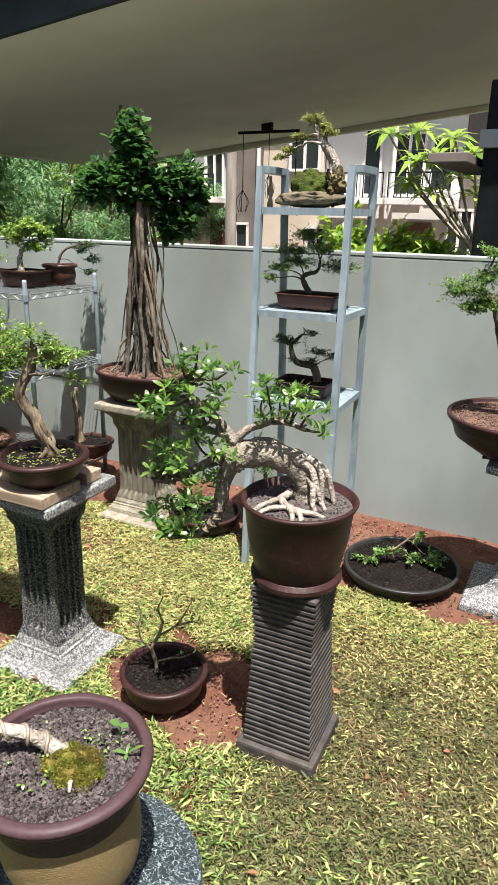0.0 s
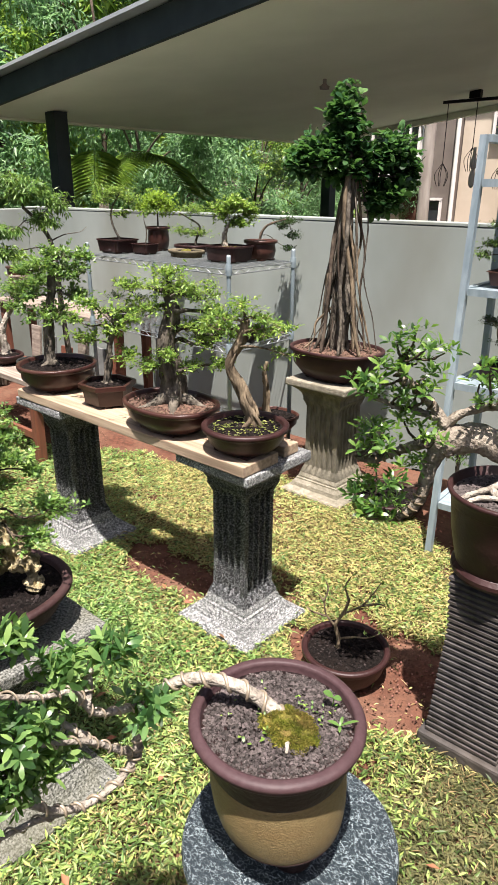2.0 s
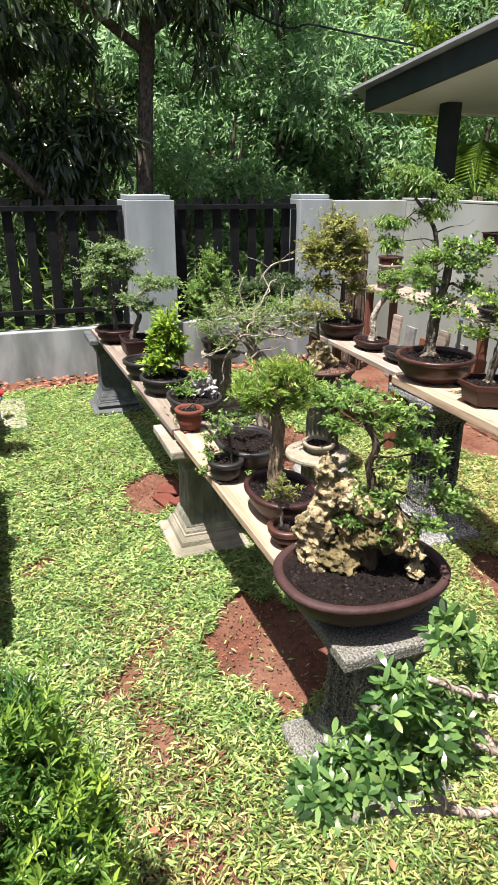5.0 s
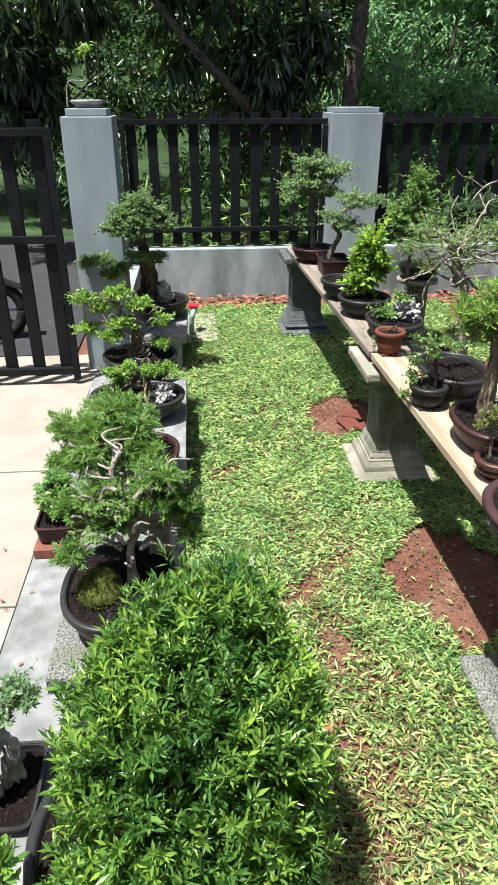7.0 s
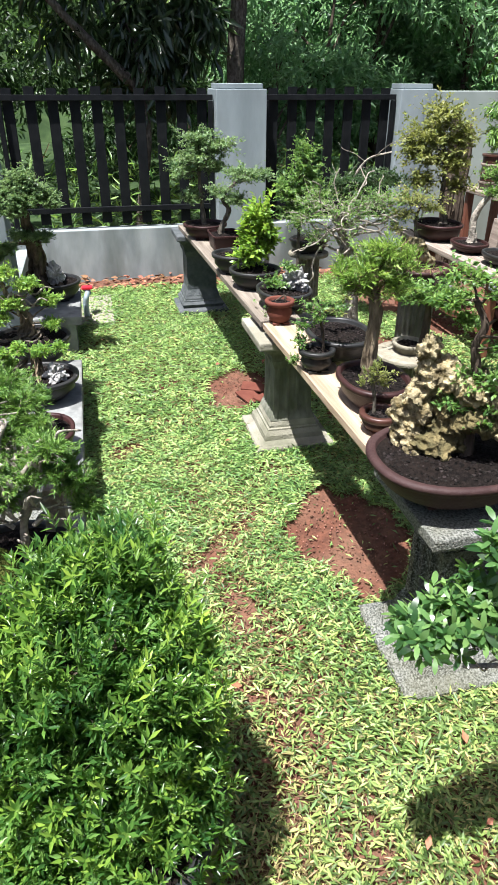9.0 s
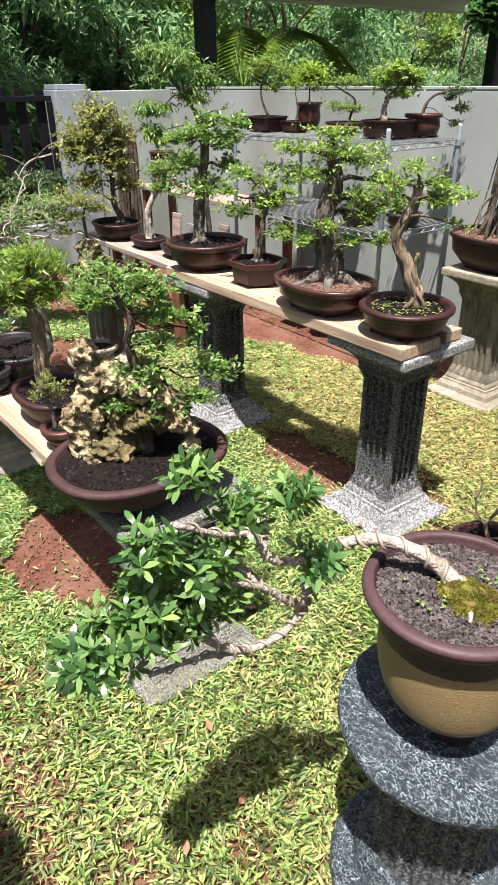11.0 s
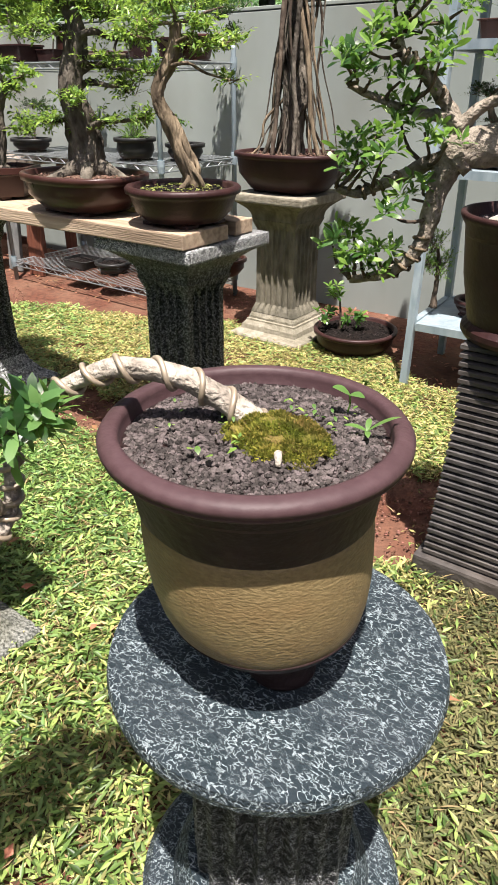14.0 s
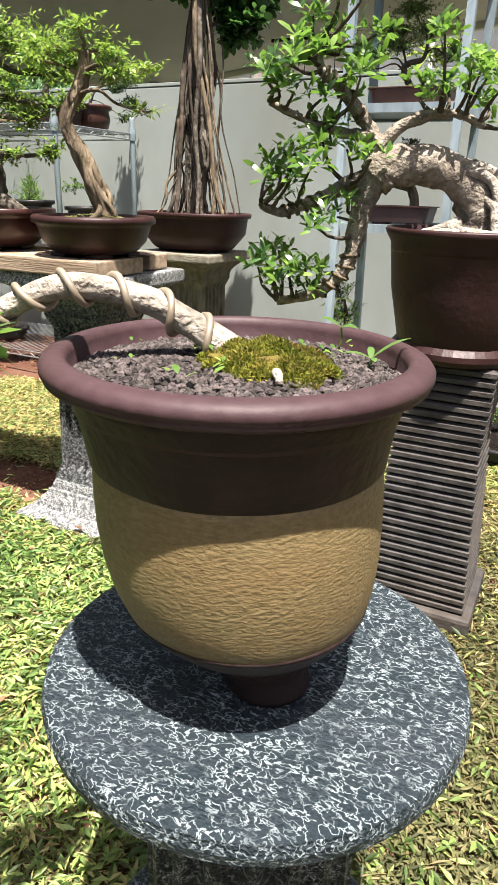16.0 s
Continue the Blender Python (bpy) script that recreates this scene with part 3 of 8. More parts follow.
fence("slat_fence", -0.99, 0.79, -6.55, 0.47, 1.555, (1.485, 0.60), "black painted fence of upright slats on a low wall")
fence("slat_fence", 1.25, 2.48, -6.55, 0.47, 1.555, (1.485, 0.60), "black painted fence of upright slats on a low wall")
fence("sliding_gate", -3.6, -1.17, -4.42, 0.05, 1.55, (1.50, 0.92, 0.09), "black painted slatted driveway gate, closed", 0.17, 0.075)

# paved drive with joints, and the grey kerb strip beside the lawn
for i, (x0, x1) in enumerate(((-4.28, -3.235), (-3.225, -2.225), (-2.215, -1.2), (-1.19, -0.2), (-0.19, 0.8), (0.81, 1.8))):
    structure("pavement_%d" % (i + 1), box(x0, -4.6, -0.08, x1, -1.10, 0.008, 0.004), M_DRIVE, "sunlit cream concrete drive slab", "pavement")
structure("kerb_strip", box(-4.6, -1.095, -0.08, 1.8, -0.84, 0.014, 0.005), M_KERB, "smooth grey concrete strip between drive and lawn", "pavement")
structure("road", box(-9.5, -12, -0.08, -5.0, -1.3, -0.012), M_ROAD, "dark asphalt road beyond the gate", "road")
structure("gate_threshold", box(-4.95, -4.6, -0.09, -4.29, -1.098, 0.0, 0.004), M_DRIVE, "pale concrete threshold under the gate", "pavement")

structure("verge", box(-30, -1.28, -0.08, -6.75, 3.8, -0.016), M_FARGREEN, "dark weedy verge beyond the fence", "ground")
structure("far_bank", box(-30, -14, -0.08, -9.52, -1.3, -0.014), M_FARGREEN, "dark weedy bank across the road", "ground")

# ---- neighbour's open roof behind the wall ----
ROOF_X, ROOF_Y0, ROOF_Y1, ROOF_Z, RISE = -7.95, 3.95, 10.2, 2.467, 0.108


def slope_box(x0, x1, y0, y1, lo, hi):
    f = lambda x: ROOF_Z + RISE * (x - ROOF_X)
    V = [(x, y, f(x) + h) for h in (lo, hi) for x, y in ((x0, y0), (x1, y0), (x1, y1), (x0, y1))]
    return V, [(3, 2, 1, 0), (4, 5, 6, 7), (0, 1, 5, 4), (1, 2, 6, 5), (2, 3, 7, 6), (3, 0, 4, 7)]


carport = thing("carport_roof", (0, 0, 0), "open roof with beige soffit and dark green edge boards", "roof")
part("soffit", slope_box(ROOF_X + 0.08, 4.5, ROOF_Y0 + 0.06, ROOF_Y1, 0.02, 0.06), M_SOFFIT, carport, "plain beige soffit board")
part("fascia", slope_box(ROOF_X, 4.5, ROOF_Y0, ROOF_Y0 + 0.05, 0.0, 0.23), M_FASCIA, carport, "dark green edge board")
part("fascia", slope_box(ROOF_X, ROOF_X + 0.07, ROOF_Y0 + 0.055, ROOF_Y1, 0.0, 0.16), M_SOFFIT, carport, "beige eaves board")
part("roof_sheet", slope_box(ROOF_X - 0.55, 4.6, ROOF_Y0 - 0.12, ROOF_Y1 + 0.1, 0.24, 0.27), M_SHEET, carport, "grey metal roof sheet")
for i in range(5):
    x = ROOF_X + 0.2 + i * 2.6
    part("rafter", slope_box(x - 0.9 if i == 0 else x, x + 0.06, ROOF_Y0 + 0.5, ROOF_Y0 + 0.56, 0.165, 0.235), M_FASCIA, carport)
part("back_beam", slope_box(ROOF_X + 0.075, 4.5, ROOF_Y1 - 0.10, ROOF_Y1 - 0.002, -0.06, 0.018), M_SOFFIT, carport, "beige beam along the far eaves")
for x, y in ((-7.40, 4.75), (-7.2, 9.9), (1.8, 4.12)):
    part("post", box(x - 0.09, y - 0.09, -0.05, x + 0.09, y + 0.09, ROOF_Z + RISE * (x - ROOF_X) + 0.018, 0.006), M_FASCIA, carport, "dark green steel post")
part("sprinkler_head", lathe([(0.05, 0.0), (0.055, 0.025), (0.02, 0.05), (0.02, 0.10)], 16), M_POLE, carport, "small brass ceiling fitting").location = (-4.83, 6.42, ROOF_Z + RISE * (-4.83 - ROOF_X) - 0.076)

# hanging lamps under the soffit
lamp = thing("pendant_lamp", (0, 0, 0), "black bar with three hanging wire cage lamps", "lamp")
lamp.matrix_basis = pose(-4.14, 8.8, -1.4) @ Matrix.Scale(1.8, 4)
part("bar", box(-0.28, -0.012, 2.315, 0.22, 0.012, 2.335, 0.002), M_FENCE, lamp)
part("hanger", box(-0.08, -0.02, 2.336, 0.0, 0.02, 2.40), M_FENCE, lamp)
for dx, z in ((-0.24, 1.82), (-0.02, 1.92), (0.2, 1.80)):
    part("cord", tube([(dx, 0, 2.315), (dx, 0, z + 0.1)], 0.003, 0.003, 6, 0), M_FENCE, lamp)
    for k in range(5):
        a = k * 1.2566
        part("cage_wire", tube([(dx, 0, z + 0.1), (dx + 0.05 * math.cos(a), 0.05 * math.sin(a), z + 0.02), (dx + 0.03 * math.cos(a), 0.03 * math.sin(a), z - 0.06)], 0.0025, 0.0025, 5, 0), M_FENCE, lamp)
    part("bulb", lathe([(0.006, z - 0.05), (0.022, z - 0.03), (0.024, z), (0.012, z + 0.05), (0.01, z + 0.1)], 12), M_HOUSE, lamp, "clear bulb", True)

# dark neighbouring building edge beside the carport
dark = thing("dark_shed_wall", (-0.67, 4.25, 0), "black corner of a neighbouring shed with a pale band", "building")
part("wall", box(0, 0, 0, 2.6, 1.8, 2.47, 0.01), M_FENCE, dark)
part("band", box(-0.02, -0.05, 2.12, 2.6, -0.004, 2.215, 0.005), M_PILLAR, dark, "pale grey band")
part("awning", box(-0.24, -0.3, 2.03, -0.03, 0.9, 2.08, 0.005), M_BROWNWALL, dark, "thin brown awning edge")


# ---- pedestals ----
def fluted_ring(half, z, flutes=4, depth=0.0):
    """A square plan whose sides carry upright grooves."""
    pts = []
    for side in range(4):
        a = side * math.pi / 2
        c, s = math.cos(a), math.sin(a)
        u = [-1.0]
        for k in range(flutes):
            m = -0.78 + 1.56 * (k + 0.5) / flutes
            h = 0.5 * 1.56 / flutes
            u += [m - h * 0.8, m - h * 0.55, m, m + h * 0.55, m + h * 0.8]
        for i, t in enumerate(u):
            q = 0 if i == 0 else (0, 0.75, 1.0, 0.75, 0)[(i - 1) % 5]
            x, y = half - depth * q, t * half
            pts.append((x * c - y * s, x * s + y * c, z))
    return pts


def square_pedestal(x, y, h, m_shaft, m_base, label, top=0.19, shaft=0.088, base=0.197, flutes=4, depth=0.020, turn=0.0, lean=(0, 0), slab=0.04):
    t = thing("plant_pedestal", (x, y, 0.0), label, "pedestal", turn=turn)
    t.matrix_basis = pose(x, y, 0.0, lean[0], lean[1], turn)
    part("plinth", loft([[(sx * b, sy * b, z) for sx, sy in ((1, 1), (-1, 1), (-1, -1), (1, -1))] for b, z in ((base, -0.03), (base, 0.022), (base - 0.006, 0.030), (base - 0.020, 0.034))]), m_base, t)
    prof = [(base - 0.021, 0.0345), (base - 0.045, 0.047), (shaft + 0.050, 0.070), (shaft + 0.034, 0.090), (shaft + 0.033, 0.098), (shaft + 0.024, 0.101), (shaft + 0.023, 0.112), (shaft + 0.014, 0.133)]
    part("base_moulding", loft([[(sx * b, sy * b, z) for sx, sy in ((1, 1), (-1, 1), (-1, -1), (1, -1))] for b, z in prof]), m_base, t)
    z0, z1 = 0.134, h - slab - 0.085
    rings = [fluted_ring(shaft + 0.016, z0, flutes, 0.0), fluted_ring(shaft + 0.010, z0 + 0.02, flutes, 0.004), fluted_ring(shaft, z0 + 0.045, flutes, depth)]
    rings += [fluted_ring(shaft - 0.002, z0 + 0.045 + (z1 - z0 - 0.09) * k / 4, flutes, depth) for k in range(1, 5)]
    rings += [fluted_ring(shaft + 0.012, z1 - 0.012, flutes, 0.004), fluted_ring(shaft + 0.016, z1, flutes, 0.0)]
    part("shaft", loft(rings), m_shaft, t)
    cap = [(shaft + 0.014, z1 + 0.001)]
    for i in range(1, 6):
        k = i / 5
        cap.append((shaft + 0.014 + (top - shaft - 0.03) * (1 - math.cos(k * math.pi / 2)) ** 1.3, z1 + 0.083 * k))
    part("capital", loft([[(sx * b, sy * b, z) for sx, sy in ((1, 1), (-1, 1), (-1, -1), (1, -1))] for b, z in cap]), m_shaft, t)
    part("top_slab", box(-top, -top, h - slab, top, top, h, 0.008), m_base, t)
    return t


square_pedestal(-1.73, 1.72, 0.775, M_DARKCOL, M_DARKBASE, "black fluted concrete pedestal dry-brushed white, on the lawn", lean=(0, 0.6))
square_pedestal(-2.86, 1.70, 0.775, M_DARKCOL, M_DARKBASE, "black fluted concrete pedestal dry-brushed white, under the plank end", lean=(0.5, 0))
square_pedestal(-2.20, 3.03, 0.72, M_STONECOL, M_STONEBASE, "weathered tan fluted stone pedestal against the garden wall", top=0.205, shaft=0.114, base=0.215, flutes=5, depth=0.014)
square_pedestal(-1.63, 0.63, 0.60, M_DARKCOL, M_OLDSLAB, "dark pedestal with a worn speckled slab top", top=0.20, shaft=0.095, base=0.205, flutes=3, depth=0.012)
square_pedestal(-3.165, 0.545, 0.575, M_MOSSCOL, M_MOSSBASE, "mossy weathered concrete pedestal with a pale broken base", top=0.195, shaft=0.097, flutes=3, depth=0.008)
square_pedestal(-5.42, 0.46, 0.60, M_GREYCOL, M_GREYCOL, "plain dark grey concrete pedestal near the fence", top=0.19, shaft=0.115, flutes=1, depth=0.003)
square_pedestal(-0.08, 3.10, 0.72, M_DARKCOL, M_DARKBASE, "black fluted pedestal dry-brushed white beside the wall", top=0.20, base=0.23)


def round_pedestal(x, y, h, r_top, r_shaft, r_base, m_top, m_shaft, label, flutes=18):
    t = thing("round_pedestal", (x, y, 0), label, "pedestal")
    part("base", lathe([(r_base, -0.02), (r_base, 0.05), (r_base - 0.012, 0.066), (r_base - 0.05, 0.072), (r_shaft + 0.03, 0.10), (r_shaft + 0.012, 0.13)], 48), m_top, t, smooth=False)
    secs = []
    for z in [0.131 + (h - 0.031 - 0.131) * k / 5 for k in range(6)]:
        ring = []
        for i in range(flutes * 4):
            a = 2 * math.pi * i / (flutes * 4)
            r = r_shaft - (0.013 if i % 4 in (1, 2) else 0.0)
            ring.append((r * math.cos(a), r * math.sin(a), z))
        secs.append(ring)
    part("shaft", loft(secs), m_shaft, t)
    part("top_disc", lathe([(r_top - 0.012, h - 0.030), (r_top - 0.002, h - 0.026), (r_top, h - 0.015), (r_top - 0.003, h - 0.004), (r_top - 0.012, h)], 72), m_top, t, smooth=False)
    return t


round_pedestal(-0.666, 0.693, 0.55, 0.2125, 0.118, 0.205, M_BLUEDISC, M_DARKCOL, "round blue-grey pedestal with a speckled disc top")
round_pedestal(-3.66, 1.45, 0.62, 0.19, 0.10, 0.17, M_KERB, M_MOSSCOL, "round pedestal with a pale grey disc top")
round_pedestal(-3.12, 1.16, 0.42, 0.17, 0.085, 0.19, M_STONEBASE, M_STONEBASE, "squat cream round pedestal on bare soil")
round_pedestal(-5.0, 1.22, 0.50, 0.15, 0.085, 0.16, M_STONEBASE, M_STONEBASE, "cream turned stone pedestal near the fence")


def ribbed_pedestal(x, y, h, label, turn):
    t = thing("ribbed_pedestal", (x, y, 0), label, "pedestal", turn=turn)
    part("plinth", box(-0.140, -0.140, -0.03, 0.140, 0.140, 0.055, 0.01), M_RIB, t, "chipped square foot")
    n = 28
    z0 = 0.057
    st = (h - z0) / n
    for i in range(n):
        k = i / (n - 1)
        b = 0.120 - 0.020 * min(1, k * 1.5) + (0.010 * max(0, k - 0.7) / 0.3)
        secs = [[(sx * q, sy * q, z0 + st * i + dz) for sx, sy in ((1, 1), (-1, 1), (-1, -1), (1, -1))]
                for q, dz in ((b - 0.010, 0.0), (b, 0.004), (b, st - 0.008), (b - 0.010, st - 0.0015))]
        part("rib", loft(secs), M_RIB, t)
    return t


ribbed_pedestal(-0.69, 1.735, 0.655, "dark square pedestal of stacked horizontal ribs", 1.5)

# ---- planks, racks and benches ----
def plank(x0, y0, x1, y1, z, w, th, m, label, name="plank"):
    L = math.hypot(x1 - x0, y1 - y0)
    ob = part(name, box(-L / 2, -w / 2, 0, L / 2, w / 2, th, 0.004), m, None, label)
    ob.matrix_basis = pose((x0 + x1) / 2, (y0 + y1) / 2, z, 0, 0, math.degrees(math.atan2(y1 - y0, x1 - x0)))
    return tagged(ob, category="plank")


plank(-1.545, 1.62, -3.02, 1.60, 0.776, 0.20, 0.042, M_PLANK, "pale pine plank laid across two dark pedestals")
plank(-1.56, 1.815, -2.98, 1.82, 0.776, 0.085, 0.042, M_PLANK, "narrow pale pine batten beside the plank")
plank(-1.70, 0.50, -3.10, 0.47, 0.601, 0.15, 0.03, M_PLANK, "pale pine plank carrying a row of bonsai")
plank(-3.08, 0.66, -1.74, 0.68, 0.601, 0.12, 0.03, M_OLDWOOD, "weathered plank carrying a row of bonsai")
plank(-3.12, 0.49, -5.52, 0.42, 0.601, 0.20, 0.03, M_OLDWOOD, "weathered brown plank carrying a row of bonsai")
plank(-1.83, 0.70, -1.55, 0.70, 0.601, 0.06, 0.05, M_OLDWOOD, "short wooden block under a bonsai pot", "wood_block")


def tower_rack():
    t = thing("steel_rack", (0, 0, 0), "tall grey galvanised steel rack for bonsai", "rack")
    legs = {}
    for n, (x0, y0, x1, y1) in {"fl": (-1.385, 2.75, -1.43, 2.93), "fr": (-0.965, 2.78, -1.00, 2.95), "br": (-1.01, 3.30, -0.975, 3.20), "bl": (-1.42, 3.27, -1.42, 3.18)}.items():
        w = 0.015
        a = [(x0 + sx * w, y0 + sy * w, -0.02) for sx, sy in ((1, 1), (-1, 1), (-1, -1), (1, -1))]
        b = [(x1 + sx * w, y1 + sy * w, 1.955) for sx, sy in ((1, 1), (-1, 1), (-1, -1), (1, -1))]
        part("leg", loft([a, b]), M_STEEL, t)
        legs[n] = lambda z, p=(x0, y0, x1, y1): (p[0] + (p[2] - p[0]) * z / 1.95, p[1] + (p[3] - p[1]) * z / 1.95)
    for z in (0.28, 0.88, 1.31, 1.77):
        q = [legs[k](z) for k in ("fl", "fr", "br", "bl")]
        part("shelf", loft([[(x, y, zz) for x, y in q] for zz in (z - 0.012, z)]), M_STEEL, t, "thin galvanised steel shelf")
        for a, b in ((0, 1), (1, 2), (2, 3), (3, 0)):
            (xa, ya), (xb, yb) = q[a], q[b]
            d = Vector((xb - xa, yb - ya, 0)).normalized()
            s = Vector((-d.y, d.x, 0)) * 0.014
            P = [Vector((xa, ya, 0)) + d * 0.021, Vector((xb, yb, 0)) - d * 0.021]
            rings = [[p + s * u + Vector((0, 0, v)) for u, v in ((-1, z - 0.024), (1, z - 0.024), (1, z + 0.008), (-1, z + 0.008))] for p in P]
            part("edge_angle", loft(rings), M_STEEL, t)
    for a, b in (("fl", "bl"), ("fr", "br")):
        (xa, ya), (xb, yb) = legs[a](1.94), legs[b](1.94)
        part("top_bar", box(min(xa, xb) - 0.018, ya + 0.021, 1.925, max(xa, xb) + 0.018, yb - 0.021, 1.957, 0.002), M_STEEL, t)
    return t


tower_rack()


def wire_rack(x0, x1, y0, y1, levels):
    t = thing("wire_rack", (0, 0, 0), "chrome wire shelving rack against the garden wall", "rack")
    for x in (x0, x1):
        for y in (y0, y1):
            part("post", lathe([(0.014, -0.02), (0.014, levels[-1] + 0.07), (0.012, levels[-1] + 0.085)], 12), M_STEEL, t, smooth=True).location = (x, y, 0)
            for z in levels:
                part("collar", lathe([(0.019, -0.035), (0.021, 0.0), (0.019, 0.03)], 12), M_STEEL, t).location = (x, y, z)
    wire_x = mesh_of("wire", *tube([(0, 0, 0), (0, y1 - y0, 0)], 0.0022, 0.0022, 5, 0, 1), M_CHROME)
    for z in levels:
        for dz in (0.0, -0.03):
            for y in (y0, y1):
                part("edge_wire", tube([(x0, y, z + dz), (x1, y, z + dz)], 0.004, 0.004, 6, 0, 1), M_CHROME, t)
            for x in (x0, x1):
                part("edge_wire", tube([(x, y0, z + dz), (x, y1, z + dz)], 0.004, 0.004, 6, 0, 1), M_CHROME, t)
        k = int((x1 - x0) / 0.028)
        for i in range(1, k):
            ob = new("wire", wire_x)
            ob.parent = t
            ob.location = (x0 + (x1 - x0) * i / k, y0, z + 0.005)
        zig = []
        m = int((x1 - x0) / 0.05)
        for y in (y0,):
            zig.append(tube([(x0 + (x1 - x0) * i / m, y, z - (0.03 if i % 2 else 0.0)) for i in range(m + 1)], 0.0025, 0.0025, 5, 0, 1))
        m2 = int((y1 - y0) / 0.05)
        zig.append(tube([(x1, y0 + (y1 - y0) * i / m2, z - (0.03 if i % 2 else 0.0)) for i in range(m2 + 1)], 0.0025, 0.0025, 5, 0, 1))
        part("truss_wire", merge(*zig), M_CHROME, t)
    return t


wire_rack(-4.32, -2.90, 2.88, 3.50, (0.12, 0.80, 1.28))


def bench(x0, y0, x1, y1, z, label, m_top=M_OLDWOOD, m_leg=M_REDWOOD, th=0.035, boards=2):
    t = thing("wooden_bench", (0, 0, 0), label, "bench")
    w = (y1 - y0) / boards
    for i in range(boards):
        part("board", box(x0, y0 + i * w + 0.003, z - th, x1, y0 + (i + 1) * w - 0.003, z, 0.004), m_top, t)
    for x in (x0 + 0.06, x1 - 0.12):
        for y in (y0 + 0.03, y1 - 0.09):
            part("leg", box(x, y, -0.02, x + 0.06, y + 0.06, z - th - 0.002, 0.004), m_leg, t)
    part("stretcher", box(x0 + 0.121, y0 + 0.045, 0.16, x1 - 0.121, y0 + 0.075, 0.21, 0.003), m_leg, t)
    return t


bench(-5.25, 2.02, -3.80, 2.36, 0.58, "low wooden bench with red-stained legs and bonsai on it")
bench(-6.25, 3.10, -4.30, 3.50, 0.74, "old timber bench against the wall")


# ---- pots and bonsai ----
def pot_profile(rt, rb, h, lip):
    if lip == "roll":
        return [(rb - 0.008, 0.0), (rb, 0.006), (rb + (rt - rb) * 0.55, h * 0.30), (rt - 0.006, h * 0.68), (rt - 0.002, h - 0.022), (rt + 0.008, h - 0.018), (rt + 0.009, h - 0.006),
                (rt + 0.003, h), (rt - 0.010, h), (rt - 0.014, h - 0.006), (rt - 0.018, h - 0.05)]
    if lip == "thin":
        return [(rb, 0.0), (rb + 0.004, 0.006), (rb + (rt - rb) * 0.6, h * 0.5), (rt - 0.010, h - 0.03), (rt, h - 0.014), (rt + 0.004, h - 0.004), (rt, h), (rt - 0.008, h), (rt - 0.012, h - 0.05)]
    return [(rb - 0.01, 0.0), (rb, 0.006), (rb + (rt - rb) * 0.72, h * 0.42), (rt - 0.012, h - 0.028), (rt - 0.012, h - 0.024), (rt + 0.004, h - 0.020), (rt + 0.006, h - 0.004), (rt + 0.002, h),
            (rt - 0.011, h), (rt - 0.014, h - 0.005), (rt - 0.018, h - 0.05)]


def feet_of(rx, ry, material):
    out = []
    for k in range(4):
        a = math.pi / 4 + k * math.pi / 2
        x, y = rx * 0.72 * math.cos(a), ry * 0.72 * math.sin(a)
        s = 0.16 * min(rx, ry) + 0.008
        out.append(("foot", box(x - s, y - s, 0.0, x + s, y + s, 0.011, 0.003), material, ""))
    return out


def lift(geo, dz):
    return [(x, y, z + dz) for x, y, z in geo[0]], geo[1]


def round_pot(rt, rb, h, material, lip="band", foot=False):
    body = lift(lathe(pot_profile(rt, rb, h - 0.011, lip), 44, wobble=0.006), 0.011)
    parts = [("pot", body, material, "")] + feet_of(rb, rb, material)
    if foot:
        parts.append(("drip_ring", lathe([(rb + 0.012, 0.0), (rb + 0.020, 0.012), (rb + 0.020, 0.024), (rb + 0.010, 0.036), (rb + 0.004, 0.04)], 40), material, "turned foot ring"))
    return dict(parts=parts, h=h, sx=rt - 0.014, sy=rt - 0.014, p=2.0)


def oval_pot(rx, ry, h, material, lip="band"):
    k = ry / rx
    body = lift(lathe(pot_profile(rx, rx * 0.72, h - 0.011, lip), 52, 1.0, k, 0.004, 2.3), 0.011)
    return dict(parts=[("pot", body, material, "")] + feet_of(rx * 0.72, ry * 0.72, material), h=h, sx=rx - 0.014, sy=ry - 0.014 * k, p=2.3)


def rect_pot(rx, ry, h, material):
    k = ry / rx
    pr = [(rx * 0.86, 0.0), (rx * 0.87, 0.004), (rx * 0.94, h * 0.7), (rx * 0.94, h * 0.78), (rx, h * 0.80), (rx, h - 0.012), (rx - 0.003, h - 0.011), (rx - 0.012, h - 0.011), (rx - 0.014, h - 0.04)]
    body = lift(lathe(pr, 56, 1.0, k, 0, 9.0), 0.011)
    return dict(parts=[("pot", body, material, "")] + feet_of(rx * 0.95, ry * 0.95, material), h=h, sx=rx - 0.013, sy=ry - 0.013, p=9.0)


def hex_pot(rt, rb, h, material):
    pr = [(rb, 0.0), (rb + 0.003, 0.004), (rt - 0.012, h - 0.038), (rt - 0.010, h - 0.034), (rt + 0.006, h - 0.03), (rt + 0.006, h - 0.012), (rt - 0.010, h - 0.011), (rt - 0.014, h - 0.04)]
    body = lift(lathe(pr, 6), 0.011)
    return dict(parts=[("pot", body, material, "")] + feet_of(rb * 0.8, rb * 0.8, material), h=h, sx=(rt - 0.012) * 0.92, sy=(rt - 0.012) * 0.92, p=2.0)


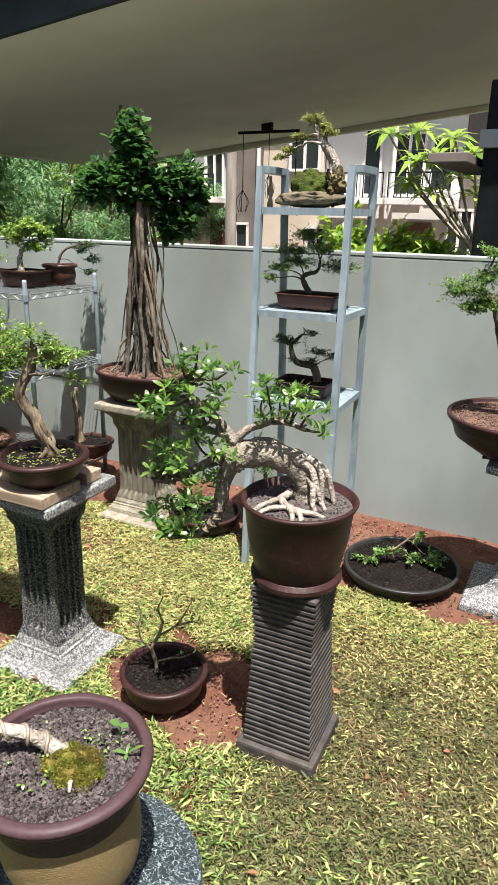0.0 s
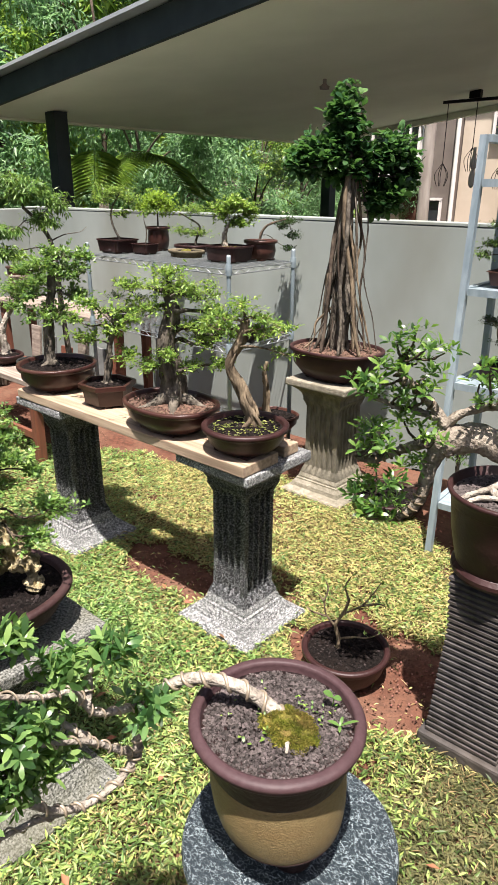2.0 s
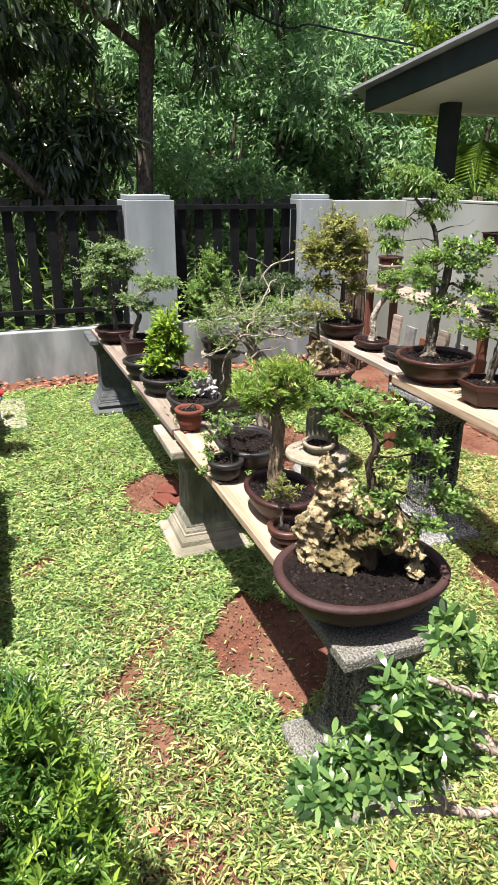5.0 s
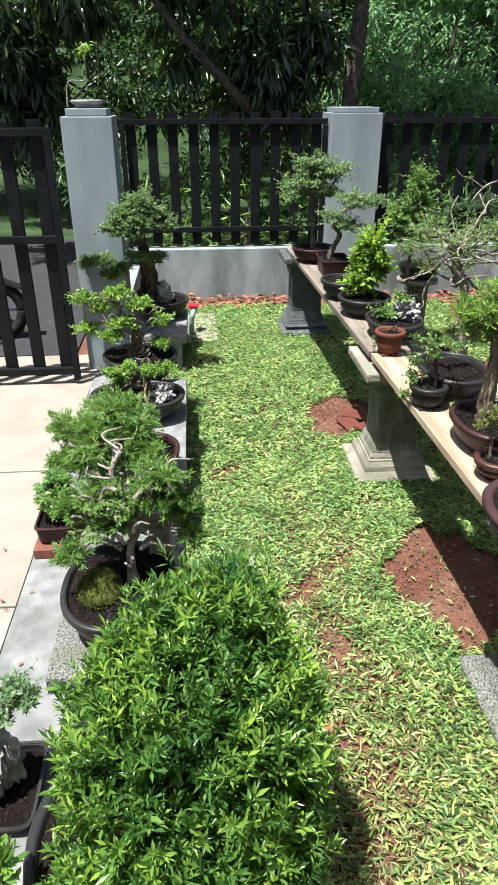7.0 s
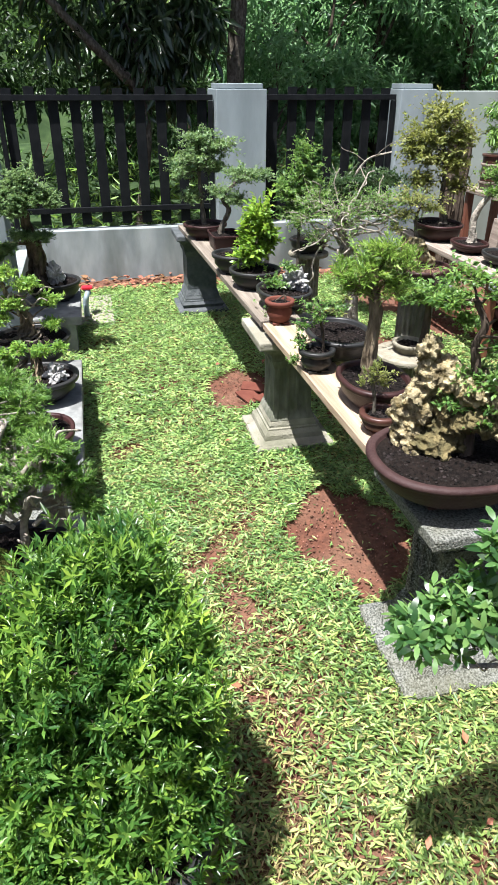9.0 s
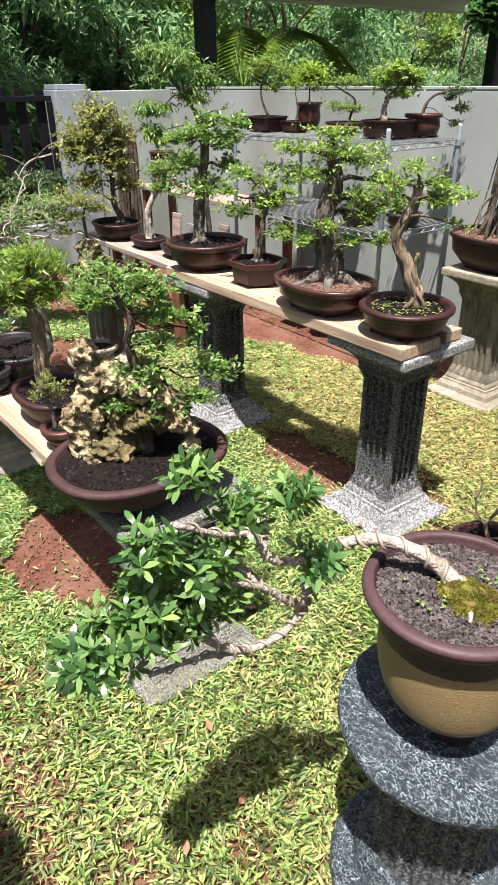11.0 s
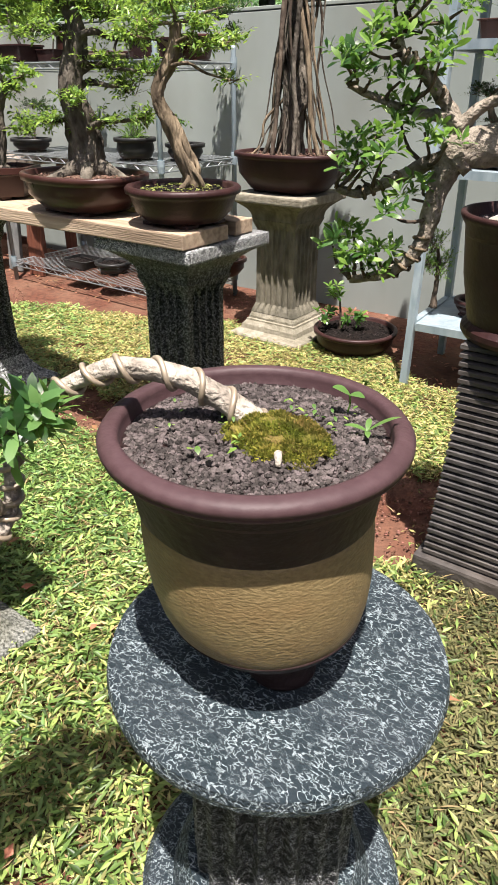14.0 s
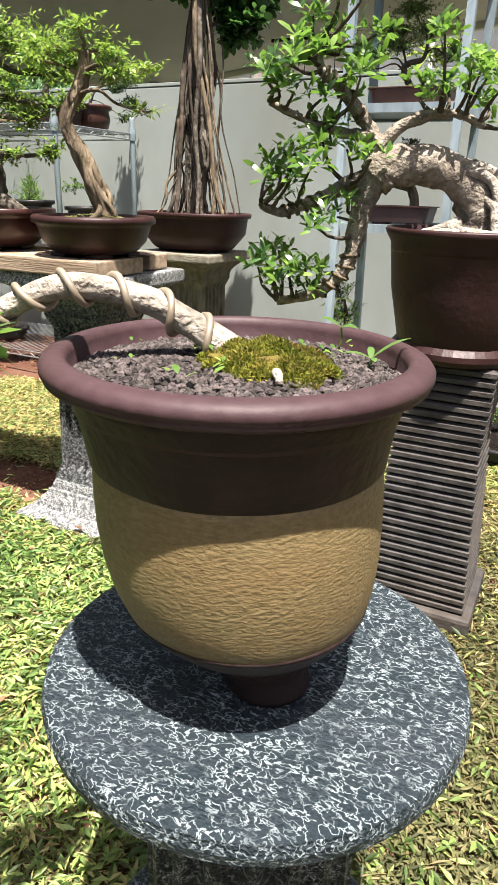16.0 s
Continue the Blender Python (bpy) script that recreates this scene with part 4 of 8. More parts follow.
def soil_disc(sx, sy, p, z, bumps=0.006, mound=0.012):
    V, F = [(0, 0, z + mound)], []
    rings, n = 7, 36
    for k in range(1, rings + 1):
        t = k / rings
        for i in range(n):
            a = 2 * math.pi * i / n
            c, s = math.cos(a), math.sin(a)
            q = (abs(c) ** p + abs(s) ** p) ** (-1 / p)
            x, y = sx * q * c * t, sy * q * s * t
            V.append((x, y, z + mound * (1 - t * t) + bumps * noise.noise(Vector((x * 60, y * 60, z * 3))) * (1 if k < rings else 0.2)))
    for i in range(n):
        F.append((0, 1 + i, 1 + (i + 1) % n))
    for k in range(rings - 1):
        for i in range(n):
            j = (i + 1) % n
            F.append((1 + k * n + i, 1 + (k + 1) * n + i, 1 + (k + 1) * n + j, 1 + k * n + j))
    return V, F


ICO = bmesh.new()
bmesh.ops.create_icosphere(ICO, subdivisions=1, radius=1)
ICO_V, ICO_F = np.array([v.co[:] for v in ICO.verts]), np.array([[v.index for v in f.verts] for f in ICO.faces])
ICO.free()


def grit(parent, sx, sy, z, n, size, material, name="grit", mound=0.01):
    """Loose crumbs on a soil surface, as one mesh."""
    a, r = rng.random(n) * 6.283, np.sqrt(rng.random(n))
    c = np.stack([sx * r * np.cos(a), sy * r * np.sin(a), z + mound * (1 - r * r) + rng.random(n) * size * 0.5], 1)
    k = ICO_V[None] * rng.uniform(0.65, 1.3, (n, len(ICO_V), 1)) * rng.uniform(0.6, 1.2, (n, 1, 3))
    V = k * size * rng.uniform(0.4, 1.3, (n, 1, 1)) + c[:, None]
    F = ICO_F[None] + (np.arange(n) * len(ICO_V))[:, None, None]
    ob = new(name, mesh_of(name, V.reshape(-1, 3).tolist(), F.reshape(-1, 3).tolist(), material))
    ob.parent = parent
    return tagged(ob, kind="stuff")


PITS = bpy.data.textures.new("pits", "CLOUDS")
PITS.noise_scale, PITS.noise_depth = 0.016, 3


# a leaning tower, a bridge and a leg of pitted rock with a hollow under them
TOWER = (("cream pitted rock tower", M_ROCK, [(-0.075, -0.085, 0.09), (-0.084, -0.100, 0.17), (-0.072, -0.092, 0.26), (-0.062, -0.082, 0.34), (-0.060, -0.078, 0.425)], 50, 0.042, 0.025),
         ("cream pitted rock foot", M_ROCK, [(-0.055, -0.115, 0.095), (-0.020, -0.110, 0.090), (0.005, -0.105, 0.085)], 9, 0.030, 0.018),
         ("mossy dark rock core", M_ROCKMOSS, [(-0.045, -0.040, 0.09), (-0.030, -0.020, 0.18), (0.0, 0.010, 0.27), (0.025, 0.030, 0.25)], 30, 0.056, 0.040),
         ("weathered rock bridge", M_ROCK, [(-0.060, -0.080, 0.33), (-0.025, -0.030, 0.33), (0.015, 0.020, 0.30), (0.050, 0.065, 0.265), (0.078, 0.100, 0.215), (0.088, 0.115, 0.10)], 52, 0.036, 0.026),
         ("mossy ledge of rock", M_ROCKMOSS, [(0.030, -0.010, 0.235), (0.055, 0.030, 0.215), (0.075, 0.070, 0.190)], 14, 0.030, 0.024))
KNOLL = (("cream pitted rock knoll", M_ROCK, [(0.0, -0.075, 0.08), (0.0, -0.06, 0.14), (-0.005, -0.045, 0.20), (0.0, 0.0, 0.15), (0.0, 0.05, 0.10)], 34, 0.040, 0.030),)


def craggy_rocks(t, lumps, voxel):
    """Pitted lumps strung along a line and fused."""
    g = random.Random(5)
    for label, m, spine, n, r0, r1 in lumps:
        L = spline(spine, 10)
        bm = bmesh.new()
        for k in range(n):
            p = L[int((len(L) - 1) * (k + g.random() * 0.8) / n)]
            u = k / n
            r = (r0 + (r1 - r0) * u) * g.uniform(0.62, 1.08)
            q = bmesh.ops.create_icosphere(bm, subdivisions=3, radius=1)
            c = p + Vector((g.uniform(-1, 1), g.uniform(-1, 1), g.uniform(-1, 1))) * r * 0.75
            sx, sy, sz, o = g.uniform(0.75, 1.2), g.uniform(0.75, 1.2), g.uniform(0.7, 1.25), Vector((k * 3.7, k * 1.9, u * 9))
            for v in q["verts"]:
                w = v.co * 1.5 + o
                a = 1 + 0.42 * noise.noise(w) + 0.30 * noise.noise(w * 2.6) - 0.9 * max(0.0, noise.noise(w * 3.6) - 0.08) + 0.16 * noise.noise(w * 6)
                v.co = c + Vector((v.co.x * sx, v.co.y * sy, v.co.z * sz)) * r * a
        ob = part("rock", bm, m, t, label, True)
        fuse = ob.modifiers.new("fuse", "REMESH")
        fuse.mode, fuse.voxel_size, fuse.use_smooth_shade = "VOXEL", voxel, True
        pit = ob.modifiers.new("pit", "DISPLACE")
        pit.texture, pit.texture_coords, pit.strength, pit.mid_level = PITS, "LOCAL", 0.024, 0.60


def potted_bonsai(label, at, pot=None, trunk=(), r=(0.02, 0.008), bark=None, pads=(), leaf=(0.02, 0.01, 60), lm=None, style="spray", soil=None, roots=0, moss=0.0,
                  aerial=0, flare=0.5, pale_roots=0, rocks=(), rock_mat=None, slab=None, twigs=0, flower=None, soil_drop=0.004, crag=None):
    t = thing("potted_bonsai", at, label, "bonsai", "bonsai collection")
    top, sx, sy = 0.02, 0.1, 0.08
    if pot:
        for n, g, m, lb in pot["parts"]:
            part(n, g, m, t, lb, smooth=(n == "pot" and pot["p"] < 6 and len(g[0]) > 200))
        top, sx, sy = pot["h"] - 0.014 - soil_drop, pot["sx"], pot["sy"]
        part("soil", soil_disc(sx, sy, pot["p"], top), soil or M_DIRT, t, "crumbly soil")
        grit(t, sx * 0.94, sy * 0.94, top, int(160 + 17000 * sx * sy), 0.0048, M_GRIT if soil is M_GRIT else M_DARKGRIT if soil is None else M_REDDIRT)
    if slab:
        part("stone_slab", rock(0, 0, slab[2] * 0.5, slab[0], slab[1], slab[2] * 0.62, 4.2, 4, 0.25, 1.5), M_ROCKBR, t, "flat brown stone slab", True)
        top, sx, sy = slab[2], slab[0] * 0.7, slab[1] * 0.7
    if moss:
        x, y = (trunk[0][0], trunk[0][1]) if len(trunk) else (0, 0)
        m = 0.045 * moss
        part("moss", rock(x, y, top + 0.004, m, m * 0.85, m * 0.42, at[0] * 3, 3, 0.5, 2.2), M_MOSS, t, "cushion of moss", True)
    for i, (x, y, z, a, b, c) in enumerate(rocks):
        part("rock", rock(x, y, z, a, b, c, i * 1.7 + at[1], 4 if rock_mat else 5, 0.75, 1.5), rock_mat or (M_ROCKMOSS if i % 3 == 1 else M_ROCK), t, "craggy pitted rock")
    if crag:
        craggy_rocks(t, crag, 0.0045 if crag is TOWER else 0.008)
    limb = None
    if len(trunk):
        P0 = Vector(trunk[0])
        pts = [Vector((P0.x, P0.y, min(P0.z, top) - 0.02))] + [Vector(p) for p in trunk]
        limb = part("trunk", tube(pts, r[0], r[1], 20, 0.23, 9, flare, at[0], 1.5), bark or M_BARK, t, smooth=True)
        line = spline(pts, 6)
        for k in range(roots):
            a = k * 6.283 / roots + at[0]
            d = Vector((math.cos(a), math.sin(a), 0))
            base = Vector((P0.x, P0.y, top))
            part("surface_root", tube([base + Vector((0, 0, r[0] * 0.8)), base + d * r[0] * 1.6 + Vector((0, 0, 0.004)), base + d * r[0] * 2.8 - Vector((0, 0, 0.012))], r[0] * 0.5, r[0] * 0.15, 7, 0.2, 4), bark, limb, smooth=True)
        for k in range(pale_roots):
            a = k * 1.05 - 2.6
            d = Vector((math.cos(a), math.sin(a), 0))
            j = line[min(6 + k * 3, len(line) - 1)]
            base = Vector((P0.x, P0.y, top + 0.012))
            part("pale_root", tube([j, base + d * 0.045 + Vector((0, 0, 0.05)), base + d * 0.075, base + d * 0.11 + Vector((0.02, -0.01, -0.002)), base + d * 0.135 - Vector((0, 0, 0.012))], 0.014, 0.006, 8, 0.15, 5),
                 M_BARKPL, limb, "smooth pale exposed root", True)
        for k in range(aerial):
            a = k * 2.4
            q = 0.25 + 0.95 * ((k * 37) % 17) / 17
            hi = line[int(len(line) * (0.42 + 0.55 * ((k * 13) % 11) / 11))]
            end = Vector((P0.x + math.cos(a) * 0.225 * q, P0.y + math.sin(a) * 0.17 * q, top - 0.01))
            o = Vector((math.cos(a), math.sin(a), 0))
            w1, w2 = Vector((math.cos(a * 3 + k), math.sin(a * 2), 0)) * 0.035, Vector((math.sin(a * 1.3), math.cos(a * 2.7 + k), 0)) * 0.030
            path = [hi + o * 0.035, hi.lerp(end, 0.3) + o * 0.02 + w1, hi.lerp(end, 0.58) - w2, hi.lerp(end, 0.82) + w1 * 0.4 - o * 0.01, end]
            thick = 0.013 if k % 5 == 0 else 0.007 if k % 2 else 0.0045
            part("aerial_root", tube(path, thick, thick * 0.7, 7, 0.25, 5, 0.0, k), (M_BARK, M_BARKYL, M_BARK, M_BARKDK)[k % 4], limb, smooth=True)
        for i, (x, y, z, a, b, c) in enumerate(pads):
            g = Vector((x, y, z - c * 0.35))
            s = min(line[len(line) // 4:], key=lambda p: (p - g).length + 0.5 * max(0, p.z - g.z))
            d = g - s
            side = Vector((d.y, -d.x, 0)) * (0.22 if i % 2 else -0.22)
            path = [s, s.lerp(g, 0.3) + side + Vector((0, 0, 0.10 * d.length)), s.lerp(g, 0.62) - side * 0.6 + Vector((0, 0, 0.03 * d.length)), g, g + d * 0.12 + Vector((0, 0, c * 0.3))]
            rr = max(0.0022, min(r[1] * 0.6, 0.2 * r[0] + 0.001))
            part("branch", tube(path, rr, 0.0016, 7, 0.2, 4, 0.3), bark or M_BARK, limb, smooth=True)
        for k in range(twigs):
            s = line[int(len(line) * (0.4 + 0.55 * k / max(1, twigs)))]
            a = k * 2.4 + at[1]
            d = Vector((math.cos(a), math.sin(a), 0.35 + 0.3 * math.sin(k * 1.7)))
            L = 0.11 + 0.05 * (k % 3)
            part("bare_twig", tube([s, s + d * L * 0.5 + Vector((0.01, -0.01, 0.015)), s + d * L, s + d * L * 1.25 + Vector((-0.015, 0.01, 0.02))], max(0.002, r[1] * 0.6), 0.001, 6, 0.15, 4), bark, limb, smooth=True)
    if len(pads):
        foliage(t, pads, leaf[0], leaf[1], leaf[2], lm or L_MID, style, bark=bark or M_BARK, blunt=(style == "rosette" or lm is L_BANYAN))
    if flower:
        part("flower", rock(*flower, 0.016, 0.016, 0.01, 2.0, 2, 0.8, 3.0), L_RED, t, "small red bloom")
    return t


def strands(t, path, r, n, thick, material, name="trunk_strand", label="", turns=1.2, foot=1.0):
    """Roots or strands of wood that twist round one line and splay at its foot."""
    L = spline([Vector(p) for p in path], 7)
    for k in range(n):
        a0, pts = k * 6.283 / n + path[0][0] * 9, []
        for i, p in enumerate(L[::3] + [L[-1]]):
            f = i / (len(L[::3]))
            a = a0 + turns * 6.283 * f * (1 if k % 3 else -0.6)
            q = r * (1 - 0.55 * f + foot * max(0.0, 0.35 - f) * 4) * (0.8 + 0.4 * math.sin(k * 2.1 + i * 1.3))
            pts.append(p + Vector((math.cos(a) * q, math.sin(a) * q, 0.12 * q * math.sin(a * 3 + i))))
        part(name, tube(pts, thick * (0.75 + 0.5 * ((k * 7) % 5) / 5), thick * 0.5, 8, 0.28, 4, 0.2, k * 1.3), material, t, label, True)


# ---- bonsai, row by row ----

# back row: on the dark pedestals' plank
first = potted_bonsai("round dark clay pot with twisted trunk bonsai on a pine plank", (-1.66, 1.66, 0.818), round_pot(0.155, 0.115, 0.105, M_POT, lip="roll"),
    trunk=[(0.02, 0.02, 0.13), (-0.01, -0.01, 0.23), (-0.04, -0.04, 0.33), (-0.01, -0.01, 0.42), (0.00, 0.00, 0.49)], r=(0.026, 0.014), bark=M_BARKYL,
    pads=[(0.04, 0.04, 0.50, 0.11, 0.08, 0.03), (0.08, 0.08, 0.46, 0.09, 0.07, 0.03), (-0.05, -0.05, 0.50, 0.10, 0.08, 0.03), (0.10, 0.10, 0.37, 0.05, 0.04, 0.02), (-0.01, -0.01, 0.55, 0.08, 0.06, 0.02), (-0.08, -0.08, 0.47, 0.08, 0.06, 0.02), (0.04, 0.04, 0.45, 0.09, 0.07, 0.02)],
    leaf=(0.021, 0.0075, 50), lm=L_LIGHT, style="spray",
    moss=0.9)
strands(first, [(0.02, 0.02, 0.085), (0.015, 0.015, 0.15), (-0.01, -0.01, 0.23), (-0.04, -0.04, 0.33), (-0.01, -0.01, 0.42)], 0.021, 6, 0.0095, M_BARKYL, label="twisting strand of tan wood", turns=0.8, foot=0.5)
g = np.random.default_rng(21)
a, q = g.random(170) * 6.283, np.sqrt(g.random(170)) * 0.125
P = np.stack([q * np.cos(a), q * np.sin(a), 0.094 + 0.014 * (1 - q / 0.125)], 1)
D = np.stack([np.cos(a * 5), np.sin(a * 5), g.uniform(-0.1, 0.25, 170)], 1)
tagged(new("leaf_litter", leaf_mesh("leaf_litter", P, D, g.normal(size=(170, 3)) * 0.3 + np.array([0, 0, 1.0]), 0.018 * g.uniform(0.5, 1.2, 170), 0.007, L_OLIVE)), "fallen yellow leaves on the soil", kind="stuff").parent = first
potted_bonsai("glazed oval pot with thick smooth trunk bonsai and airy foliage", (-2.05, 1.64, 0.818), oval_pot(0.21, 0.16, 0.115, M_POTGL),
    trunk=[(0.01, 0.01, 0.09), (0.01, 0.01, 0.20), (-0.00, -0.01, 0.34), (0.01, 0.01, 0.45), (0.01, 0.01, 0.54)], r=(0.062, 0.022), bark=M_BARK,
    pads=[(0.01, 0.01, 0.58, 0.18, 0.13, 0.04), (-0.07, -0.07, 0.50, 0.15, 0.12, 0.04), (0.08, 0.09, 0.55, 0.15, 0.11, 0.05), (0.06, 0.06, 0.42, 0.12, 0.09, 0.04), (0.11, 0.11, 0.37, 0.11, 0.08, 0.06), (-0.07, -0.07, 0.27, 0.11, 0.08, 0.03), (0.05, 0.05, 0.26, 0.11, 0.08, 0.03), (-0.00, -0.00, 0.63, 0.11, 0.08, 0.02), (-0.10, -0.10, 0.58, 0.10, 0.07, 0.03), (0.13, 0.13, 0.48, 0.08, 0.06, 0.04), (0.17, 0.17, 0.40, 0.09, 0.07, 0.04), (0.15, 0.13, 0.28, 0.07, 0.06, 0.04), (0.06, -0.06, 0.33, 0.08, 0.06, 0.03)],
    leaf=(0.019, 0.0078, 62), lm=L_LIGHT, style="spray",
    soil=M_REDDIRT, roots=5)
potted_bonsai("six-sided brown pot with a small spreading bonsai", (-2.5, 1.66, 0.818), hex_pot(0.125, 0.10, 0.105, M_POTGL),
    trunk=[(0.00, 0.00, 0.10), (0.01, 0.01, 0.20), (0.02, 0.02, 0.29), (0.04, 0.04, 0.35)], r=(0.022, 0.009), bark=M_BARK,
    pads=[(-0.05, -0.06, 0.31, 0.10, 0.08, 0.04), (0.07, 0.07, 0.23, 0.08, 0.06, 0.04), (-0.03, -0.04, 0.46, 0.10, 0.08, 0.03), (0.03, 0.04, 0.35, 0.12, 0.09, 0.04), (0.02, 0.02, 0.42, 0.09, 0.07, 0.03), (-0.08, -0.08, 0.39, 0.05, 0.04, 0.03), (0.08, 0.08, 0.39, 0.07, 0.05, 0.03)],
    leaf=(0.022, 0.011, 44), lm=L_LIGHT, style="spray",
    roots=4)
potted_bonsai("round glazed pot with a dense pale-trunked bonsai in tiers", (-2.9, 1.66, 0.818), round_pot(0.185, 0.135, 0.125, M_POTGL),
    trunk=[(-0.02, -0.02, 0.09), (-0.02, -0.02, 0.22), (-0.01, -0.01, 0.35), (0.01, 0.01, 0.50), (0.01, 0.01, 0.60)], r=(0.036, 0.014), bark=M_BARK,
    pads=[(-0.01, -0.01, 0.59, 0.16, 0.12, 0.03), (-0.07, -0.07, 0.47, 0.14, 0.11, 0.04), (0.07, 0.07, 0.57, 0.16, 0.12, 0.03), (0.00, 0.00, 0.37, 0.18, 0.14, 0.03), (0.08, 0.08, 0.46, 0.11, 0.08, 0.04), (-0.07, -0.07, 0.57, 0.10, 0.08, 0.03), (0.04, 0.04, 0.65, 0.12, 0.09, 0.02), (0.11, 0.12, 0.63, 0.09, 0.07, 0.03)],
    leaf=(0.022, 0.012, 62), lm=L_MID, style="spray",
    roots=4)

# banyan on the tan pedestal
potted_bonsai("brown oval pot with a tall banyan of many hanging roots", (-2.2, 3.03, 0.721), oval_pot(0.275, 0.21, 0.175, M_POT),
    trunk=[(0.01, 0.01, 0.03), (0.01, 0.01, 0.35), (0.00, 0.01, 0.69), (0.01, 0.01, 0.89), (0.02, 0.02, 1.05), (-0.01, -0.01, 1.24)], r=(0.058, 0.028), bark=M_BARK,
    pads=[(-0.02, -0.02, 1.38, 0.09, 0.07, 0.10), (-0.12, -0.13, 1.16, 0.11, 0.09, 0.08), (-0.06, -0.06, 1.20, 0.10, 0.08, 0.08), (0.15, 0.15, 1.19, 0.13, 0.10, 0.10), (0.14, 0.14, 0.98, 0.10, 0.08, 0.10), (-0.00, -0.00, 1.27, 0.10, 0.08, 0.08), (0.22, 0.23, 1.11, 0.07, 0.05, 0.09), (-0.17, -0.18, 1.13, 0.05, 0.04, 0.05), (0.06, 0.06, 1.13, 0.08, 0.07, 0.07), (-0.03, -0.03, 1.10, 0.07, 0.06, 0.06)],
    leaf=(0.050, 0.033, 100), lm=L_BANYAN, style="spray",
    soil=M_REDDIRT, aerial=38, flare=0.8)

# ribbed pedestal: arching ficus
def arching_ficus():
    at = (-0.69, 1.735, 0.656)
    t = potted_bonsai("deep brown pot with an arching ficus and exposed pale roots", at, round_pot(0.178, 0.125, 0.275, M_POT, lip="thin", foot=True), soil=M_GRIT, soil_drop=0.012)
    trunk = part("trunk", tube([(0.005, 0.048, 0.235), (0.005, 0.047, 0.30), (-0.02, 0.034, 0.358), (-0.075, 0.008, 0.392), (-0.135, -0.022, 0.402), (-0.185, -0.048, 0.392), (-0.208, -0.060, 0.368)], 0.044, 0.041, 20, 0.13, 9, 0.15, 0.3), M_FICUSBARK, t, "stout grey trunk arching over the rim", True)
    # bare limbs, each ending in a fan of twigs
    limbs = (([(-0.200, -0.056, 0.385), (-0.224, -0.068, 0.310), (-0.240, -0.078, 0.215), (-0.262, -0.092, 0.160), (-0.322, -0.112, 0.118), (-0.390, -0.140, 0.105)], 0.028, 0.009),
             ([(-0.195, -0.052, 0.380), (-0.255, -0.050, 0.362), (-0.316, -0.046, 0.334), (-0.360, -0.090, 0.310), (-0.394, -0.132, 0.296), (-0.425, -0.165, 0.310)], 0.021, 0.008),
             ([(-0.190, -0.050, 0.400), (-0.212, -0.048, 0.440), (-0.240, -0.060, 0.485), (-0.285, -0.100, 0.545), (-0.318, -0.123, 0.575), (-0.340, -0.100, 0.625)], 0.022, 0.007),
             ([(-0.205, -0.048, 0.430), (-0.165, -0.030, 0.475), (-0.105, -0.002, 0.500), (-0.055, 0.020, 0.498), (-0.010, 0.042, 0.478)], 0.016, 0.006),
             ([(-0.225, -0.052, 0.455), (-0.290, -0.060, 0.462), (-0.345, -0.110, 0.480), (-0.420, -0.150, 0.515)], 0.013, 0.006))
    lines = []
    for k, (pts, r0, r1) in enumerate(limbs):
        part("limb", tube(pts, r0, r1, 12, 0.24, 8, 0.2, k * 1.7), M_FICUSBARK, trunk, smooth=True)
        lines.append(spline(pts, 8)[10:])
        if k < 3:
            # a strip of bast wound round the bend
            Q = spline(pts, 22)
            Q, wound = Q[len(Q) * 2 // 5:len(Q) * 4 // 5], []
            for i in range(len(Q) - 1):
                d = (Q[i + 1] - Q[i]).normalized()
                u = d.cross(Vector((0.2, 0.3, 0.9))).normalized()
                wound.append(Q[i] + (u * math.cos(i * 0.75) + d.cross(u) * math.sin(i * 0.75)) * (0.55 * r0 + 0.35 * r1))
            part("binding", tube(wound, 0.0042, 0.0042, 6, 0.1, 1), M_BARKYL, trunk, "wound tan binding", True)
    # leaf tufts: limb, step along the arch, rise
    tufts = ((0, -0.235, 0.200), (0, -0.205, 0.215), (0, -0.150, 0.185), (0, -0.115, 0.165), (0, -0.215, 0.155), (0, -0.165, 0.135), (0, -0.250, 0.175), (0, -0.185, 0.180), (0, -0.080, 0.290), (0, -0.055, 0.320), (0, -0.130, 0.270),
             (1, -0.210, 0.405), (1, -0.225, 0.355), (1, -0.185, 0.365), (1, -0.195, 0.325), (1, -0.150, 0.385), (1, -0.120, 0.440), (1, -0.07, 0.425), (1, -0.17, 0.42), (1, -0.235, 0.385), (1, -0.025, 0.405),
             (2, -0.105, 0.705), (2, -0.155, 0.670), (2, -0.070, 0.680), (2, -0.020, 0.645), (2, -0.185, 0.610), (2, -0.145, 0.595), (2, -0.095, 0.610), (2, -0.200, 0.570), (2, -0.050, 0.590), (2, -0.125, 0.640),
             (3, 0.095, 0.630), (3, 0.085, 0.560), (3, 0.115, 0.525), (3, 0.165, 0.590), (3, 0.200, 0.585), (3, 0.185, 0.555), (3, 0.225, 0.520), (3, 0.260, 0.480), (3, 0.235, 0.555), (3, 0.14, 0.555),
             (4, -0.225, 0.540), (4, -0.130, 0.520), (4, -0.085, 0.530), (4, -0.060, 0.555), (4, -0.145, 0.470), (4, -0.19, 0.525), (4, -0.25, 0.56), (4, -0.10, 0.475))
    P, D, N = [], [], []
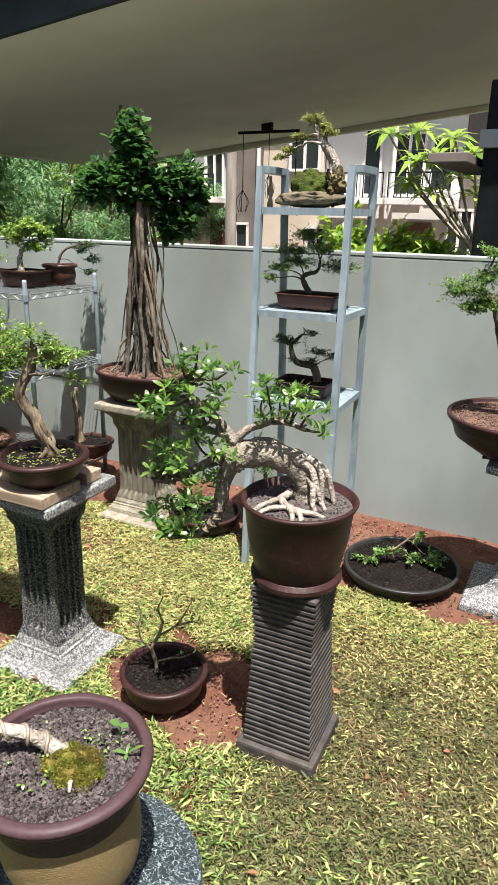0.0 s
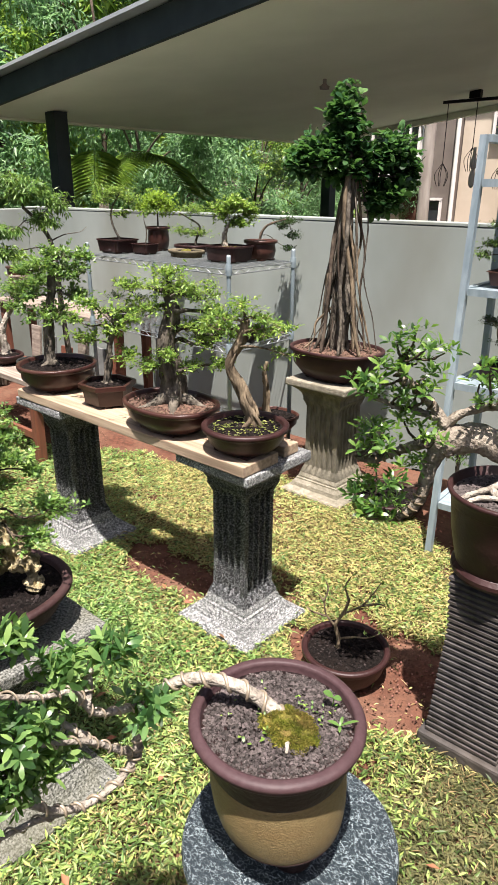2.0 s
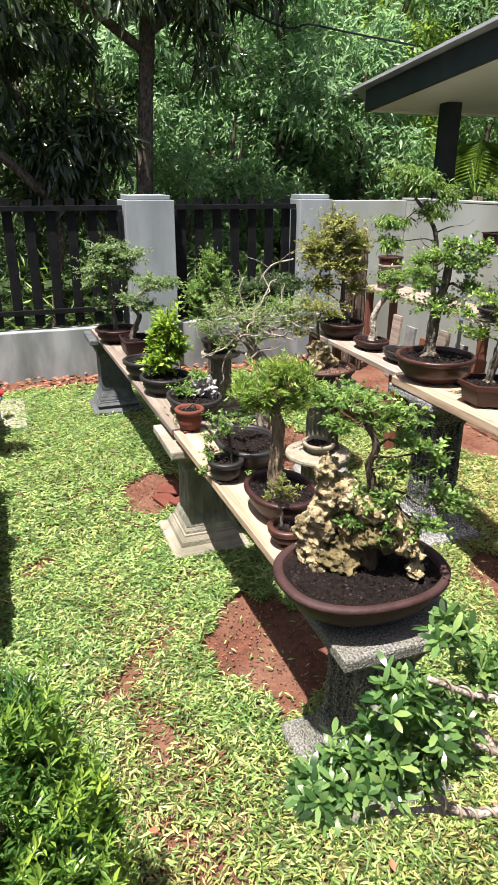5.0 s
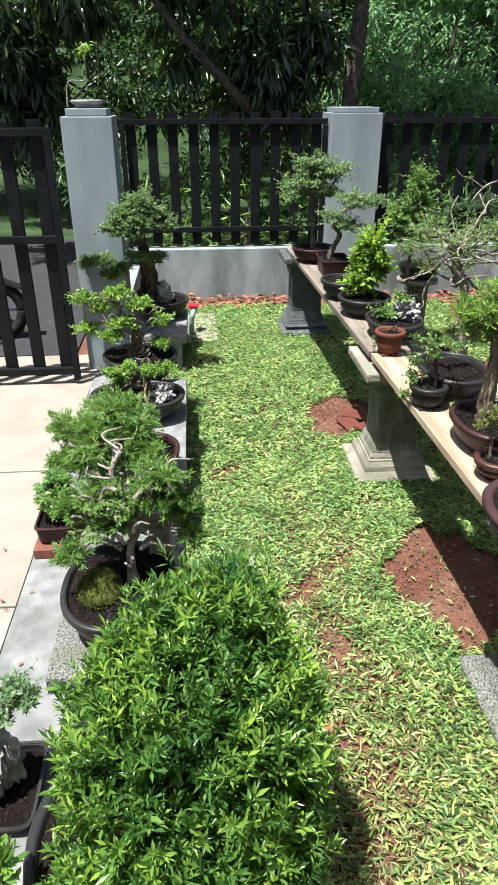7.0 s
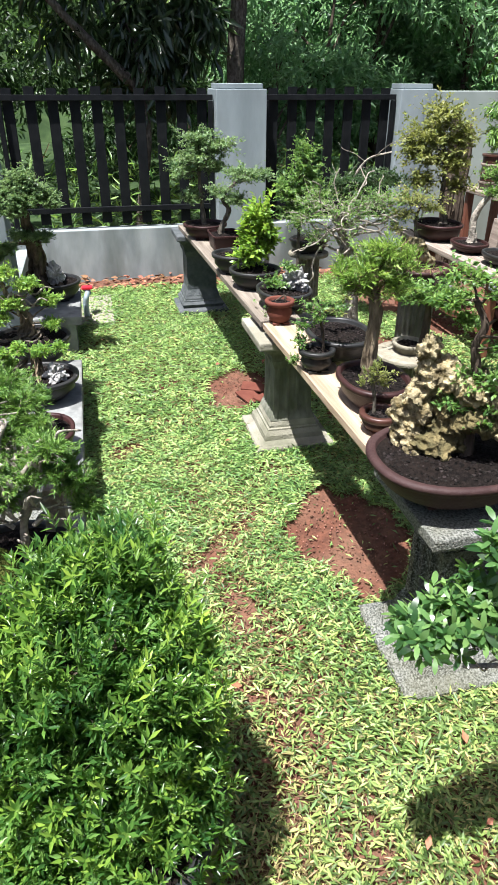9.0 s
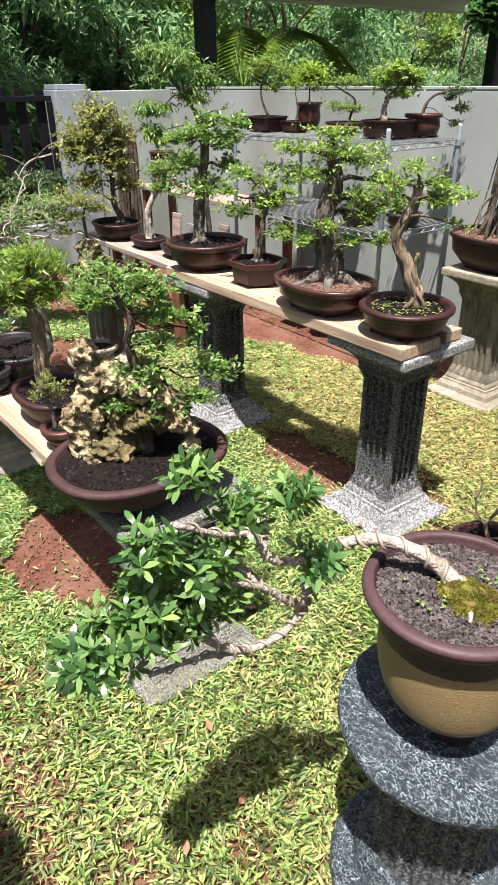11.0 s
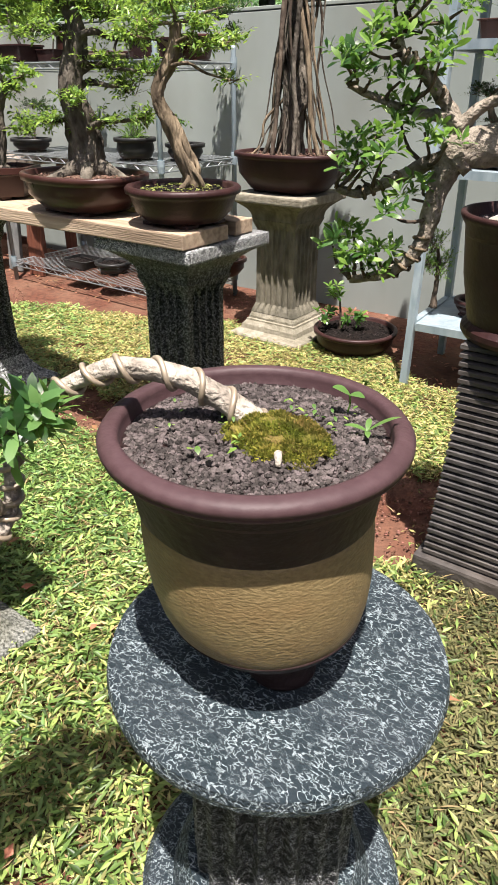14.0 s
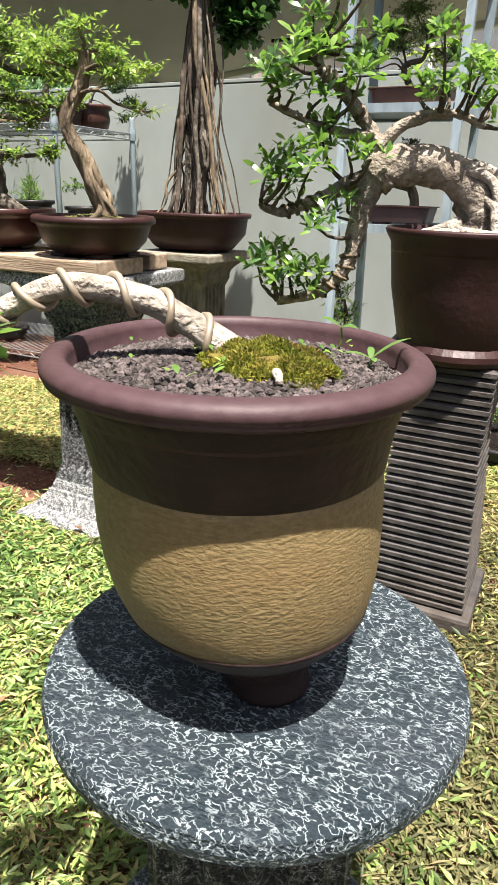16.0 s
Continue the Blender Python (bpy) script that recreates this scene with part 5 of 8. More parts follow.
    for i, (k, run, z) in enumerate(tufts):
        deep = 0.055 * math.sin(i * 2.4) - 0.02
        tip = Vector((-0.202 + 0.89 * run - 0.45 * deep, -0.058 + 0.45 * run + 0.89 * deep, z))
        s = min(lines[k], key=lambda p: (p - tip).length + 0.6 * max(0.0, p.z - tip.z))
        bend = s.lerp(tip, 0.55) + Vector((0.012 * math.sin(i * 1.9), 0.012 * math.cos(i * 2.3), -0.25 * (tip - s).length * 0.4))
        part("twig", tube([s, bend, tip], 0.0052, 0.0024, 7, 0.3, 5, 0.0, i), M_BARKDK, trunk, smooth=True)
        for j in range(4):
            a = i + j * 2.5
            o = tip + Vector((math.cos(a), math.sin(a), 0.15 * math.sin(a * 2))) * (0.0 if j == 0 else 0.026)
            ax = Vector((math.cos(a) * (0.0 if j == 0 else 0.55), math.sin(a) * (0.0 if j == 0 else 0.55), 0.85 - 0.1 * j)).normalized()
            side = ax.cross(Vector((0.31, 0.7, 0.2))).normalized()
            other = ax.cross(side)
            m = 10 if j == 0 else 7
            for q in range(m):
                b, up = q * 2.4 + a, 0.15 + 1.25 * q / m
                P.append(o + ax * up * 0.010)
                D.append(side * math.cos(b) + other * math.sin(b) + ax * up)
                N.append(ax * 1.2 - D[-1] * 0.25)
    P, D, N = (np.array([list(v) for v in w]) for w in (P, D, N))
    n = len(P)
    P = P + rng.normal(size=P.shape) * 0.004
    D = D + rng.normal(size=D.shape) * 0.18
    sc = rng.uniform(0.65, 1.2, n)
    ob = new("foliage", leaf_mesh("foliage", P, D, N, 0.035 * sc, 0.0120 * sc, L_FICUS, fold=0.25, blunt=True))
    ob.parent = t
    tagged(ob, kind="stuff")
    # pale roots, over the trunk's foot and across the gravel
    for k, pts in enumerate(([(-0.02, 0.02, 0.405), (0.03, 0.03, 0.385), (0.055, 0.035, 0.335), (0.060, 0.030, 0.280), (0.062, 0.02, 0.255)], [(-0.03, 0.0, 0.395), (0.025, 0.008, 0.372), (0.05, 0.005, 0.32), (0.07, 0.0, 0.272), (0.09, -0.01, 0.252)],
                             [(0.02, 0.035, 0.385), (0.065, 0.045, 0.355), (0.085, 0.045, 0.30), (0.098, 0.04, 0.252)], [(0.0, 0.03, 0.34), (0.04, 0.0, 0.32), (0.05, -0.02, 0.275), (0.065, -0.035, 0.252)],
                             [(-0.03, 0.0, 0.285), (-0.045, -0.045, 0.278), (-0.080, -0.085, 0.266), (-0.105, -0.110, 0.250)], [(-0.045, -0.045, 0.278), (-0.01, -0.075, 0.272), (0.03, -0.085, 0.268), (0.075, -0.075, 0.266), (0.105, -0.060, 0.252)],
                             [(-0.01, -0.078, 0.270), (-0.055, -0.105, 0.266), (-0.08, -0.125, 0.250)], [(0.0, -0.08, 0.270), (0.022, -0.108, 0.264), (0.030, -0.130, 0.250)], [(0.01, -0.08, 0.270), (0.045, -0.100, 0.263), (0.055, -0.125, 0.250)])):
        part("pale_root", tube(pts, 0.0125 if k < 6 else 0.009, 0.007, 9, 0.18, 6, 0.0, k), M_BARKPL, trunk, "smooth pale exposed root", True)


arching_ficus()

# tall steel rack
slab_tree = potted_bonsai("flat stone slab with a mossy rock-grown bonsai", (-1.225, 3.07, 1.786), None,
    trunk=[(0.115, 0.03, 0.05), (0.110, 0.02, 0.12), (0.090, 0.01, 0.20), (0.045, 0.0, 0.265), (0.020, 0.0, 0.30), (-0.005, 0.0, 0.345)], r=(0.036, 0.011), bark=M_BARKPL,
    pads=[(-0.015, 0.0, 0.375, 0.045, 0.04, 0.025), (0.060, 0.0, 0.315, 0.045, 0.04, 0.015), (-0.060, -0.01, 0.30, 0.05, 0.04, 0.014), (-0.120, -0.02, 0.245, 0.05, 0.04, 0.012), (-0.170, -0.02, 0.215, 0.035, 0.03, 0.012), (0.030, 0.02, 0.345, 0.04, 0.04, 0.015)],
    leaf=(0.012, 0.0065, 330), lm=L_OLIVE, style="spray",
    slab=(0.185, 0.12, 0.062))
part("moss", rock(-0.005, 0.0, 0.075, 0.095, 0.075, 0.085, 3.1, 4, 0.35, 1.7), M_MOSSGREEN, slab_tree, "tall green mound of moss", True)
part("rock", rock(0.095, 0.01, 0.085, 0.055, 0.06, 0.075, 5.4, 4, 0.7, 1.6), M_ROCKMOSS, slab_tree, "craggy rock under the trunk")
strands(slab_tree, [(0.105, 0.02, 0.09), (0.095, 0.01, 0.18), (0.050, 0.0, 0.26)], 0.026, 5, 0.011, M_BARKPL, label="pale ridge of twisted wood", turns=0.5, foot=0.4)
potted_bonsai("shallow red-brown tray with a spreading bonsai on a steel shelf", (-1.21, 3.07, 1.312), rect_pot(0.165, 0.10, 0.075, M_POTRED),
    trunk=[(-0.01, -0.00, 0.07), (-0.04, -0.02, 0.15), (0.02, 0.01, 0.18), (0.03, 0.02, 0.23)], r=(0.017, 0.006), bark=M_BARKDK,
    pads=[(-0.08, -0.04, 0.28, 0.13, 0.09, 0.04), (0.05, 0.02, 0.29, 0.13, 0.09, 0.04), (-0.14, -0.07, 0.20, 0.10, 0.07, 0.02), (0.12, 0.06, 0.21, 0.14, 0.10, 0.02), (-0.02, -0.01, 0.35, 0.12, 0.09, 0.02), (-0.06, -0.03, 0.23, 0.12, 0.09, 0.02), (-0.18, -0.09, 0.15, 0.06, 0.04, 0.02)],
    leaf=(0.012, 0.006, 149), lm=L_MID, style="spray")
potted_bonsai("shallow brown tray with a windswept tiered bonsai", (-1.21, 3.05, 0.882), rect_pot(0.145, 0.10, 0.075, M_POT),
    trunk=[(0.05, 0.03, 0.05), (0.03, 0.02, 0.14), (-0.05, -0.02, 0.17), (-0.07, -0.04, 0.25), (-0.03, -0.01, 0.30)], r=(0.026, 0.007), bark=M_BARKYL,
    pads=[(0.01, 0.01, 0.31, 0.06, 0.05, 0.02), (-0.08, -0.04, 0.27, 0.11, 0.08, 0.02), (0.05, 0.02, 0.22, 0.08, 0.06, 0.02), (-0.01, -0.00, 0.17, 0.13, 0.10, 0.02), (-0.11, -0.06, 0.29, 0.06, 0.04, 0.02), (0.11, 0.05, 0.20, 0.05, 0.04, 0.02)],
    leaf=(0.01, 0.004, 172), lm=L_DARK, style="needle")
potted_bonsai("juniper in a small pot on the rack's lowest shelf", (-1.22, 3.05, 0.282), round_pot(0.09, 0.07, 0.07, M_POT),
    trunk=[(-0.15, -0.11, 0.13), (-0.15, -0.11, 0.22), (-0.16, -0.12, 0.29)], r=(0.012, 0.006), bark=M_BARKDK,
    pads=[(-0.18, -0.13, 0.33, 0.08, 0.06, 0.08), (-0.15, -0.11, 0.23, 0.07, 0.06, 0.07), (-0.19, -0.14, 0.24, 0.05, 0.04, 0.06)],
    leaf=(0.014, 0.004, 126), lm=L_JUNIPER, style="needle")

# beside the wall
potted_bonsai("wide dark bowl with a fine-leaved bonsai on a dark pedestal", (-0.19, 3.1, 0.721), round_pot(0.31, 0.17, 0.19, M_POT),
    trunk=[(0.01, 0.01, 0.18), (-0.06, -0.03, 0.41), (-0.12, -0.06, 0.58), (-0.15, -0.08, 0.68), (-0.22, -0.11, 0.73)], r=(0.05, 0.02), bark=M_BARK,
    pads=[(-0.29, -0.14, 0.75, 0.12, 0.09, 0.05), (-0.21, -0.10, 0.69, 0.09, 0.07, 0.04), (-0.21, -0.10, 0.80, 0.10, 0.07, 0.04), (-0.18, -0.09, 0.90, 0.09, 0.07, 0.03), (-0.24, -0.12, 0.67, 0.09, 0.06, 0.03), (-0.09, -0.04, 0.84, 0.14, 0.10, 0.05)],
    leaf=(0.014, 0.007, 172), lm=L_MID, style="spray",
    soil=M_REDDIRT)
potted_bonsai("wide black plastic tray with a low creeping plant", (-0.63, 3.02, 0), round_pot(0.285, 0.25, 0.085, M_POTBLK),
    trunk=[(-0.10, -0.05, 0.12), (-0.03, -0.02, 0.17), (0.05, 0.02, 0.25)], r=(0.008, 0.004), bark=M_BARKYL,
    pads=[(0.07, 0.04, 0.23, 0.03, 0.02, 0.02), (-0.06, -0.03, 0.14, 0.08, 0.06, 0.02), (0.15, 0.07, 0.12, 0.08, 0.06, 0.02), (-0.16, -0.08, 0.10, 0.06, 0.04, 0.01), (0.06, 0.03, 0.12, 0.07, 0.05, 0.02)],
    leaf=(0.028, 0.014, 34), lm=L_MID, style="spray")
def sapling():
    t = potted_bonsai("round brown pot with a bare young sapling on the lawn", (-1.2, 1.72, 0), round_pot(0.158, 0.125, 0.125, M_POT, lip="roll"))
    trunk = part("trunk", tube([(-0.02, -0.02, 0.09), (-0.022, -0.02, 0.16), (-0.035, -0.025, 0.215), (-0.010, -0.012, 0.275), (0.004, -0.005, 0.33)], 0.0085, 0.0055, 9, 0.15, 6, 0.6), M_BARKYL, t, "thin pale brown stem", True)
    for k in range(6):
        a = k * 1.05
        part("surface_root", tube([(-0.02, -0.02, 0.112), (-0.02 + 0.025 * math.cos(a), -0.02 + 0.025 * math.sin(a), 0.112), (-0.02 + 0.055 * math.cos(a + 0.3), -0.02 + 0.055 * math.sin(a + 0.3), 0.100)], 0.0042, 0.0016, 6, 0.1, 4), M_BARKYL, trunk, smooth=True)
    tips = []
    for pts in ([(-0.035, -0.025, 0.21), (-0.065, -0.045, 0.255), (-0.078, -0.05, 0.315), (-0.105, -0.06, 0.345)], [(-0.024, -0.02, 0.155), (0.030, 0.005, 0.175), (0.070, 0.03, 0.178), (0.105, 0.05, 0.20)],
                [(-0.010, -0.012, 0.27), (0.045, 0.015, 0.315), (0.075, 0.03, 0.365), (0.10, 0.045, 0.42)], [(0.004, -0.005, 0.33), (-0.012, -0.01, 0.385), (0.004, 0.0, 0.43)], [(0.045, 0.015, 0.315), (0.10, 0.04, 0.335), (0.125, 0.05, 0.33)],
                [(-0.065, -0.045, 0.25), (-0.115, -0.07, 0.262), (-0.14, -0.08, 0.285)], [(-0.078, -0.05, 0.31), (-0.066, -0.04, 0.36), (-0.075, -0.045, 0.40)]):
        part("branch", tube(pts, 0.0050, 0.0020, 7, 0.2, 5), M_BARKYL, trunk, smooth=True)
        tips += [pts[-1], pts[-2]]
    P = np.repeat(np.array(tips), 4, 0) + rng.normal(size=(len(tips) * 4, 3)) * 0.006
    D = rng.normal(size=P.shape) + np.array([0, 0, 0.7])
    tagged(new("foliage", leaf_mesh("foliage", P, D, rng.normal(size=P.shape) * 0.4 + np.array([0, 0, 1.0]), 0.022 * rng.uniform(0.5, 1.2, len(P)), 0.009, L_MID)), kind="stuff").parent = t


sapling()
potted_bonsai("round dark pot with a small ficus below the tall rack", (-1.78, 3.02, 0), round_pot(0.20, 0.15, 0.12, M_POT),
    trunk=[(-0.06, -0.05, 0.09), (-0.06, -0.05, 0.18), (-0.07, -0.05, 0.26)], r=(0.008, 0.004), bark=M_BARKDK,
    pads=[(-0.08, -0.06, 0.29, 0.05, 0.04, 0.04), (-0.13, -0.09, 0.19, 0.04, 0.03, 0.03), (-0.01, -0.01, 0.18, 0.05, 0.04, 0.03)],
    leaf=(0.04, 0.017, 18), lm=L_FICUS, style="rosette")
potted_bonsai("small black pot at the foot of the dark pedestal", (0.06, 2.62, 0), round_pot(0.14, 0.10, 0.13, M_POTBLK))

# middle row: on the pale planks
potted_bonsai("wide oval pot with craggy cream rocks and small trees", (-1.63, 0.575, 0.622), oval_pot(0.190, 0.235, 0.115, M_POTMAT, lip="roll"),
    trunk=[(0.01, 0.02, 0.30), (0.00, 0.00, 0.41), (0.01, 0.01, 0.47), (-0.01, -0.01, 0.53)], r=(0.014, 0.007), bark=M_BARKDK,
    pads=[(0.11, 0.13, 0.28, 0.05, 0.045, 0.02), (0.05, 0.02, 0.23, 0.05, 0.045, 0.02), (0.03, 0.05, 0.56, 0.11, 0.08, 0.02), (-0.02, -0.03, 0.59, 0.09, 0.07, 0.02), (0.06, 0.10, 0.49, 0.08, 0.06, 0.02), (0.04, 0.06, 0.42, 0.07, 0.05, 0.02), (0.01, 0.03, 0.34, 0.09, 0.07, 0.03), (-0.01, -0.02, 0.26, 0.08, 0.06, 0.03), (0.11, 0.18, 0.34, 0.10, 0.07, 0.02), (0.06, 0.10, 0.25, 0.05, 0.04, 0.02), (-0.04, -0.07, 0.53, 0.06, 0.05, 0.02), (0.09, 0.15, 0.45, 0.04, 0.03, 0.02), (0.03, 0.04, 0.27, 0.07, 0.05, 0.02)],
    leaf=(0.018, 0.009, 105), lm=L_MID, style="spray",
    crag=TOWER)
potted_bonsai("tiny round pot with a small bushy seedling", (-1.97, 0.5, 0.632), round_pot(0.062, 0.045, 0.07, M_POTRED),
    trunk=[(-0.01, -0.02, 0.10), (-0.01, -0.03, 0.15), (-0.01, -0.03, 0.19)], r=(0.006, 0.004), bark=M_BARK,
    pads=[(-0.01, -0.02, 0.20, 0.06, 0.05, 0.04), (-0.02, -0.05, 0.17, 0.04, 0.03, 0.03), (0.00, 0.00, 0.17, 0.04, 0.03, 0.03)],
    leaf=(0.016, 0.005, 69), lm=L_OLIVE, style="needle")
potted_bonsai("oval brown pot with an upright fluted trunk and bushy crown", (-2.18, 0.56, 0.632), oval_pot(0.15, 0.115, 0.10, M_POT, lip="roll"),
    trunk=[(-0.01, -0.02, 0.10), (-0.01, -0.02, 0.19), (-0.01, -0.01, 0.29), (-0.01, -0.02, 0.37)], r=(0.026, 0.018), bark=M_BARKYL,
    pads=[(-0.02, -0.04, 0.47, 0.13, 0.11, 0.07), (-0.04, -0.12, 0.45, 0.07, 0.05, 0.04), (0.02, 0.06, 0.49, 0.08, 0.06, 0.05), (-0.00, -0.01, 0.53, 0.09, 0.07, 0.04), (-0.03, -0.07, 0.40, 0.08, 0.06, 0.04), (0.01, 0.03, 0.41, 0.07, 0.06, 0.04)],
    leaf=(0.026, 0.0042, 140), lm=L_LIGHT, style="needle")
potted_bonsai("small black pot with a cascading little bonsai", (-2.5, 0.46, 0.632), round_pot(0.066, 0.05, 0.09, M_POTBLK),
    trunk=[(0.01, 0.02, 0.11), (0.00, 0.01, 0.19), (-0.00, -0.00, 0.23)], r=(0.007, 0.004), bark=M_BARKDK,
    pads=[(-0.01, -0.02, 0.25, 0.08, 0.06, 0.02), (-0.02, -0.06, 0.12, 0.06, 0.04, 0.03), (0.02, 0.06, 0.25, 0.06, 0.05, 0.02), (-0.00, -0.01, 0.21, 0.07, 0.05, 0.02), (-0.02, -0.06, 0.18, 0.05, 0.04, 0.02), (-0.03, -0.08, 0.04, 0.04, 0.03, 0.03)],
    leaf=(0.014, 0.007, 80), lm=L_MID, style="spray")
potted_bonsai("dark oval pot of bare soil with few shoots", (-2.64, 0.6, 0.632), oval_pot(0.165, 0.125, 0.105, M_POTBLK, lip="roll"),
    pads=[(-0.01, -0.02, 0.19, 0.07, 0.05, 0.01), (0.01, 0.02, 0.24, 0.05, 0.04, 0.02)],
    leaf=(0.02, 0.01, 18), lm=L_OLIVE, style="spray")
potted_bonsai("terracotta flower pot with a leaning shoot", (-3.08, 0.47, 0.632), round_pot(0.064, 0.046, 0.11, M_TERRA),
    trunk=[(0.01, 0.02, 0.13), (-0.00, -0.01, 0.11), (-0.02, -0.06, 0.07)], r=(0.005, 0.003), bark=M_BARKDK,
    pads=[(-0.02, -0.06, 0.05, 0.05, 0.04, 0.02), (-0.01, -0.03, 0.08, 0.04, 0.03, 0.02)],
    leaf=(0.016, 0.007, 27), lm=L_MID, style="spray")
potted_bonsai("dark pot with a grey rock and creeping leaves", (-3.33, 0.56, 0.632), oval_pot(0.16, 0.13, 0.09, M_POTBLK),
    pads=[(-0.02, -0.05, 0.12, 0.11, 0.08, 0.03), (0.01, 0.02, 0.20, 0.07, 0.06, 0.02), (-0.00, -0.01, 0.04, 0.10, 0.08, 0.02)],
    leaf=(0.018, 0.01, 69), lm=L_MID, style="spray",
    rocks=[(0.0, 0.06, 0.12, 0.07, 0.06, 0.06)], rock_mat=M_ROCKGR)
potted_bonsai("dark pot with a bright leafy green plant", (-3.7, 0.5, 0.632), round_pot(0.135, 0.10, 0.10, M_POTBLK),
    trunk=[(-0.00, -0.01, 0.11), (0.00, 0.00, 0.24), (0.00, 0.01, 0.33)], r=(0.008, 0.005), bark=M_BARKDK,
    pads=[(0.00, 0.01, 0.35, 0.12, 0.10, 0.13), (-0.01, -0.02, 0.19, 0.11, 0.09, 0.07), (0.02, 0.06, 0.27, 0.08, 0.07, 0.09), (-0.02, -0.04, 0.28, 0.07, 0.05, 0.08)],
    leaf=(0.034, 0.019, 92), lm=L_BRIGHT, style="spray",
    flower=(0.02, 0.03, 0.33))
potted_bonsai("dark bowl of bare soil", (-4.04, 0.46, 0.632), round_pot(0.13, 0.09, 0.11, M_POTBLK))
potted_bonsai("oblong brown pot with a grey gnarled bonsai", (-4.66, 0.52, 0.632), rect_pot(0.14, 0.10, 0.10, M_POT),
    trunk=[(-0.01, -0.02, 0.13), (0.01, 0.03, 0.24), (-0.00, -0.01, 0.32), (0.02, 0.07, 0.41)], r=(0.022, 0.009), bark=M_BARK,
    pads=[(0.04, 0.12, 0.47, 0.22, 0.16, 0.07), (-0.01, -0.02, 0.36, 0.14, 0.11, 0.05), (0.08, 0.23, 0.47, 0.13, 0.10, 0.04), (0.03, 0.07, 0.32, 0.14, 0.11, 0.03)],
    leaf=(0.018, 0.01, 126), lm=L_BLUE, style="spray")
potted_bonsai("round dark pot with a broad-crowned bonsai near the fence", (-5.02, 0.45, 0.632), round_pot(0.15, 0.11, 0.10, M_POT),
    trunk=[(-0.00, -0.01, 0.13), (-0.01, -0.02, 0.26), (-0.01, -0.03, 0.38), (-0.01, -0.03, 0.50)], r=(0.018, 0.009), bark=M_BARK,
    pads=[(-0.02, -0.04, 0.54, 0.25, 0.19, 0.06), (-0.06, -0.15, 0.44, 0.15, 0.11, 0.05), (0.04, 0.12, 0.61, 0.20, 0.15, 0.05), (-0.01, -0.03, 0.65, 0.20, 0.15, 0.04), (-0.03, -0.09, 0.28, 0.14, 0.11, 0.04), (0.03, 0.07, 0.48, 0.15, 0.11, 0.05)],
    leaf=(0.02, 0.011, 138), lm=L_BLUE, style="spray")

# between the rows
potted_bonsai("round brown pot with cream rocks and a sparse yellow shrub", (-3.66, 1.45, 0.621), round_pot(0.172, 0.125, 0.085, M_POT),
    trunk=[(-0.01, -0.04, 0.18), (-0.02, -0.05, 0.34), (-0.01, -0.03, 0.43)], r=(0.012, 0.006), bark=M_BARK,
    pads=[(-0.02, -0.06, 0.45, 0.20, 0.15, 0.03), (-0.04, -0.12, 0.37, 0.10, 0.08, 0.03), (0.01, 0.03, 0.40, 0.09, 0.07, 0.03), (-0.05, -0.15, 0.29, 0.07, 0.06, 0.03)],
    leaf=(0.016, 0.009, 69), lm=L_OLIVE, style="spray",
    crag=KNOLL, soil=M_REDDIRT)
potted_bonsai("low pot with a spreading half-bare bonsai of pale branches", (-3.12, 1.16, 0.421), oval_pot(0.085, 0.075, 0.05, M_STONEBASE),
    trunk=[(0.02, 0.07, 0.18), (0.02, 0.07, 0.26), (0.03, 0.09, 0.33), (0.03, 0.07, 0.39)], r=(0.02, 0.006), bark=M_BARKDK,
    pads=[(0.03, 0.09, 0.30, 0.21, 0.16, 0.06), (-0.01, -0.02, 0.33, 0.17, 0.12, 0.05), (0.07, 0.19, 0.30, 0.15, 0.11, 0.05), (0.09, 0.26, 0.18, 0.13, 0.09, 0.05)],
    leaf=(0.02, 0.011, 126), lm=L_MID, style="spray")
half_bare = potted_bonsai("half-bare bonsai with contorted pale grey branches", (-3.95, 1.02, 0), round_pot(0.16, 0.12, 0.30, M_POT),
    trunk=[(0.06, 0.12, 0.61), (0.04, 0.09, 0.75), (0.02, 0.05, 0.84), (0.01, 0.01, 0.93), (-0.01, -0.03, 0.99)], r=(0.032, 0.012), bark=M_BARKPL,
    pads=[(-0.01, -0.01, 1.01, 0.29, 0.22, 0.02), (0.08, 0.17, 1.03, 0.29, 0.22, 0.03), (-0.08, -0.17, 0.93, 0.20, 0.15, 0.03), (0.13, 0.29, 0.96, 0.25, 0.18, 0.03), (0.03, 0.08, 0.93, 0.30, 0.22, 0.02), (-0.04, -0.08, 0.84, 0.20, 0.15, 0.03), (0.18, 0.38, 1.06, 0.20, 0.15, 0.02), (0.12, 0.26, 1.06, 0.22, 0.17, 0.02), (-0.06, -0.13, 1.03, 0.15, 0.11, 0.02)],
    leaf=(0.016, 0.008, 34), lm=L_MID, style="spray",
    twigs=4)
g = random.Random(11)
for k in range(26):
    a = k * 2.4
    p, d = Vector((0.03, 0.06, 0.72 + 0.010 * k)), Vector((0.42 * math.cos(a), math.sin(a), 0.18))
    path = [p.copy()]
    for i in range(7):
        d = (d + Vector((g.uniform(-0.7, 0.7), g.uniform(-0.7, 0.7), g.uniform(-0.55, 0.60)))).normalized()
        p = p + d * (0.062 - 0.003 * i)
        path.append(p.copy())
    part("bare_branch", tube(path, 0.010 - 0.0002 * k, 0.0030, 7, 0.2, 4, 0.0, k), M_BARKPL, half_bare, "contorted pale grey branch", True)
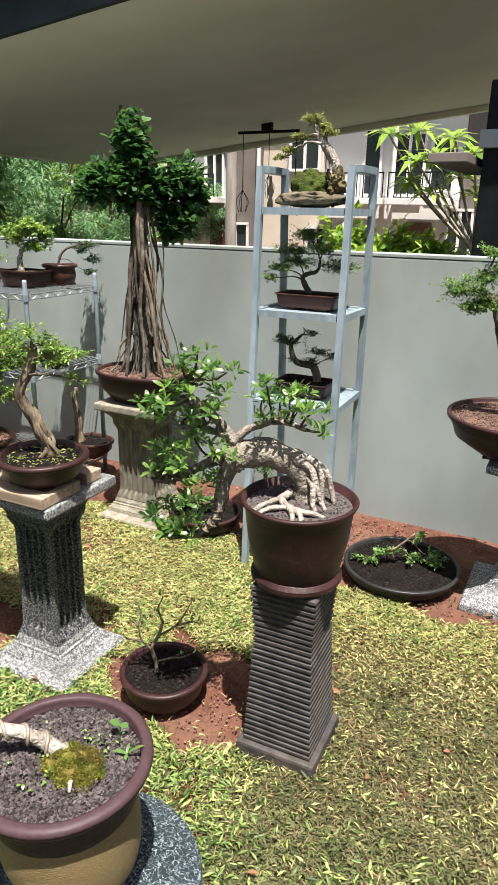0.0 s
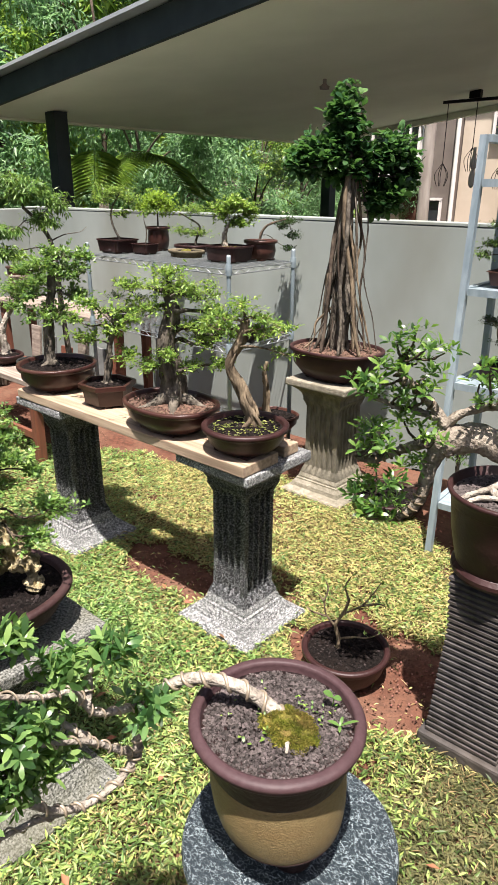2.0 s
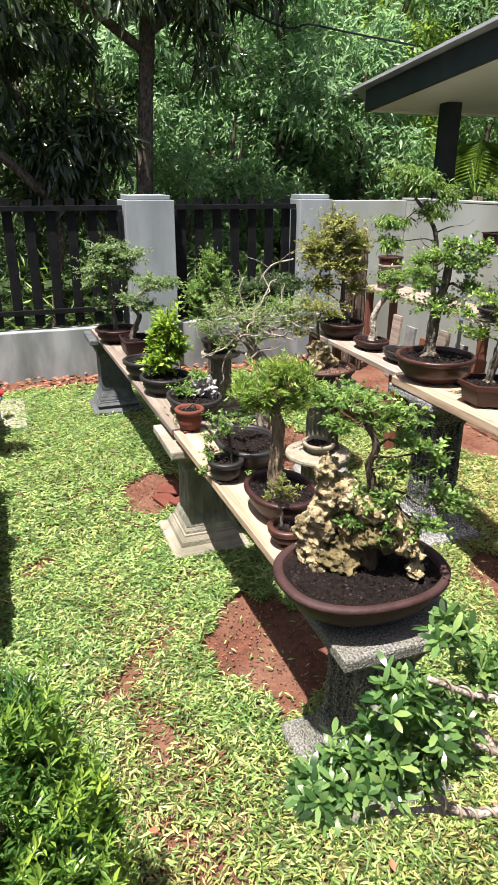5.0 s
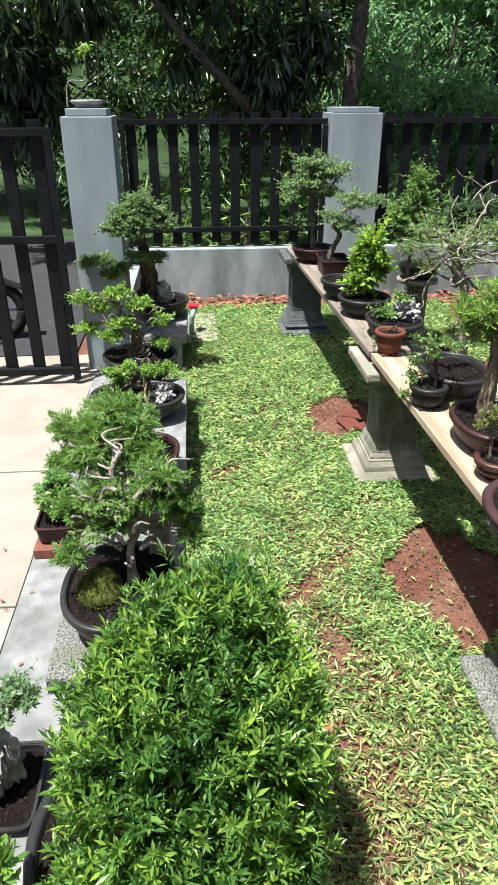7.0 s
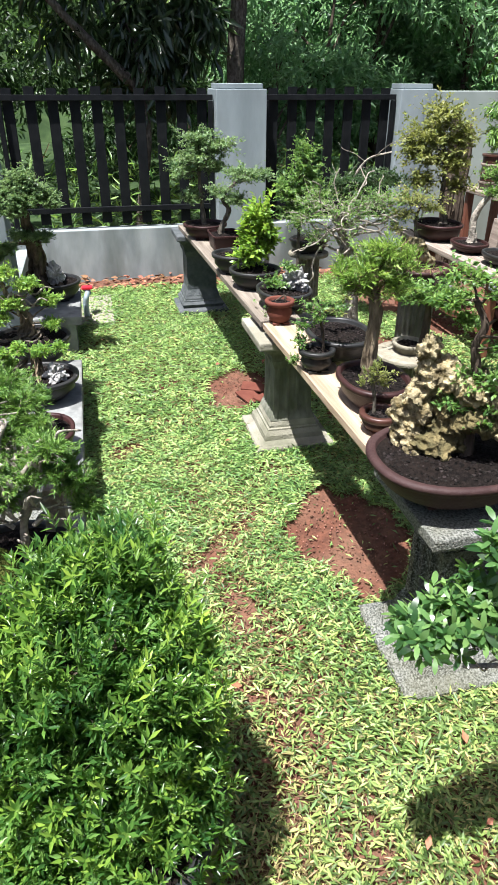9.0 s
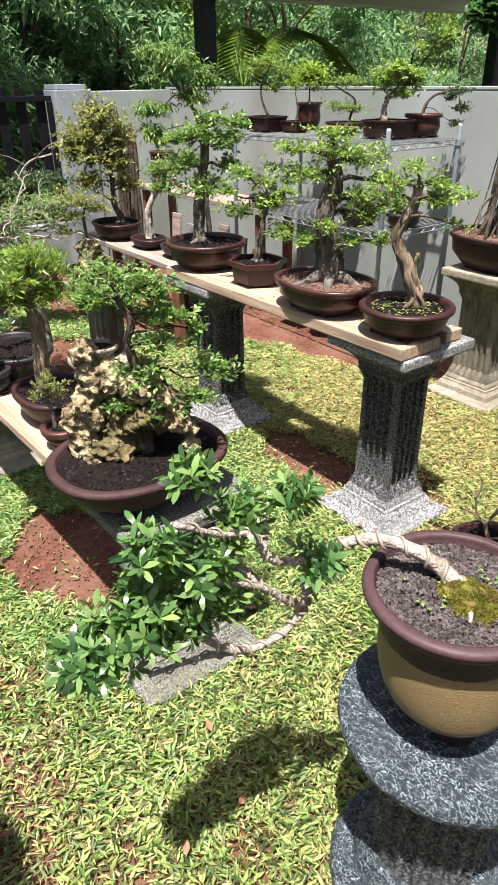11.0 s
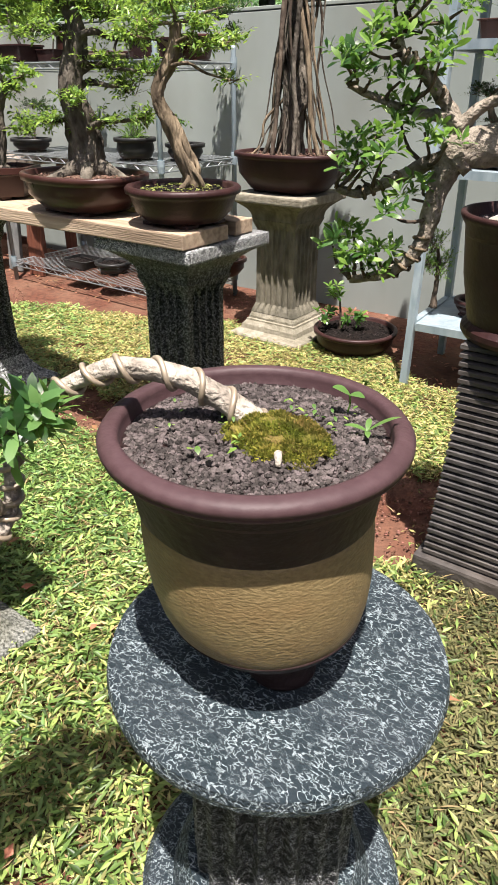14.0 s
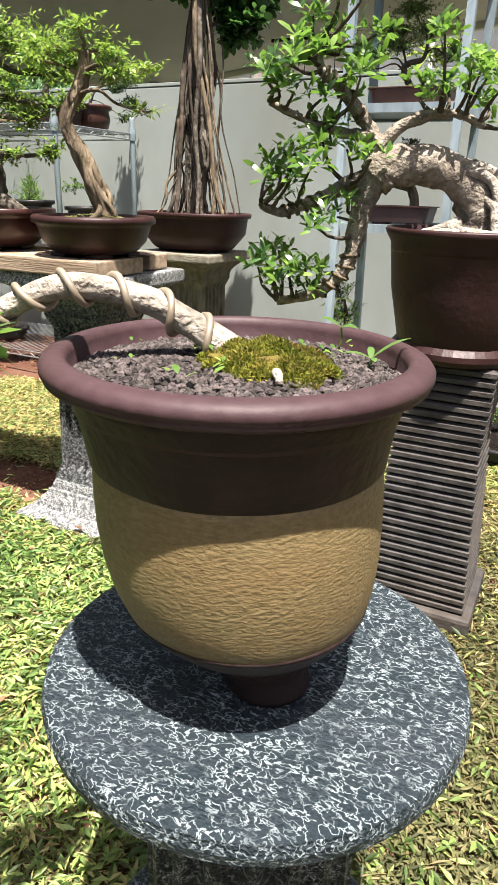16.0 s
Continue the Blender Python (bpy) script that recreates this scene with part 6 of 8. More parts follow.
potted_bonsai("low shrub with twisting pale branch tips in front of the fence", (-5, 1.22, 0.501), round_pot(0.14, 0.11, 0.10, M_POTBLK),
    trunk=[(0.09, 0.24, 0.19), (0.09, 0.25, 0.36), (0.10, 0.28, 0.52), (0.13, 0.36, 0.64), (0.18, 0.51, 0.69)], r=(0.014, 0.005), bark=M_BARKPL,
    pads=[(0.09, 0.24, 0.50, 0.28, 0.21, 0.06), (0.14, 0.40, 0.52, 0.22, 0.16, 0.06), (0.06, 0.16, 0.44, 0.16, 0.12, 0.05), (0.19, 0.51, 0.52, 0.16, 0.12, 0.06), (0.12, 0.32, 0.40, 0.25, 0.18, 0.06)],
    leaf=(0.02, 0.011, 138), lm=L_DARK, style="spray",
    twigs=6)
potted_bonsai("bushy light green shrub in a dark pot by the fence", (-4.75, 0.95, 0), round_pot(0.16, 0.13, 0.30, M_POTBLK),
    trunk=[(0.04, 0.10, 0.51), (0.04, 0.10, 0.75), (0.04, 0.11, 0.95)], r=(0.014, 0.007), bark=M_BARK,
    pads=[(0.04, 0.11, 1.07, 0.18, 0.14, 0.16), (0.01, 0.03, 0.99, 0.13, 0.10, 0.12), (0.07, 0.19, 0.97, 0.14, 0.11, 0.12), (0.04, 0.11, 1.22, 0.12, 0.09, 0.10), (0.03, 0.08, 0.85, 0.15, 0.12, 0.09)],
    leaf=(0.02, 0.01, 138), lm=L_MID, style="spray")

# low bench and the corner
potted_bonsai("dark oval pot with an olive bushy bonsai on a low bench", (-4.86, 2.17, 0.581), oval_pot(0.20, 0.16, 0.12, M_POT),
    trunk=[(0.01, 0.03, 0.16), (-0.00, -0.00, 0.25), (-0.00, -0.00, 0.42), (-0.01, -0.02, 0.59)], r=(0.030, 0.01), bark=M_BARK,
    pads=[(-0.06, -0.16, 0.42, 0.17, 0.14, 0.09), (0.03, 0.10, 0.40, 0.14, 0.12, 0.08), (-0.03, -0.09, 0.73, 0.33, 0.26, 0.20), (-0.08, -0.23, 0.67, 0.16, 0.13, 0.13), (0.03, 0.09, 0.71, 0.14, 0.11, 0.14), (-0.01, -0.04, 0.85, 0.23, 0.18, 0.11), (0.01, 0.04, 0.54, 0.18, 0.15, 0.10), (-0.04, -0.12, 0.56, 0.21, 0.17, 0.07)],
    leaf=(0.030, 0.016, 48), lm=L_OLIVE, style="spray",
    roots=5, twigs=5)
potted_bonsai("small dark oval pot with a leaning cream trunk", (-4.42, 2.19, 0.581), oval_pot(0.145, 0.11, 0.07, M_POT),
    trunk=[(0.00, 0.01, 0.11), (0.00, 0.01, 0.24), (0.02, 0.07, 0.36), (0.05, 0.14, 0.46)], r=(0.034, 0.012), bark=M_BARKPL,
    pads=[(0.05, 0.13, 0.51, 0.18, 0.13, 0.05), (0.10, 0.27, 0.56, 0.20, 0.15, 0.06), (0.04, 0.10, 0.40, 0.13, 0.10, 0.03)],
    leaf=(0.02, 0.012, 92), lm=L_MID, style="spray")
potted_bonsai("dark round pot of soil at the end of the bench", (-4.02, 2.2, 0.581), oval_pot(0.15, 0.11, 0.08, M_POTBLK))
potted_bonsai("tall thin tree with drooping narrow leaves near the wall", (-4.45, 2.62, 0), round_pot(0.17, 0.13, 0.22, M_POT),
    trunk=[(0.03, 0.09, 0.44), (0.02, 0.07, 0.95), (0.02, 0.05, 1.31), (-0.00, -0.01, 1.47), (-0.04, -0.12, 1.61)], r=(0.026, 0.01), bark=M_BARK,
    pads=[(-0.04, -0.11, 1.71, 0.23, 0.19, 0.07), (-0.09, -0.24, 1.47, 0.20, 0.16, 0.06), (-0.00, -0.00, 1.55, 0.15, 0.12, 0.09), (-0.07, -0.19, 1.80, 0.17, 0.13, 0.05), (-0.10, -0.27, 1.33, 0.13, 0.10, 0.06), (0.03, 0.08, 1.65, 0.14, 0.11, 0.08), (-0.02, -0.04, 1.76, 0.15, 0.12, 0.07)],
    leaf=(0.045, 0.012, 40), lm=L_MID, style="droop",
    twigs=4)

# chrome rack
potted_bonsai("square dark pot with a curved young tree on chrome shelving", (-4.22, 3.08, 1.287), rect_pot(0.130, 0.111, 0.098, M_POT),
    trunk=[(0.01, 0.01, 0.10), (-0.02, -0.02, 0.20), (-0.02, -0.02, 0.30), (0.03, 0.03, 0.42)], r=(0.012, 0.004), bark=M_BARK,
    pads=[(0.00, 0.00, 0.44, 0.18, 0.14, 0.05), (0.07, 0.08, 0.38, 0.15, 0.11, 0.05), (-0.06, -0.06, 0.38, 0.12, 0.09, 0.05), (0.03, 0.03, 0.28, 0.11, 0.08, 0.03)],
    leaf=(0.02, 0.009, 57), lm=L_LIGHT, style="spray")
potted_bonsai("small dark square pot with a slim seedling", (-3.99, 3.15, 1.287), rect_pot(0.085, 0.072, 0.072, M_POT),
    trunk=[(0.00, 0.00, 0.05), (0.01, 0.01, 0.15), (0.00, 0.00, 0.23)], r=(0.006, 0.003), bark=M_BARK,
    pads=[(0.00, 0.00, 0.29, 0.10, 0.07, 0.05)],
    leaf=(0.02, 0.01, 18), lm=L_LIGHT, style="spray")
potted_bonsai("tall brown pot with a light green shrub", (-4.13, 3.4, 1.287), round_pot(0.088, 0.072, 0.176, M_POTGL),
    trunk=[(0.00, 0.00, 0.22), (-0.00, -0.00, 0.30)], r=(0.008, 0.004), bark=M_BARK,
    pads=[(-0.01, -0.01, 0.37, 0.19, 0.15, 0.08), (-0.07, -0.07, 0.32, 0.12, 0.09, 0.06), (0.05, 0.05, 0.32, 0.11, 0.09, 0.06)],
    leaf=(0.024, 0.013, 80), lm=L_BRIGHT, style="spray")
potted_bonsai("shallow dark pot with a leaning bonsai on chrome shelving", (-3.76, 3.4, 1.287), oval_pot(0.137, 0.111, 0.065, M_POT),
    trunk=[(0.02, 0.02, 0.09), (0.04, 0.04, 0.19), (-0.02, -0.02, 0.25), (-0.06, -0.06, 0.28)], r=(0.01, 0.004), bark=M_BARK,
    pads=[(0.01, 0.01, 0.31, 0.16, 0.12, 0.02), (-0.04, -0.04, 0.17, 0.13, 0.10, 0.02), (0.04, 0.04, 0.15, 0.13, 0.10, 0.02)],
    leaf=(0.016, 0.008, 69), lm=L_LIGHT, style="spray")
potted_bonsai("shallow stone dish with a mound of bright moss", (-3.63, 3.22, 1.287), oval_pot(0.137, 0.098, 0.046, M_ROCKBR),
    moss=1.0)
potted_bonsai("dark square pot with a pale stump and leafy crown", (-3.17, 3.17, 1.287), rect_pot(0.137, 0.111, 0.104, M_POT),
    trunk=[(-0.02, -0.02, 0.10), (-0.02, -0.02, 0.17), (-0.00, -0.01, 0.22), (0.02, 0.03, 0.27)], r=(0.026, 0.008), bark=M_BARKPL,
    pads=[(0.03, 0.03, 0.37, 0.15, 0.12, 0.07), (0.09, 0.09, 0.32, 0.09, 0.07, 0.06), (-0.03, -0.03, 0.32, 0.10, 0.08, 0.06), (0.04, 0.04, 0.25, 0.12, 0.09, 0.03)],
    leaf=(0.022, 0.012, 103), lm=L_LIGHT, style="spray",
    soil=M_MOSS)
potted_bonsai("ridged brown pot with a cascading little tree", (-3.1, 3.4, 1.287), round_pot(0.107, 0.091, 0.130, M_POTRED),
    trunk=[(0.00, 0.00, 0.16), (0.03, 0.03, 0.22), (0.09, 0.09, 0.25), (0.12, 0.13, 0.26)], r=(0.011, 0.004), bark=M_BARKDK,
    pads=[(0.13, 0.13, 0.25, 0.10, 0.07, 0.02), (0.15, 0.15, 0.16, 0.08, 0.06, 0.03), (0.13, 0.13, 0.08, 0.07, 0.05, 0.02), (0.10, 0.10, 0.22, 0.08, 0.06, 0.03)],
    leaf=(0.018, 0.009, 69), lm=L_DARK, style="spray")
potted_bonsai("dark pot with a dark dwarf pine on the middle shelf", (-4.1, 2.99, 0.807), oval_pot(0.130, 0.104, 0.078, M_POTBLK),
    trunk=[(0.03, 0.03, -0.04), (0.02, 0.02, 0.11), (0.06, 0.06, 0.21)], r=(0.01, 0.004), bark=M_BARKDK,
    pads=[(0.04, 0.04, 0.27, 0.14, 0.11, 0.04), (-0.02, -0.02, 0.19, 0.08, 0.07, 0.03), (0.10, 0.10, 0.17, 0.08, 0.07, 0.03)],
    leaf=(0.014, 0.004, 126), lm=L_DARK, style="needle")
potted_bonsai("dark pot with an upright grassy plant on the middle shelf", (-3.19, 2.99, 0.807), round_pot(0.111, 0.085, 0.117, M_POTBLK),
    pads=[(0.00, 0.00, 0.14, 0.10, 0.08, 0.08)],
    leaf=(0.05, 0.006, 46), lm=L_MID, style="needle")
potted_bonsai("round dark pot with a small shrub on the middle shelf", (-2.95, 3.13, 0.807), round_pot(0.104, 0.078, 0.091, M_POTBLK),
    pads=[(-0.04, -0.04, 0.21, 0.07, 0.06, 0.05)],
    leaf=(0.02, 0.01, 34), lm=L_MID, style="spray")
potted_bonsai("red clay pot with a stunted seedling on the lowest shelf", (-2.94, 3.4, 0.127), oval_pot(0.169, 0.130, 0.117, M_POTRED),
    trunk=[(-0.05, -0.05, 0.29), (-0.06, -0.06, 0.41), (-0.05, -0.05, 0.49)], r=(0.03, 0.01), bark=M_BARKYL,
    pads=[(-0.06, -0.06, 0.45, 0.08, 0.06, 0.03)],
    leaf=(0.02, 0.01, 16), lm=L_MID, style="spray")
potted_bonsai("low dark bowl on the lowest wire shelf", (-3.5, 3.03, 0.127), round_pot(0.11, 0.08, 0.08, M_POTBLK))
potted_bonsai("low dark tray on the lowest wire shelf", (-3.78, 3.02, 0.127), rect_pot(0.12, 0.09, 0.06, M_POTBLK))

# row beside the drive
BOX = [(-0.050, 0.090, 0.67, 0.166, 0.162, 0.16), (-0.000, -0.057, 0.60, 0.138, 0.126, 0.16), (0.010, 0.158, 0.57, 0.129, 0.111, 0.16), (0.020, 0.038, 0.45, 0.202, 0.171, 0.17), (-0.150, 0.018, 0.76, 0.120, 0.099, 0.11), (-0.170, 0.135, 0.76, 0.110, 0.086, 0.12), (-0.110, -0.072, 0.68, 0.101, 0.090, 0.11), (-0.090, 0.202, 0.65, 0.083, 0.069, 0.12), (0.060, 0.180, 0.43, 0.101, 0.086, 0.12), (0.040, -0.094, 0.47, 0.120, 0.108, 0.13), (0.100, -0.022, 0.38, 0.175, 0.153, 0.11), (0.090, -0.102, 0.41, 0.092, 0.081, 0.09), (0.110, 0.135, 0.36, 0.129, 0.111, 0.11)]
box_shrub = potted_bonsai("large round tub overflowing with a clipped box shrub", (-1.08, -0.47, 0), round_pot(0.278, 0.22, 0.41, M_POTBLK, lip="roll"),
    trunk=[(0.00, 0.02, 0.45), (0.00, 0.03, 0.57), (0.00, 0.03, 0.72)], r=(0.03, 0.015), bark=M_BARKDK,
    pads=BOX,
    leaf=(0.028, 0.0072, 520), lm=L_BOX, style="needle")
foliage(box_shrub, BOX, 0.026, 0.0068, 340, L_BOXTIP, "tuft", "shoot", True, "upright tufts of yellow-green young leaves")
jun = potted_bonsai("dark oval pot with a sprawling juniper and bleached branches", (-1.86, -0.65, 0.262), oval_pot(0.20, 0.165, 0.13, M_POTBLK, lip="roll"),
    trunk=[(0.00, 0.04, 0.24), (0.01, 0.07, 0.33), (0.01, 0.09, 0.41), (0.00, 0.04, 0.45), (0.00, 0.01, 0.50), (0.00, 0.04, 0.57)], r=(0.013, 0.006), bark=M_BARKPL,
    pads=[(0.02, 0.20, 0.40, 0.045, 0.05, 0.05), (0.04, 0.22, 0.32, 0.035, 0.04, 0.04), (0.05, -0.12, 0.28, 0.05, 0.05, 0.03), (-0.16, -0.13, 0.57, 0.06, 0.05, 0.04), (-0.20, 0.01, 0.60, 0.10, 0.08, 0.05), (-0.15, -0.04, 0.57, 0.10, 0.08, 0.04), (-0.15, 0.06, 0.57, 0.09, 0.07, 0.04), (-0.11, -0.08, 0.49, 0.10, 0.08, 0.03), (-0.11, -0.14, 0.49, 0.06, 0.05, 0.02), (-0.08, 0.02, 0.49, 0.10, 0.08, 0.03), (0.01, 0.14, 0.50, 0.08, 0.07, 0.04), (0.01, 0.16, 0.43, 0.07, 0.06, 0.05), (-0.01, -0.12, 0.40, 0.05, 0.04, 0.04), (-0.00, -0.01, 0.36, 0.10, 0.08, 0.03), (0.00, 0.06, 0.43, 0.10, 0.08, 0.03), (-0.00, -0.02, 0.45, 0.10, 0.08, 0.03), (-0.10, -0.05, 0.54, 0.09, 0.07, 0.03), (-0.09, 0.10, 0.52, 0.06, 0.05, 0.03)],
    leaf=(0.018, 0.0032, 640), lm=L_JUNIPER, style="spike")
part("moss", rock(0.035, -0.055, 0.125, 0.075, 0.060, 0.050, 2.2, 3, 0.3, 1.6), M_MOSSGREEN, jun, "round cushion of green moss", True)
q = unit(rng.normal(size=(2600, 3)))
q[:, 2] = np.abs(q[:, 2])
tagged(new("moss_tuft", leaf_mesh("moss_tuft", np.array([0.035, -0.055, 0.125]) + q * np.array([0.077, 0.062, 0.052]), q + rng.normal(size=q.shape) * 0.5, rng.normal(size=q.shape), 0.009, 0.0022, M_MOSSGREEN, simple=True)), kind="stuff").parent = jun
for k in range(20):
    a = k * 2.4
    o = Vector((0.03 + 0.03 * math.cos(a), 0.05 + 0.03 * math.sin(a), 0.24 + 0.013 * k))
    d = Vector((-0.35 + 0.5 * math.cos(a), math.sin(a), 0.25 * math.sin(a * 1.7)))
    part("deadwood", tube([o, o + d * 0.045 + Vector((0, 0, 0.024)), o + d * 0.075 - Vector((0.014, 0.0, 0.016)), o + d * 0.110 + Vector((0.016, -0.016, 0.026)), o + d * 0.150], 0.0070, 0.0026, 8, 0.25, 5, 0.0, k), M_BARKPL, jun, "bleached twisted dead branch", True)
part("stump", loft([[(-0.17 + x * q, 0.115 + y * q, z) for x, y in ((-0.022, -0.030), (0.020, -0.034), (0.026, 0.030), (-0.018, 0.034))] for q, z in ((1.15, 0.10), (1.0, 0.16), (0.92, 0.24), (0.85, 0.262), (0.5, 0.268))]), M_OLDWOOD, jun, "upright sawn stump of weathered wood")
potted_bonsai("oblong red-brown pot with a small leafy shrub", (-2.62, -1.00, 0.0585), rect_pot(0.11, 0.078, 0.085, M_POT),
    trunk=[(0.00, 0.00, 0.09), (0.00, 0.005, 0.13), (-0.01, 0.01, 0.17)], r=(0.012, 0.006), bark=M_BARKDK,
    pads=[(0.00, 0.01, 0.17, 0.075, 0.060, 0.055), (-0.03, -0.03, 0.15, 0.05, 0.04, 0.04), (0.02, 0.04, 0.20, 0.05, 0.045, 0.05), (-0.02, 0.02, 0.24, 0.045, 0.04, 0.03), (0.03, -0.02, 0.19, 0.05, 0.04, 0.04)],
    leaf=(0.026, 0.011, 150), lm=L_MID, style="rosette")
potted_bonsai("round dark pot with tangled grey roots and spiky foliage", (-2.72, -0.63, 0.262), oval_pot(0.15, 0.14, 0.12, M_POT),
    trunk=[(0.01, 0.06, 0.12), (0.00, 0.02, 0.20), (0.00, -0.04, 0.28)], r=(0.022, 0.01), bark=M_BARK,
    pads=[(0.0, -0.17, 0.30, 0.07, 0.06, 0.03), (0.0, -0.07, 0.335, 0.075, 0.06, 0.035), (0.0, 0.02, 0.27, 0.06, 0.05, 0.03), (0.05, -0.10, 0.25, 0.07, 0.07, 0.03)],
    leaf=(0.021, 0.0036, 460), lm=L_JUNIPER, style="spike")
root_tree = potted_bonsai("round dark pot with a gnarled root-over-rock bonsai", (-3.3, -0.70, 0.262), oval_pot(0.17, 0.225, 0.12, M_POTBLK),
    trunk=[(0.02, 0.05, 0.14), (0.01, 0.05, 0.20), (0.00, 0.02, 0.25)], r=(0.022, 0.010), bark=M_BARKYL,
    pads=[(0.0, -0.11, 0.235, 0.06, 0.055, 0.02), (0.0, -0.02, 0.26, 0.06, 0.05, 0.02), (0.02, 0.07, 0.255, 0.07, 0.055, 0.02), (0.0, 0.16, 0.255, 0.045, 0.04, 0.015), (-0.05, -0.08, 0.17, 0.05, 0.05, 0.02)],
    leaf=(0.021, 0.0085, 210), lm=L_FERN, style="spray",
    rocks=[(0.03, 0.125, 0.125, 0.055, 0.05, 0.05)], rock_mat=M_ROCKGR)
strands(root_tree, [(0.03, 0.045, 0.085), (0.02, 0.05, 0.15), (0.0, 0.04, 0.22)], 0.034, 11, 0.0075, M_BARKYL, "exposed_root", "long tan exposed root", 0.4, 0.8)
strands(root_tree, [(0.0, -0.06, 0.09), (0.0, -0.05, 0.14), (0.0, 0.0, 0.21)], 0.030, 7, 0.0085, M_BARK, "exposed_root", "twisting grey exposed root", 0.9, 1.2)
braided = potted_bonsai("round dark pot with braided trunks and bright layered foliage", (-3.85, -0.72, 0.262), round_pot(0.205, 0.16, 0.13, M_POTBLK),
    trunk=[(0.0, -0.02, 0.10), (0.0, -0.01, 0.17), (0.0, -0.02, 0.25), (0.0, -0.08, 0.33), (0.0, -0.10, 0.42)], r=(0.030, 0.010), bark=M_BARKYL,
    pads=[(0.0, -0.29, 0.455, 0.065, 0.06, 0.022), (0.0, -0.10, 0.475, 0.09, 0.08, 0.03), (0.0, 0.02, 0.415, 0.09, 0.07, 0.03), (0.0, -0.20, 0.40, 0.08, 0.065, 0.02), (0.0, -0.27, 0.295, 0.085, 0.07, 0.02), (0.06, -0.07, 0.335, 0.08, 0.07, 0.02), (0.0, 0.12, 0.33, 0.075, 0.06, 0.03), (0.05, 0.12, 0.21, 0.06, 0.05, 0.02), (0.08, -0.14, 0.27, 0.07, 0.06, 0.02)],
    leaf=(0.021, 0.0080, 420), lm=L_FERN, style="spray", twigs=8)
strands(braided, [(0.0, -0.02, 0.10), (0.0, -0.015, 0.17), (0.0, -0.02, 0.25), (0.0, -0.08, 0.33)], 0.036, 9, 0.0115, M_BARKYL, "trunk_strand", "braided strand of tan wood", 0.9, 1.1)
strands(braided, [(0.0, -0.04, 0.11), (0.02, -0.02, 0.13), (0.0, 0.0, 0.16)], 0.095, 9, 0.0085, M_BARK, "surface_root", "looping grey surface root", 0.5, 0.2)
for k in range(7):
    a = k * 2.4
    o = Vector((0.02, -0.04, 0.27 + 0.015 * k))
    d = Vector((0.35 * math.cos(a), math.sin(a), 0.1))
    part("bare_branch", tube([o, o + d * 0.05 + Vector((0, 0, 0.02)), o + d * 0.10 - Vector((0, 0, 0.012)), o + d * 0.155 + Vector((0.01, 0, 0.02)), o + d * 0.20], 0.0085, 0.003, 8, 0.22, 5, 0.0, k), M_BARKPL, braided, "pale contorted branch", True)
cypress = potted_bonsai("dark pot with a craggy leaning stump and clipped cypress crown", (-5, -0.64, 0.262), round_pot(0.185, 0.14, 0.13, M_POTBLK),
    trunk=[(0.02, -0.06, 0.11), (0.06, -0.07, 0.22), (0.16, -0.07, 0.36), (0.34, -0.08, 0.52), (0.48, -0.08, 0.68)], r=(0.062, 0.022), bark=M_BARKDK,
    pads=[(0.50, -0.07, 0.855, 0.11, 0.11, 0.068), (0.49, 0.0, 0.79, 0.11, 0.10, 0.062), (0.49, -0.17, 0.79, 0.11, 0.10, 0.062), (0.56, -0.08, 0.755, 0.11, 0.13, 0.055), (0.50, -0.25, 0.71, 0.08, 0.07, 0.045), (0.50, 0.09, 0.73, 0.08, 0.065, 0.045), (0.55, -0.15, 0.69, 0.10, 0.09, 0.04)],
    leaf=(0.018, 0.0085, 420), lm=L_BLUE, style="spray",
    rocks=[(0.05, 0.02, 0.17, 0.06, 0.06, 0.08)], rock_mat=M_ROCKGR)
foliage(cypress, [(0.40, -0.43, 0.485, 0.065, 0.065, 0.03), (0.42, -0.33, 0.50, 0.075, 0.065, 0.03), (0.42, -0.23, 0.45, 0.08, 0.075, 0.03), (0.42, 0.0, 0.51, 0.08, 0.075, 0.03), (0.40, -0.30, 0.40, 0.065, 0.065, 0.03), (0.42, -0.12, 0.52, 0.08, 0.075, 0.03)], 0.028, 0.0050, 330, L_BLUE, "spike", "lower_foliage", True, "thin grey-green lower sprays", M_BARKDK)
for k, y in enumerate((-0.42, -0.30, -0.20, 0.02)):
    part("branch", tube([(0.26, -0.075, 0.43 + 0.02 * k), (0.33, -0.075 + 0.4 * (y + 0.075), 0.46), (0.40, y, 0.47)], 0.012, 0.004, 8, 0.25, 5, 0.0, k), M_BARKDK, cypress, smooth=True)
strands(cypress, [(0.02, -0.05, 0.10), (0.07, -0.07, 0.22), (0.16, -0.07, 0.36), (0.33, -0.08, 0.51)], 0.060, 9, 0.022, M_BARKDK, "stump_ridge", "dark craggy ridge of the stump", 0.35, 0.7)
potted_bonsai("shallow black tray with a pale craggy rock planting", (-1.46, -0.95, 0.015), rect_pot(0.13, 0.10, 0.04, M_POTBLK),
    pads=[(0.00, 0.08, 0.39, 0.07, 0.05, 0.02), (0.00, 0.04, 0.32, 0.06, 0.05, 0.02), (0.01, 0.11, 0.37, 0.05, 0.04, 0.02)],
    leaf=(0.016, 0.008, 138), lm=L_BLUE, style="spray",
    rocks=[(0.0, 0.0, 0.16, 0.05, 0.05, 0.14), (0.03, -0.04, 0.10, 0.05, 0.05, 0.08)], rock_mat=M_ROCKGR)
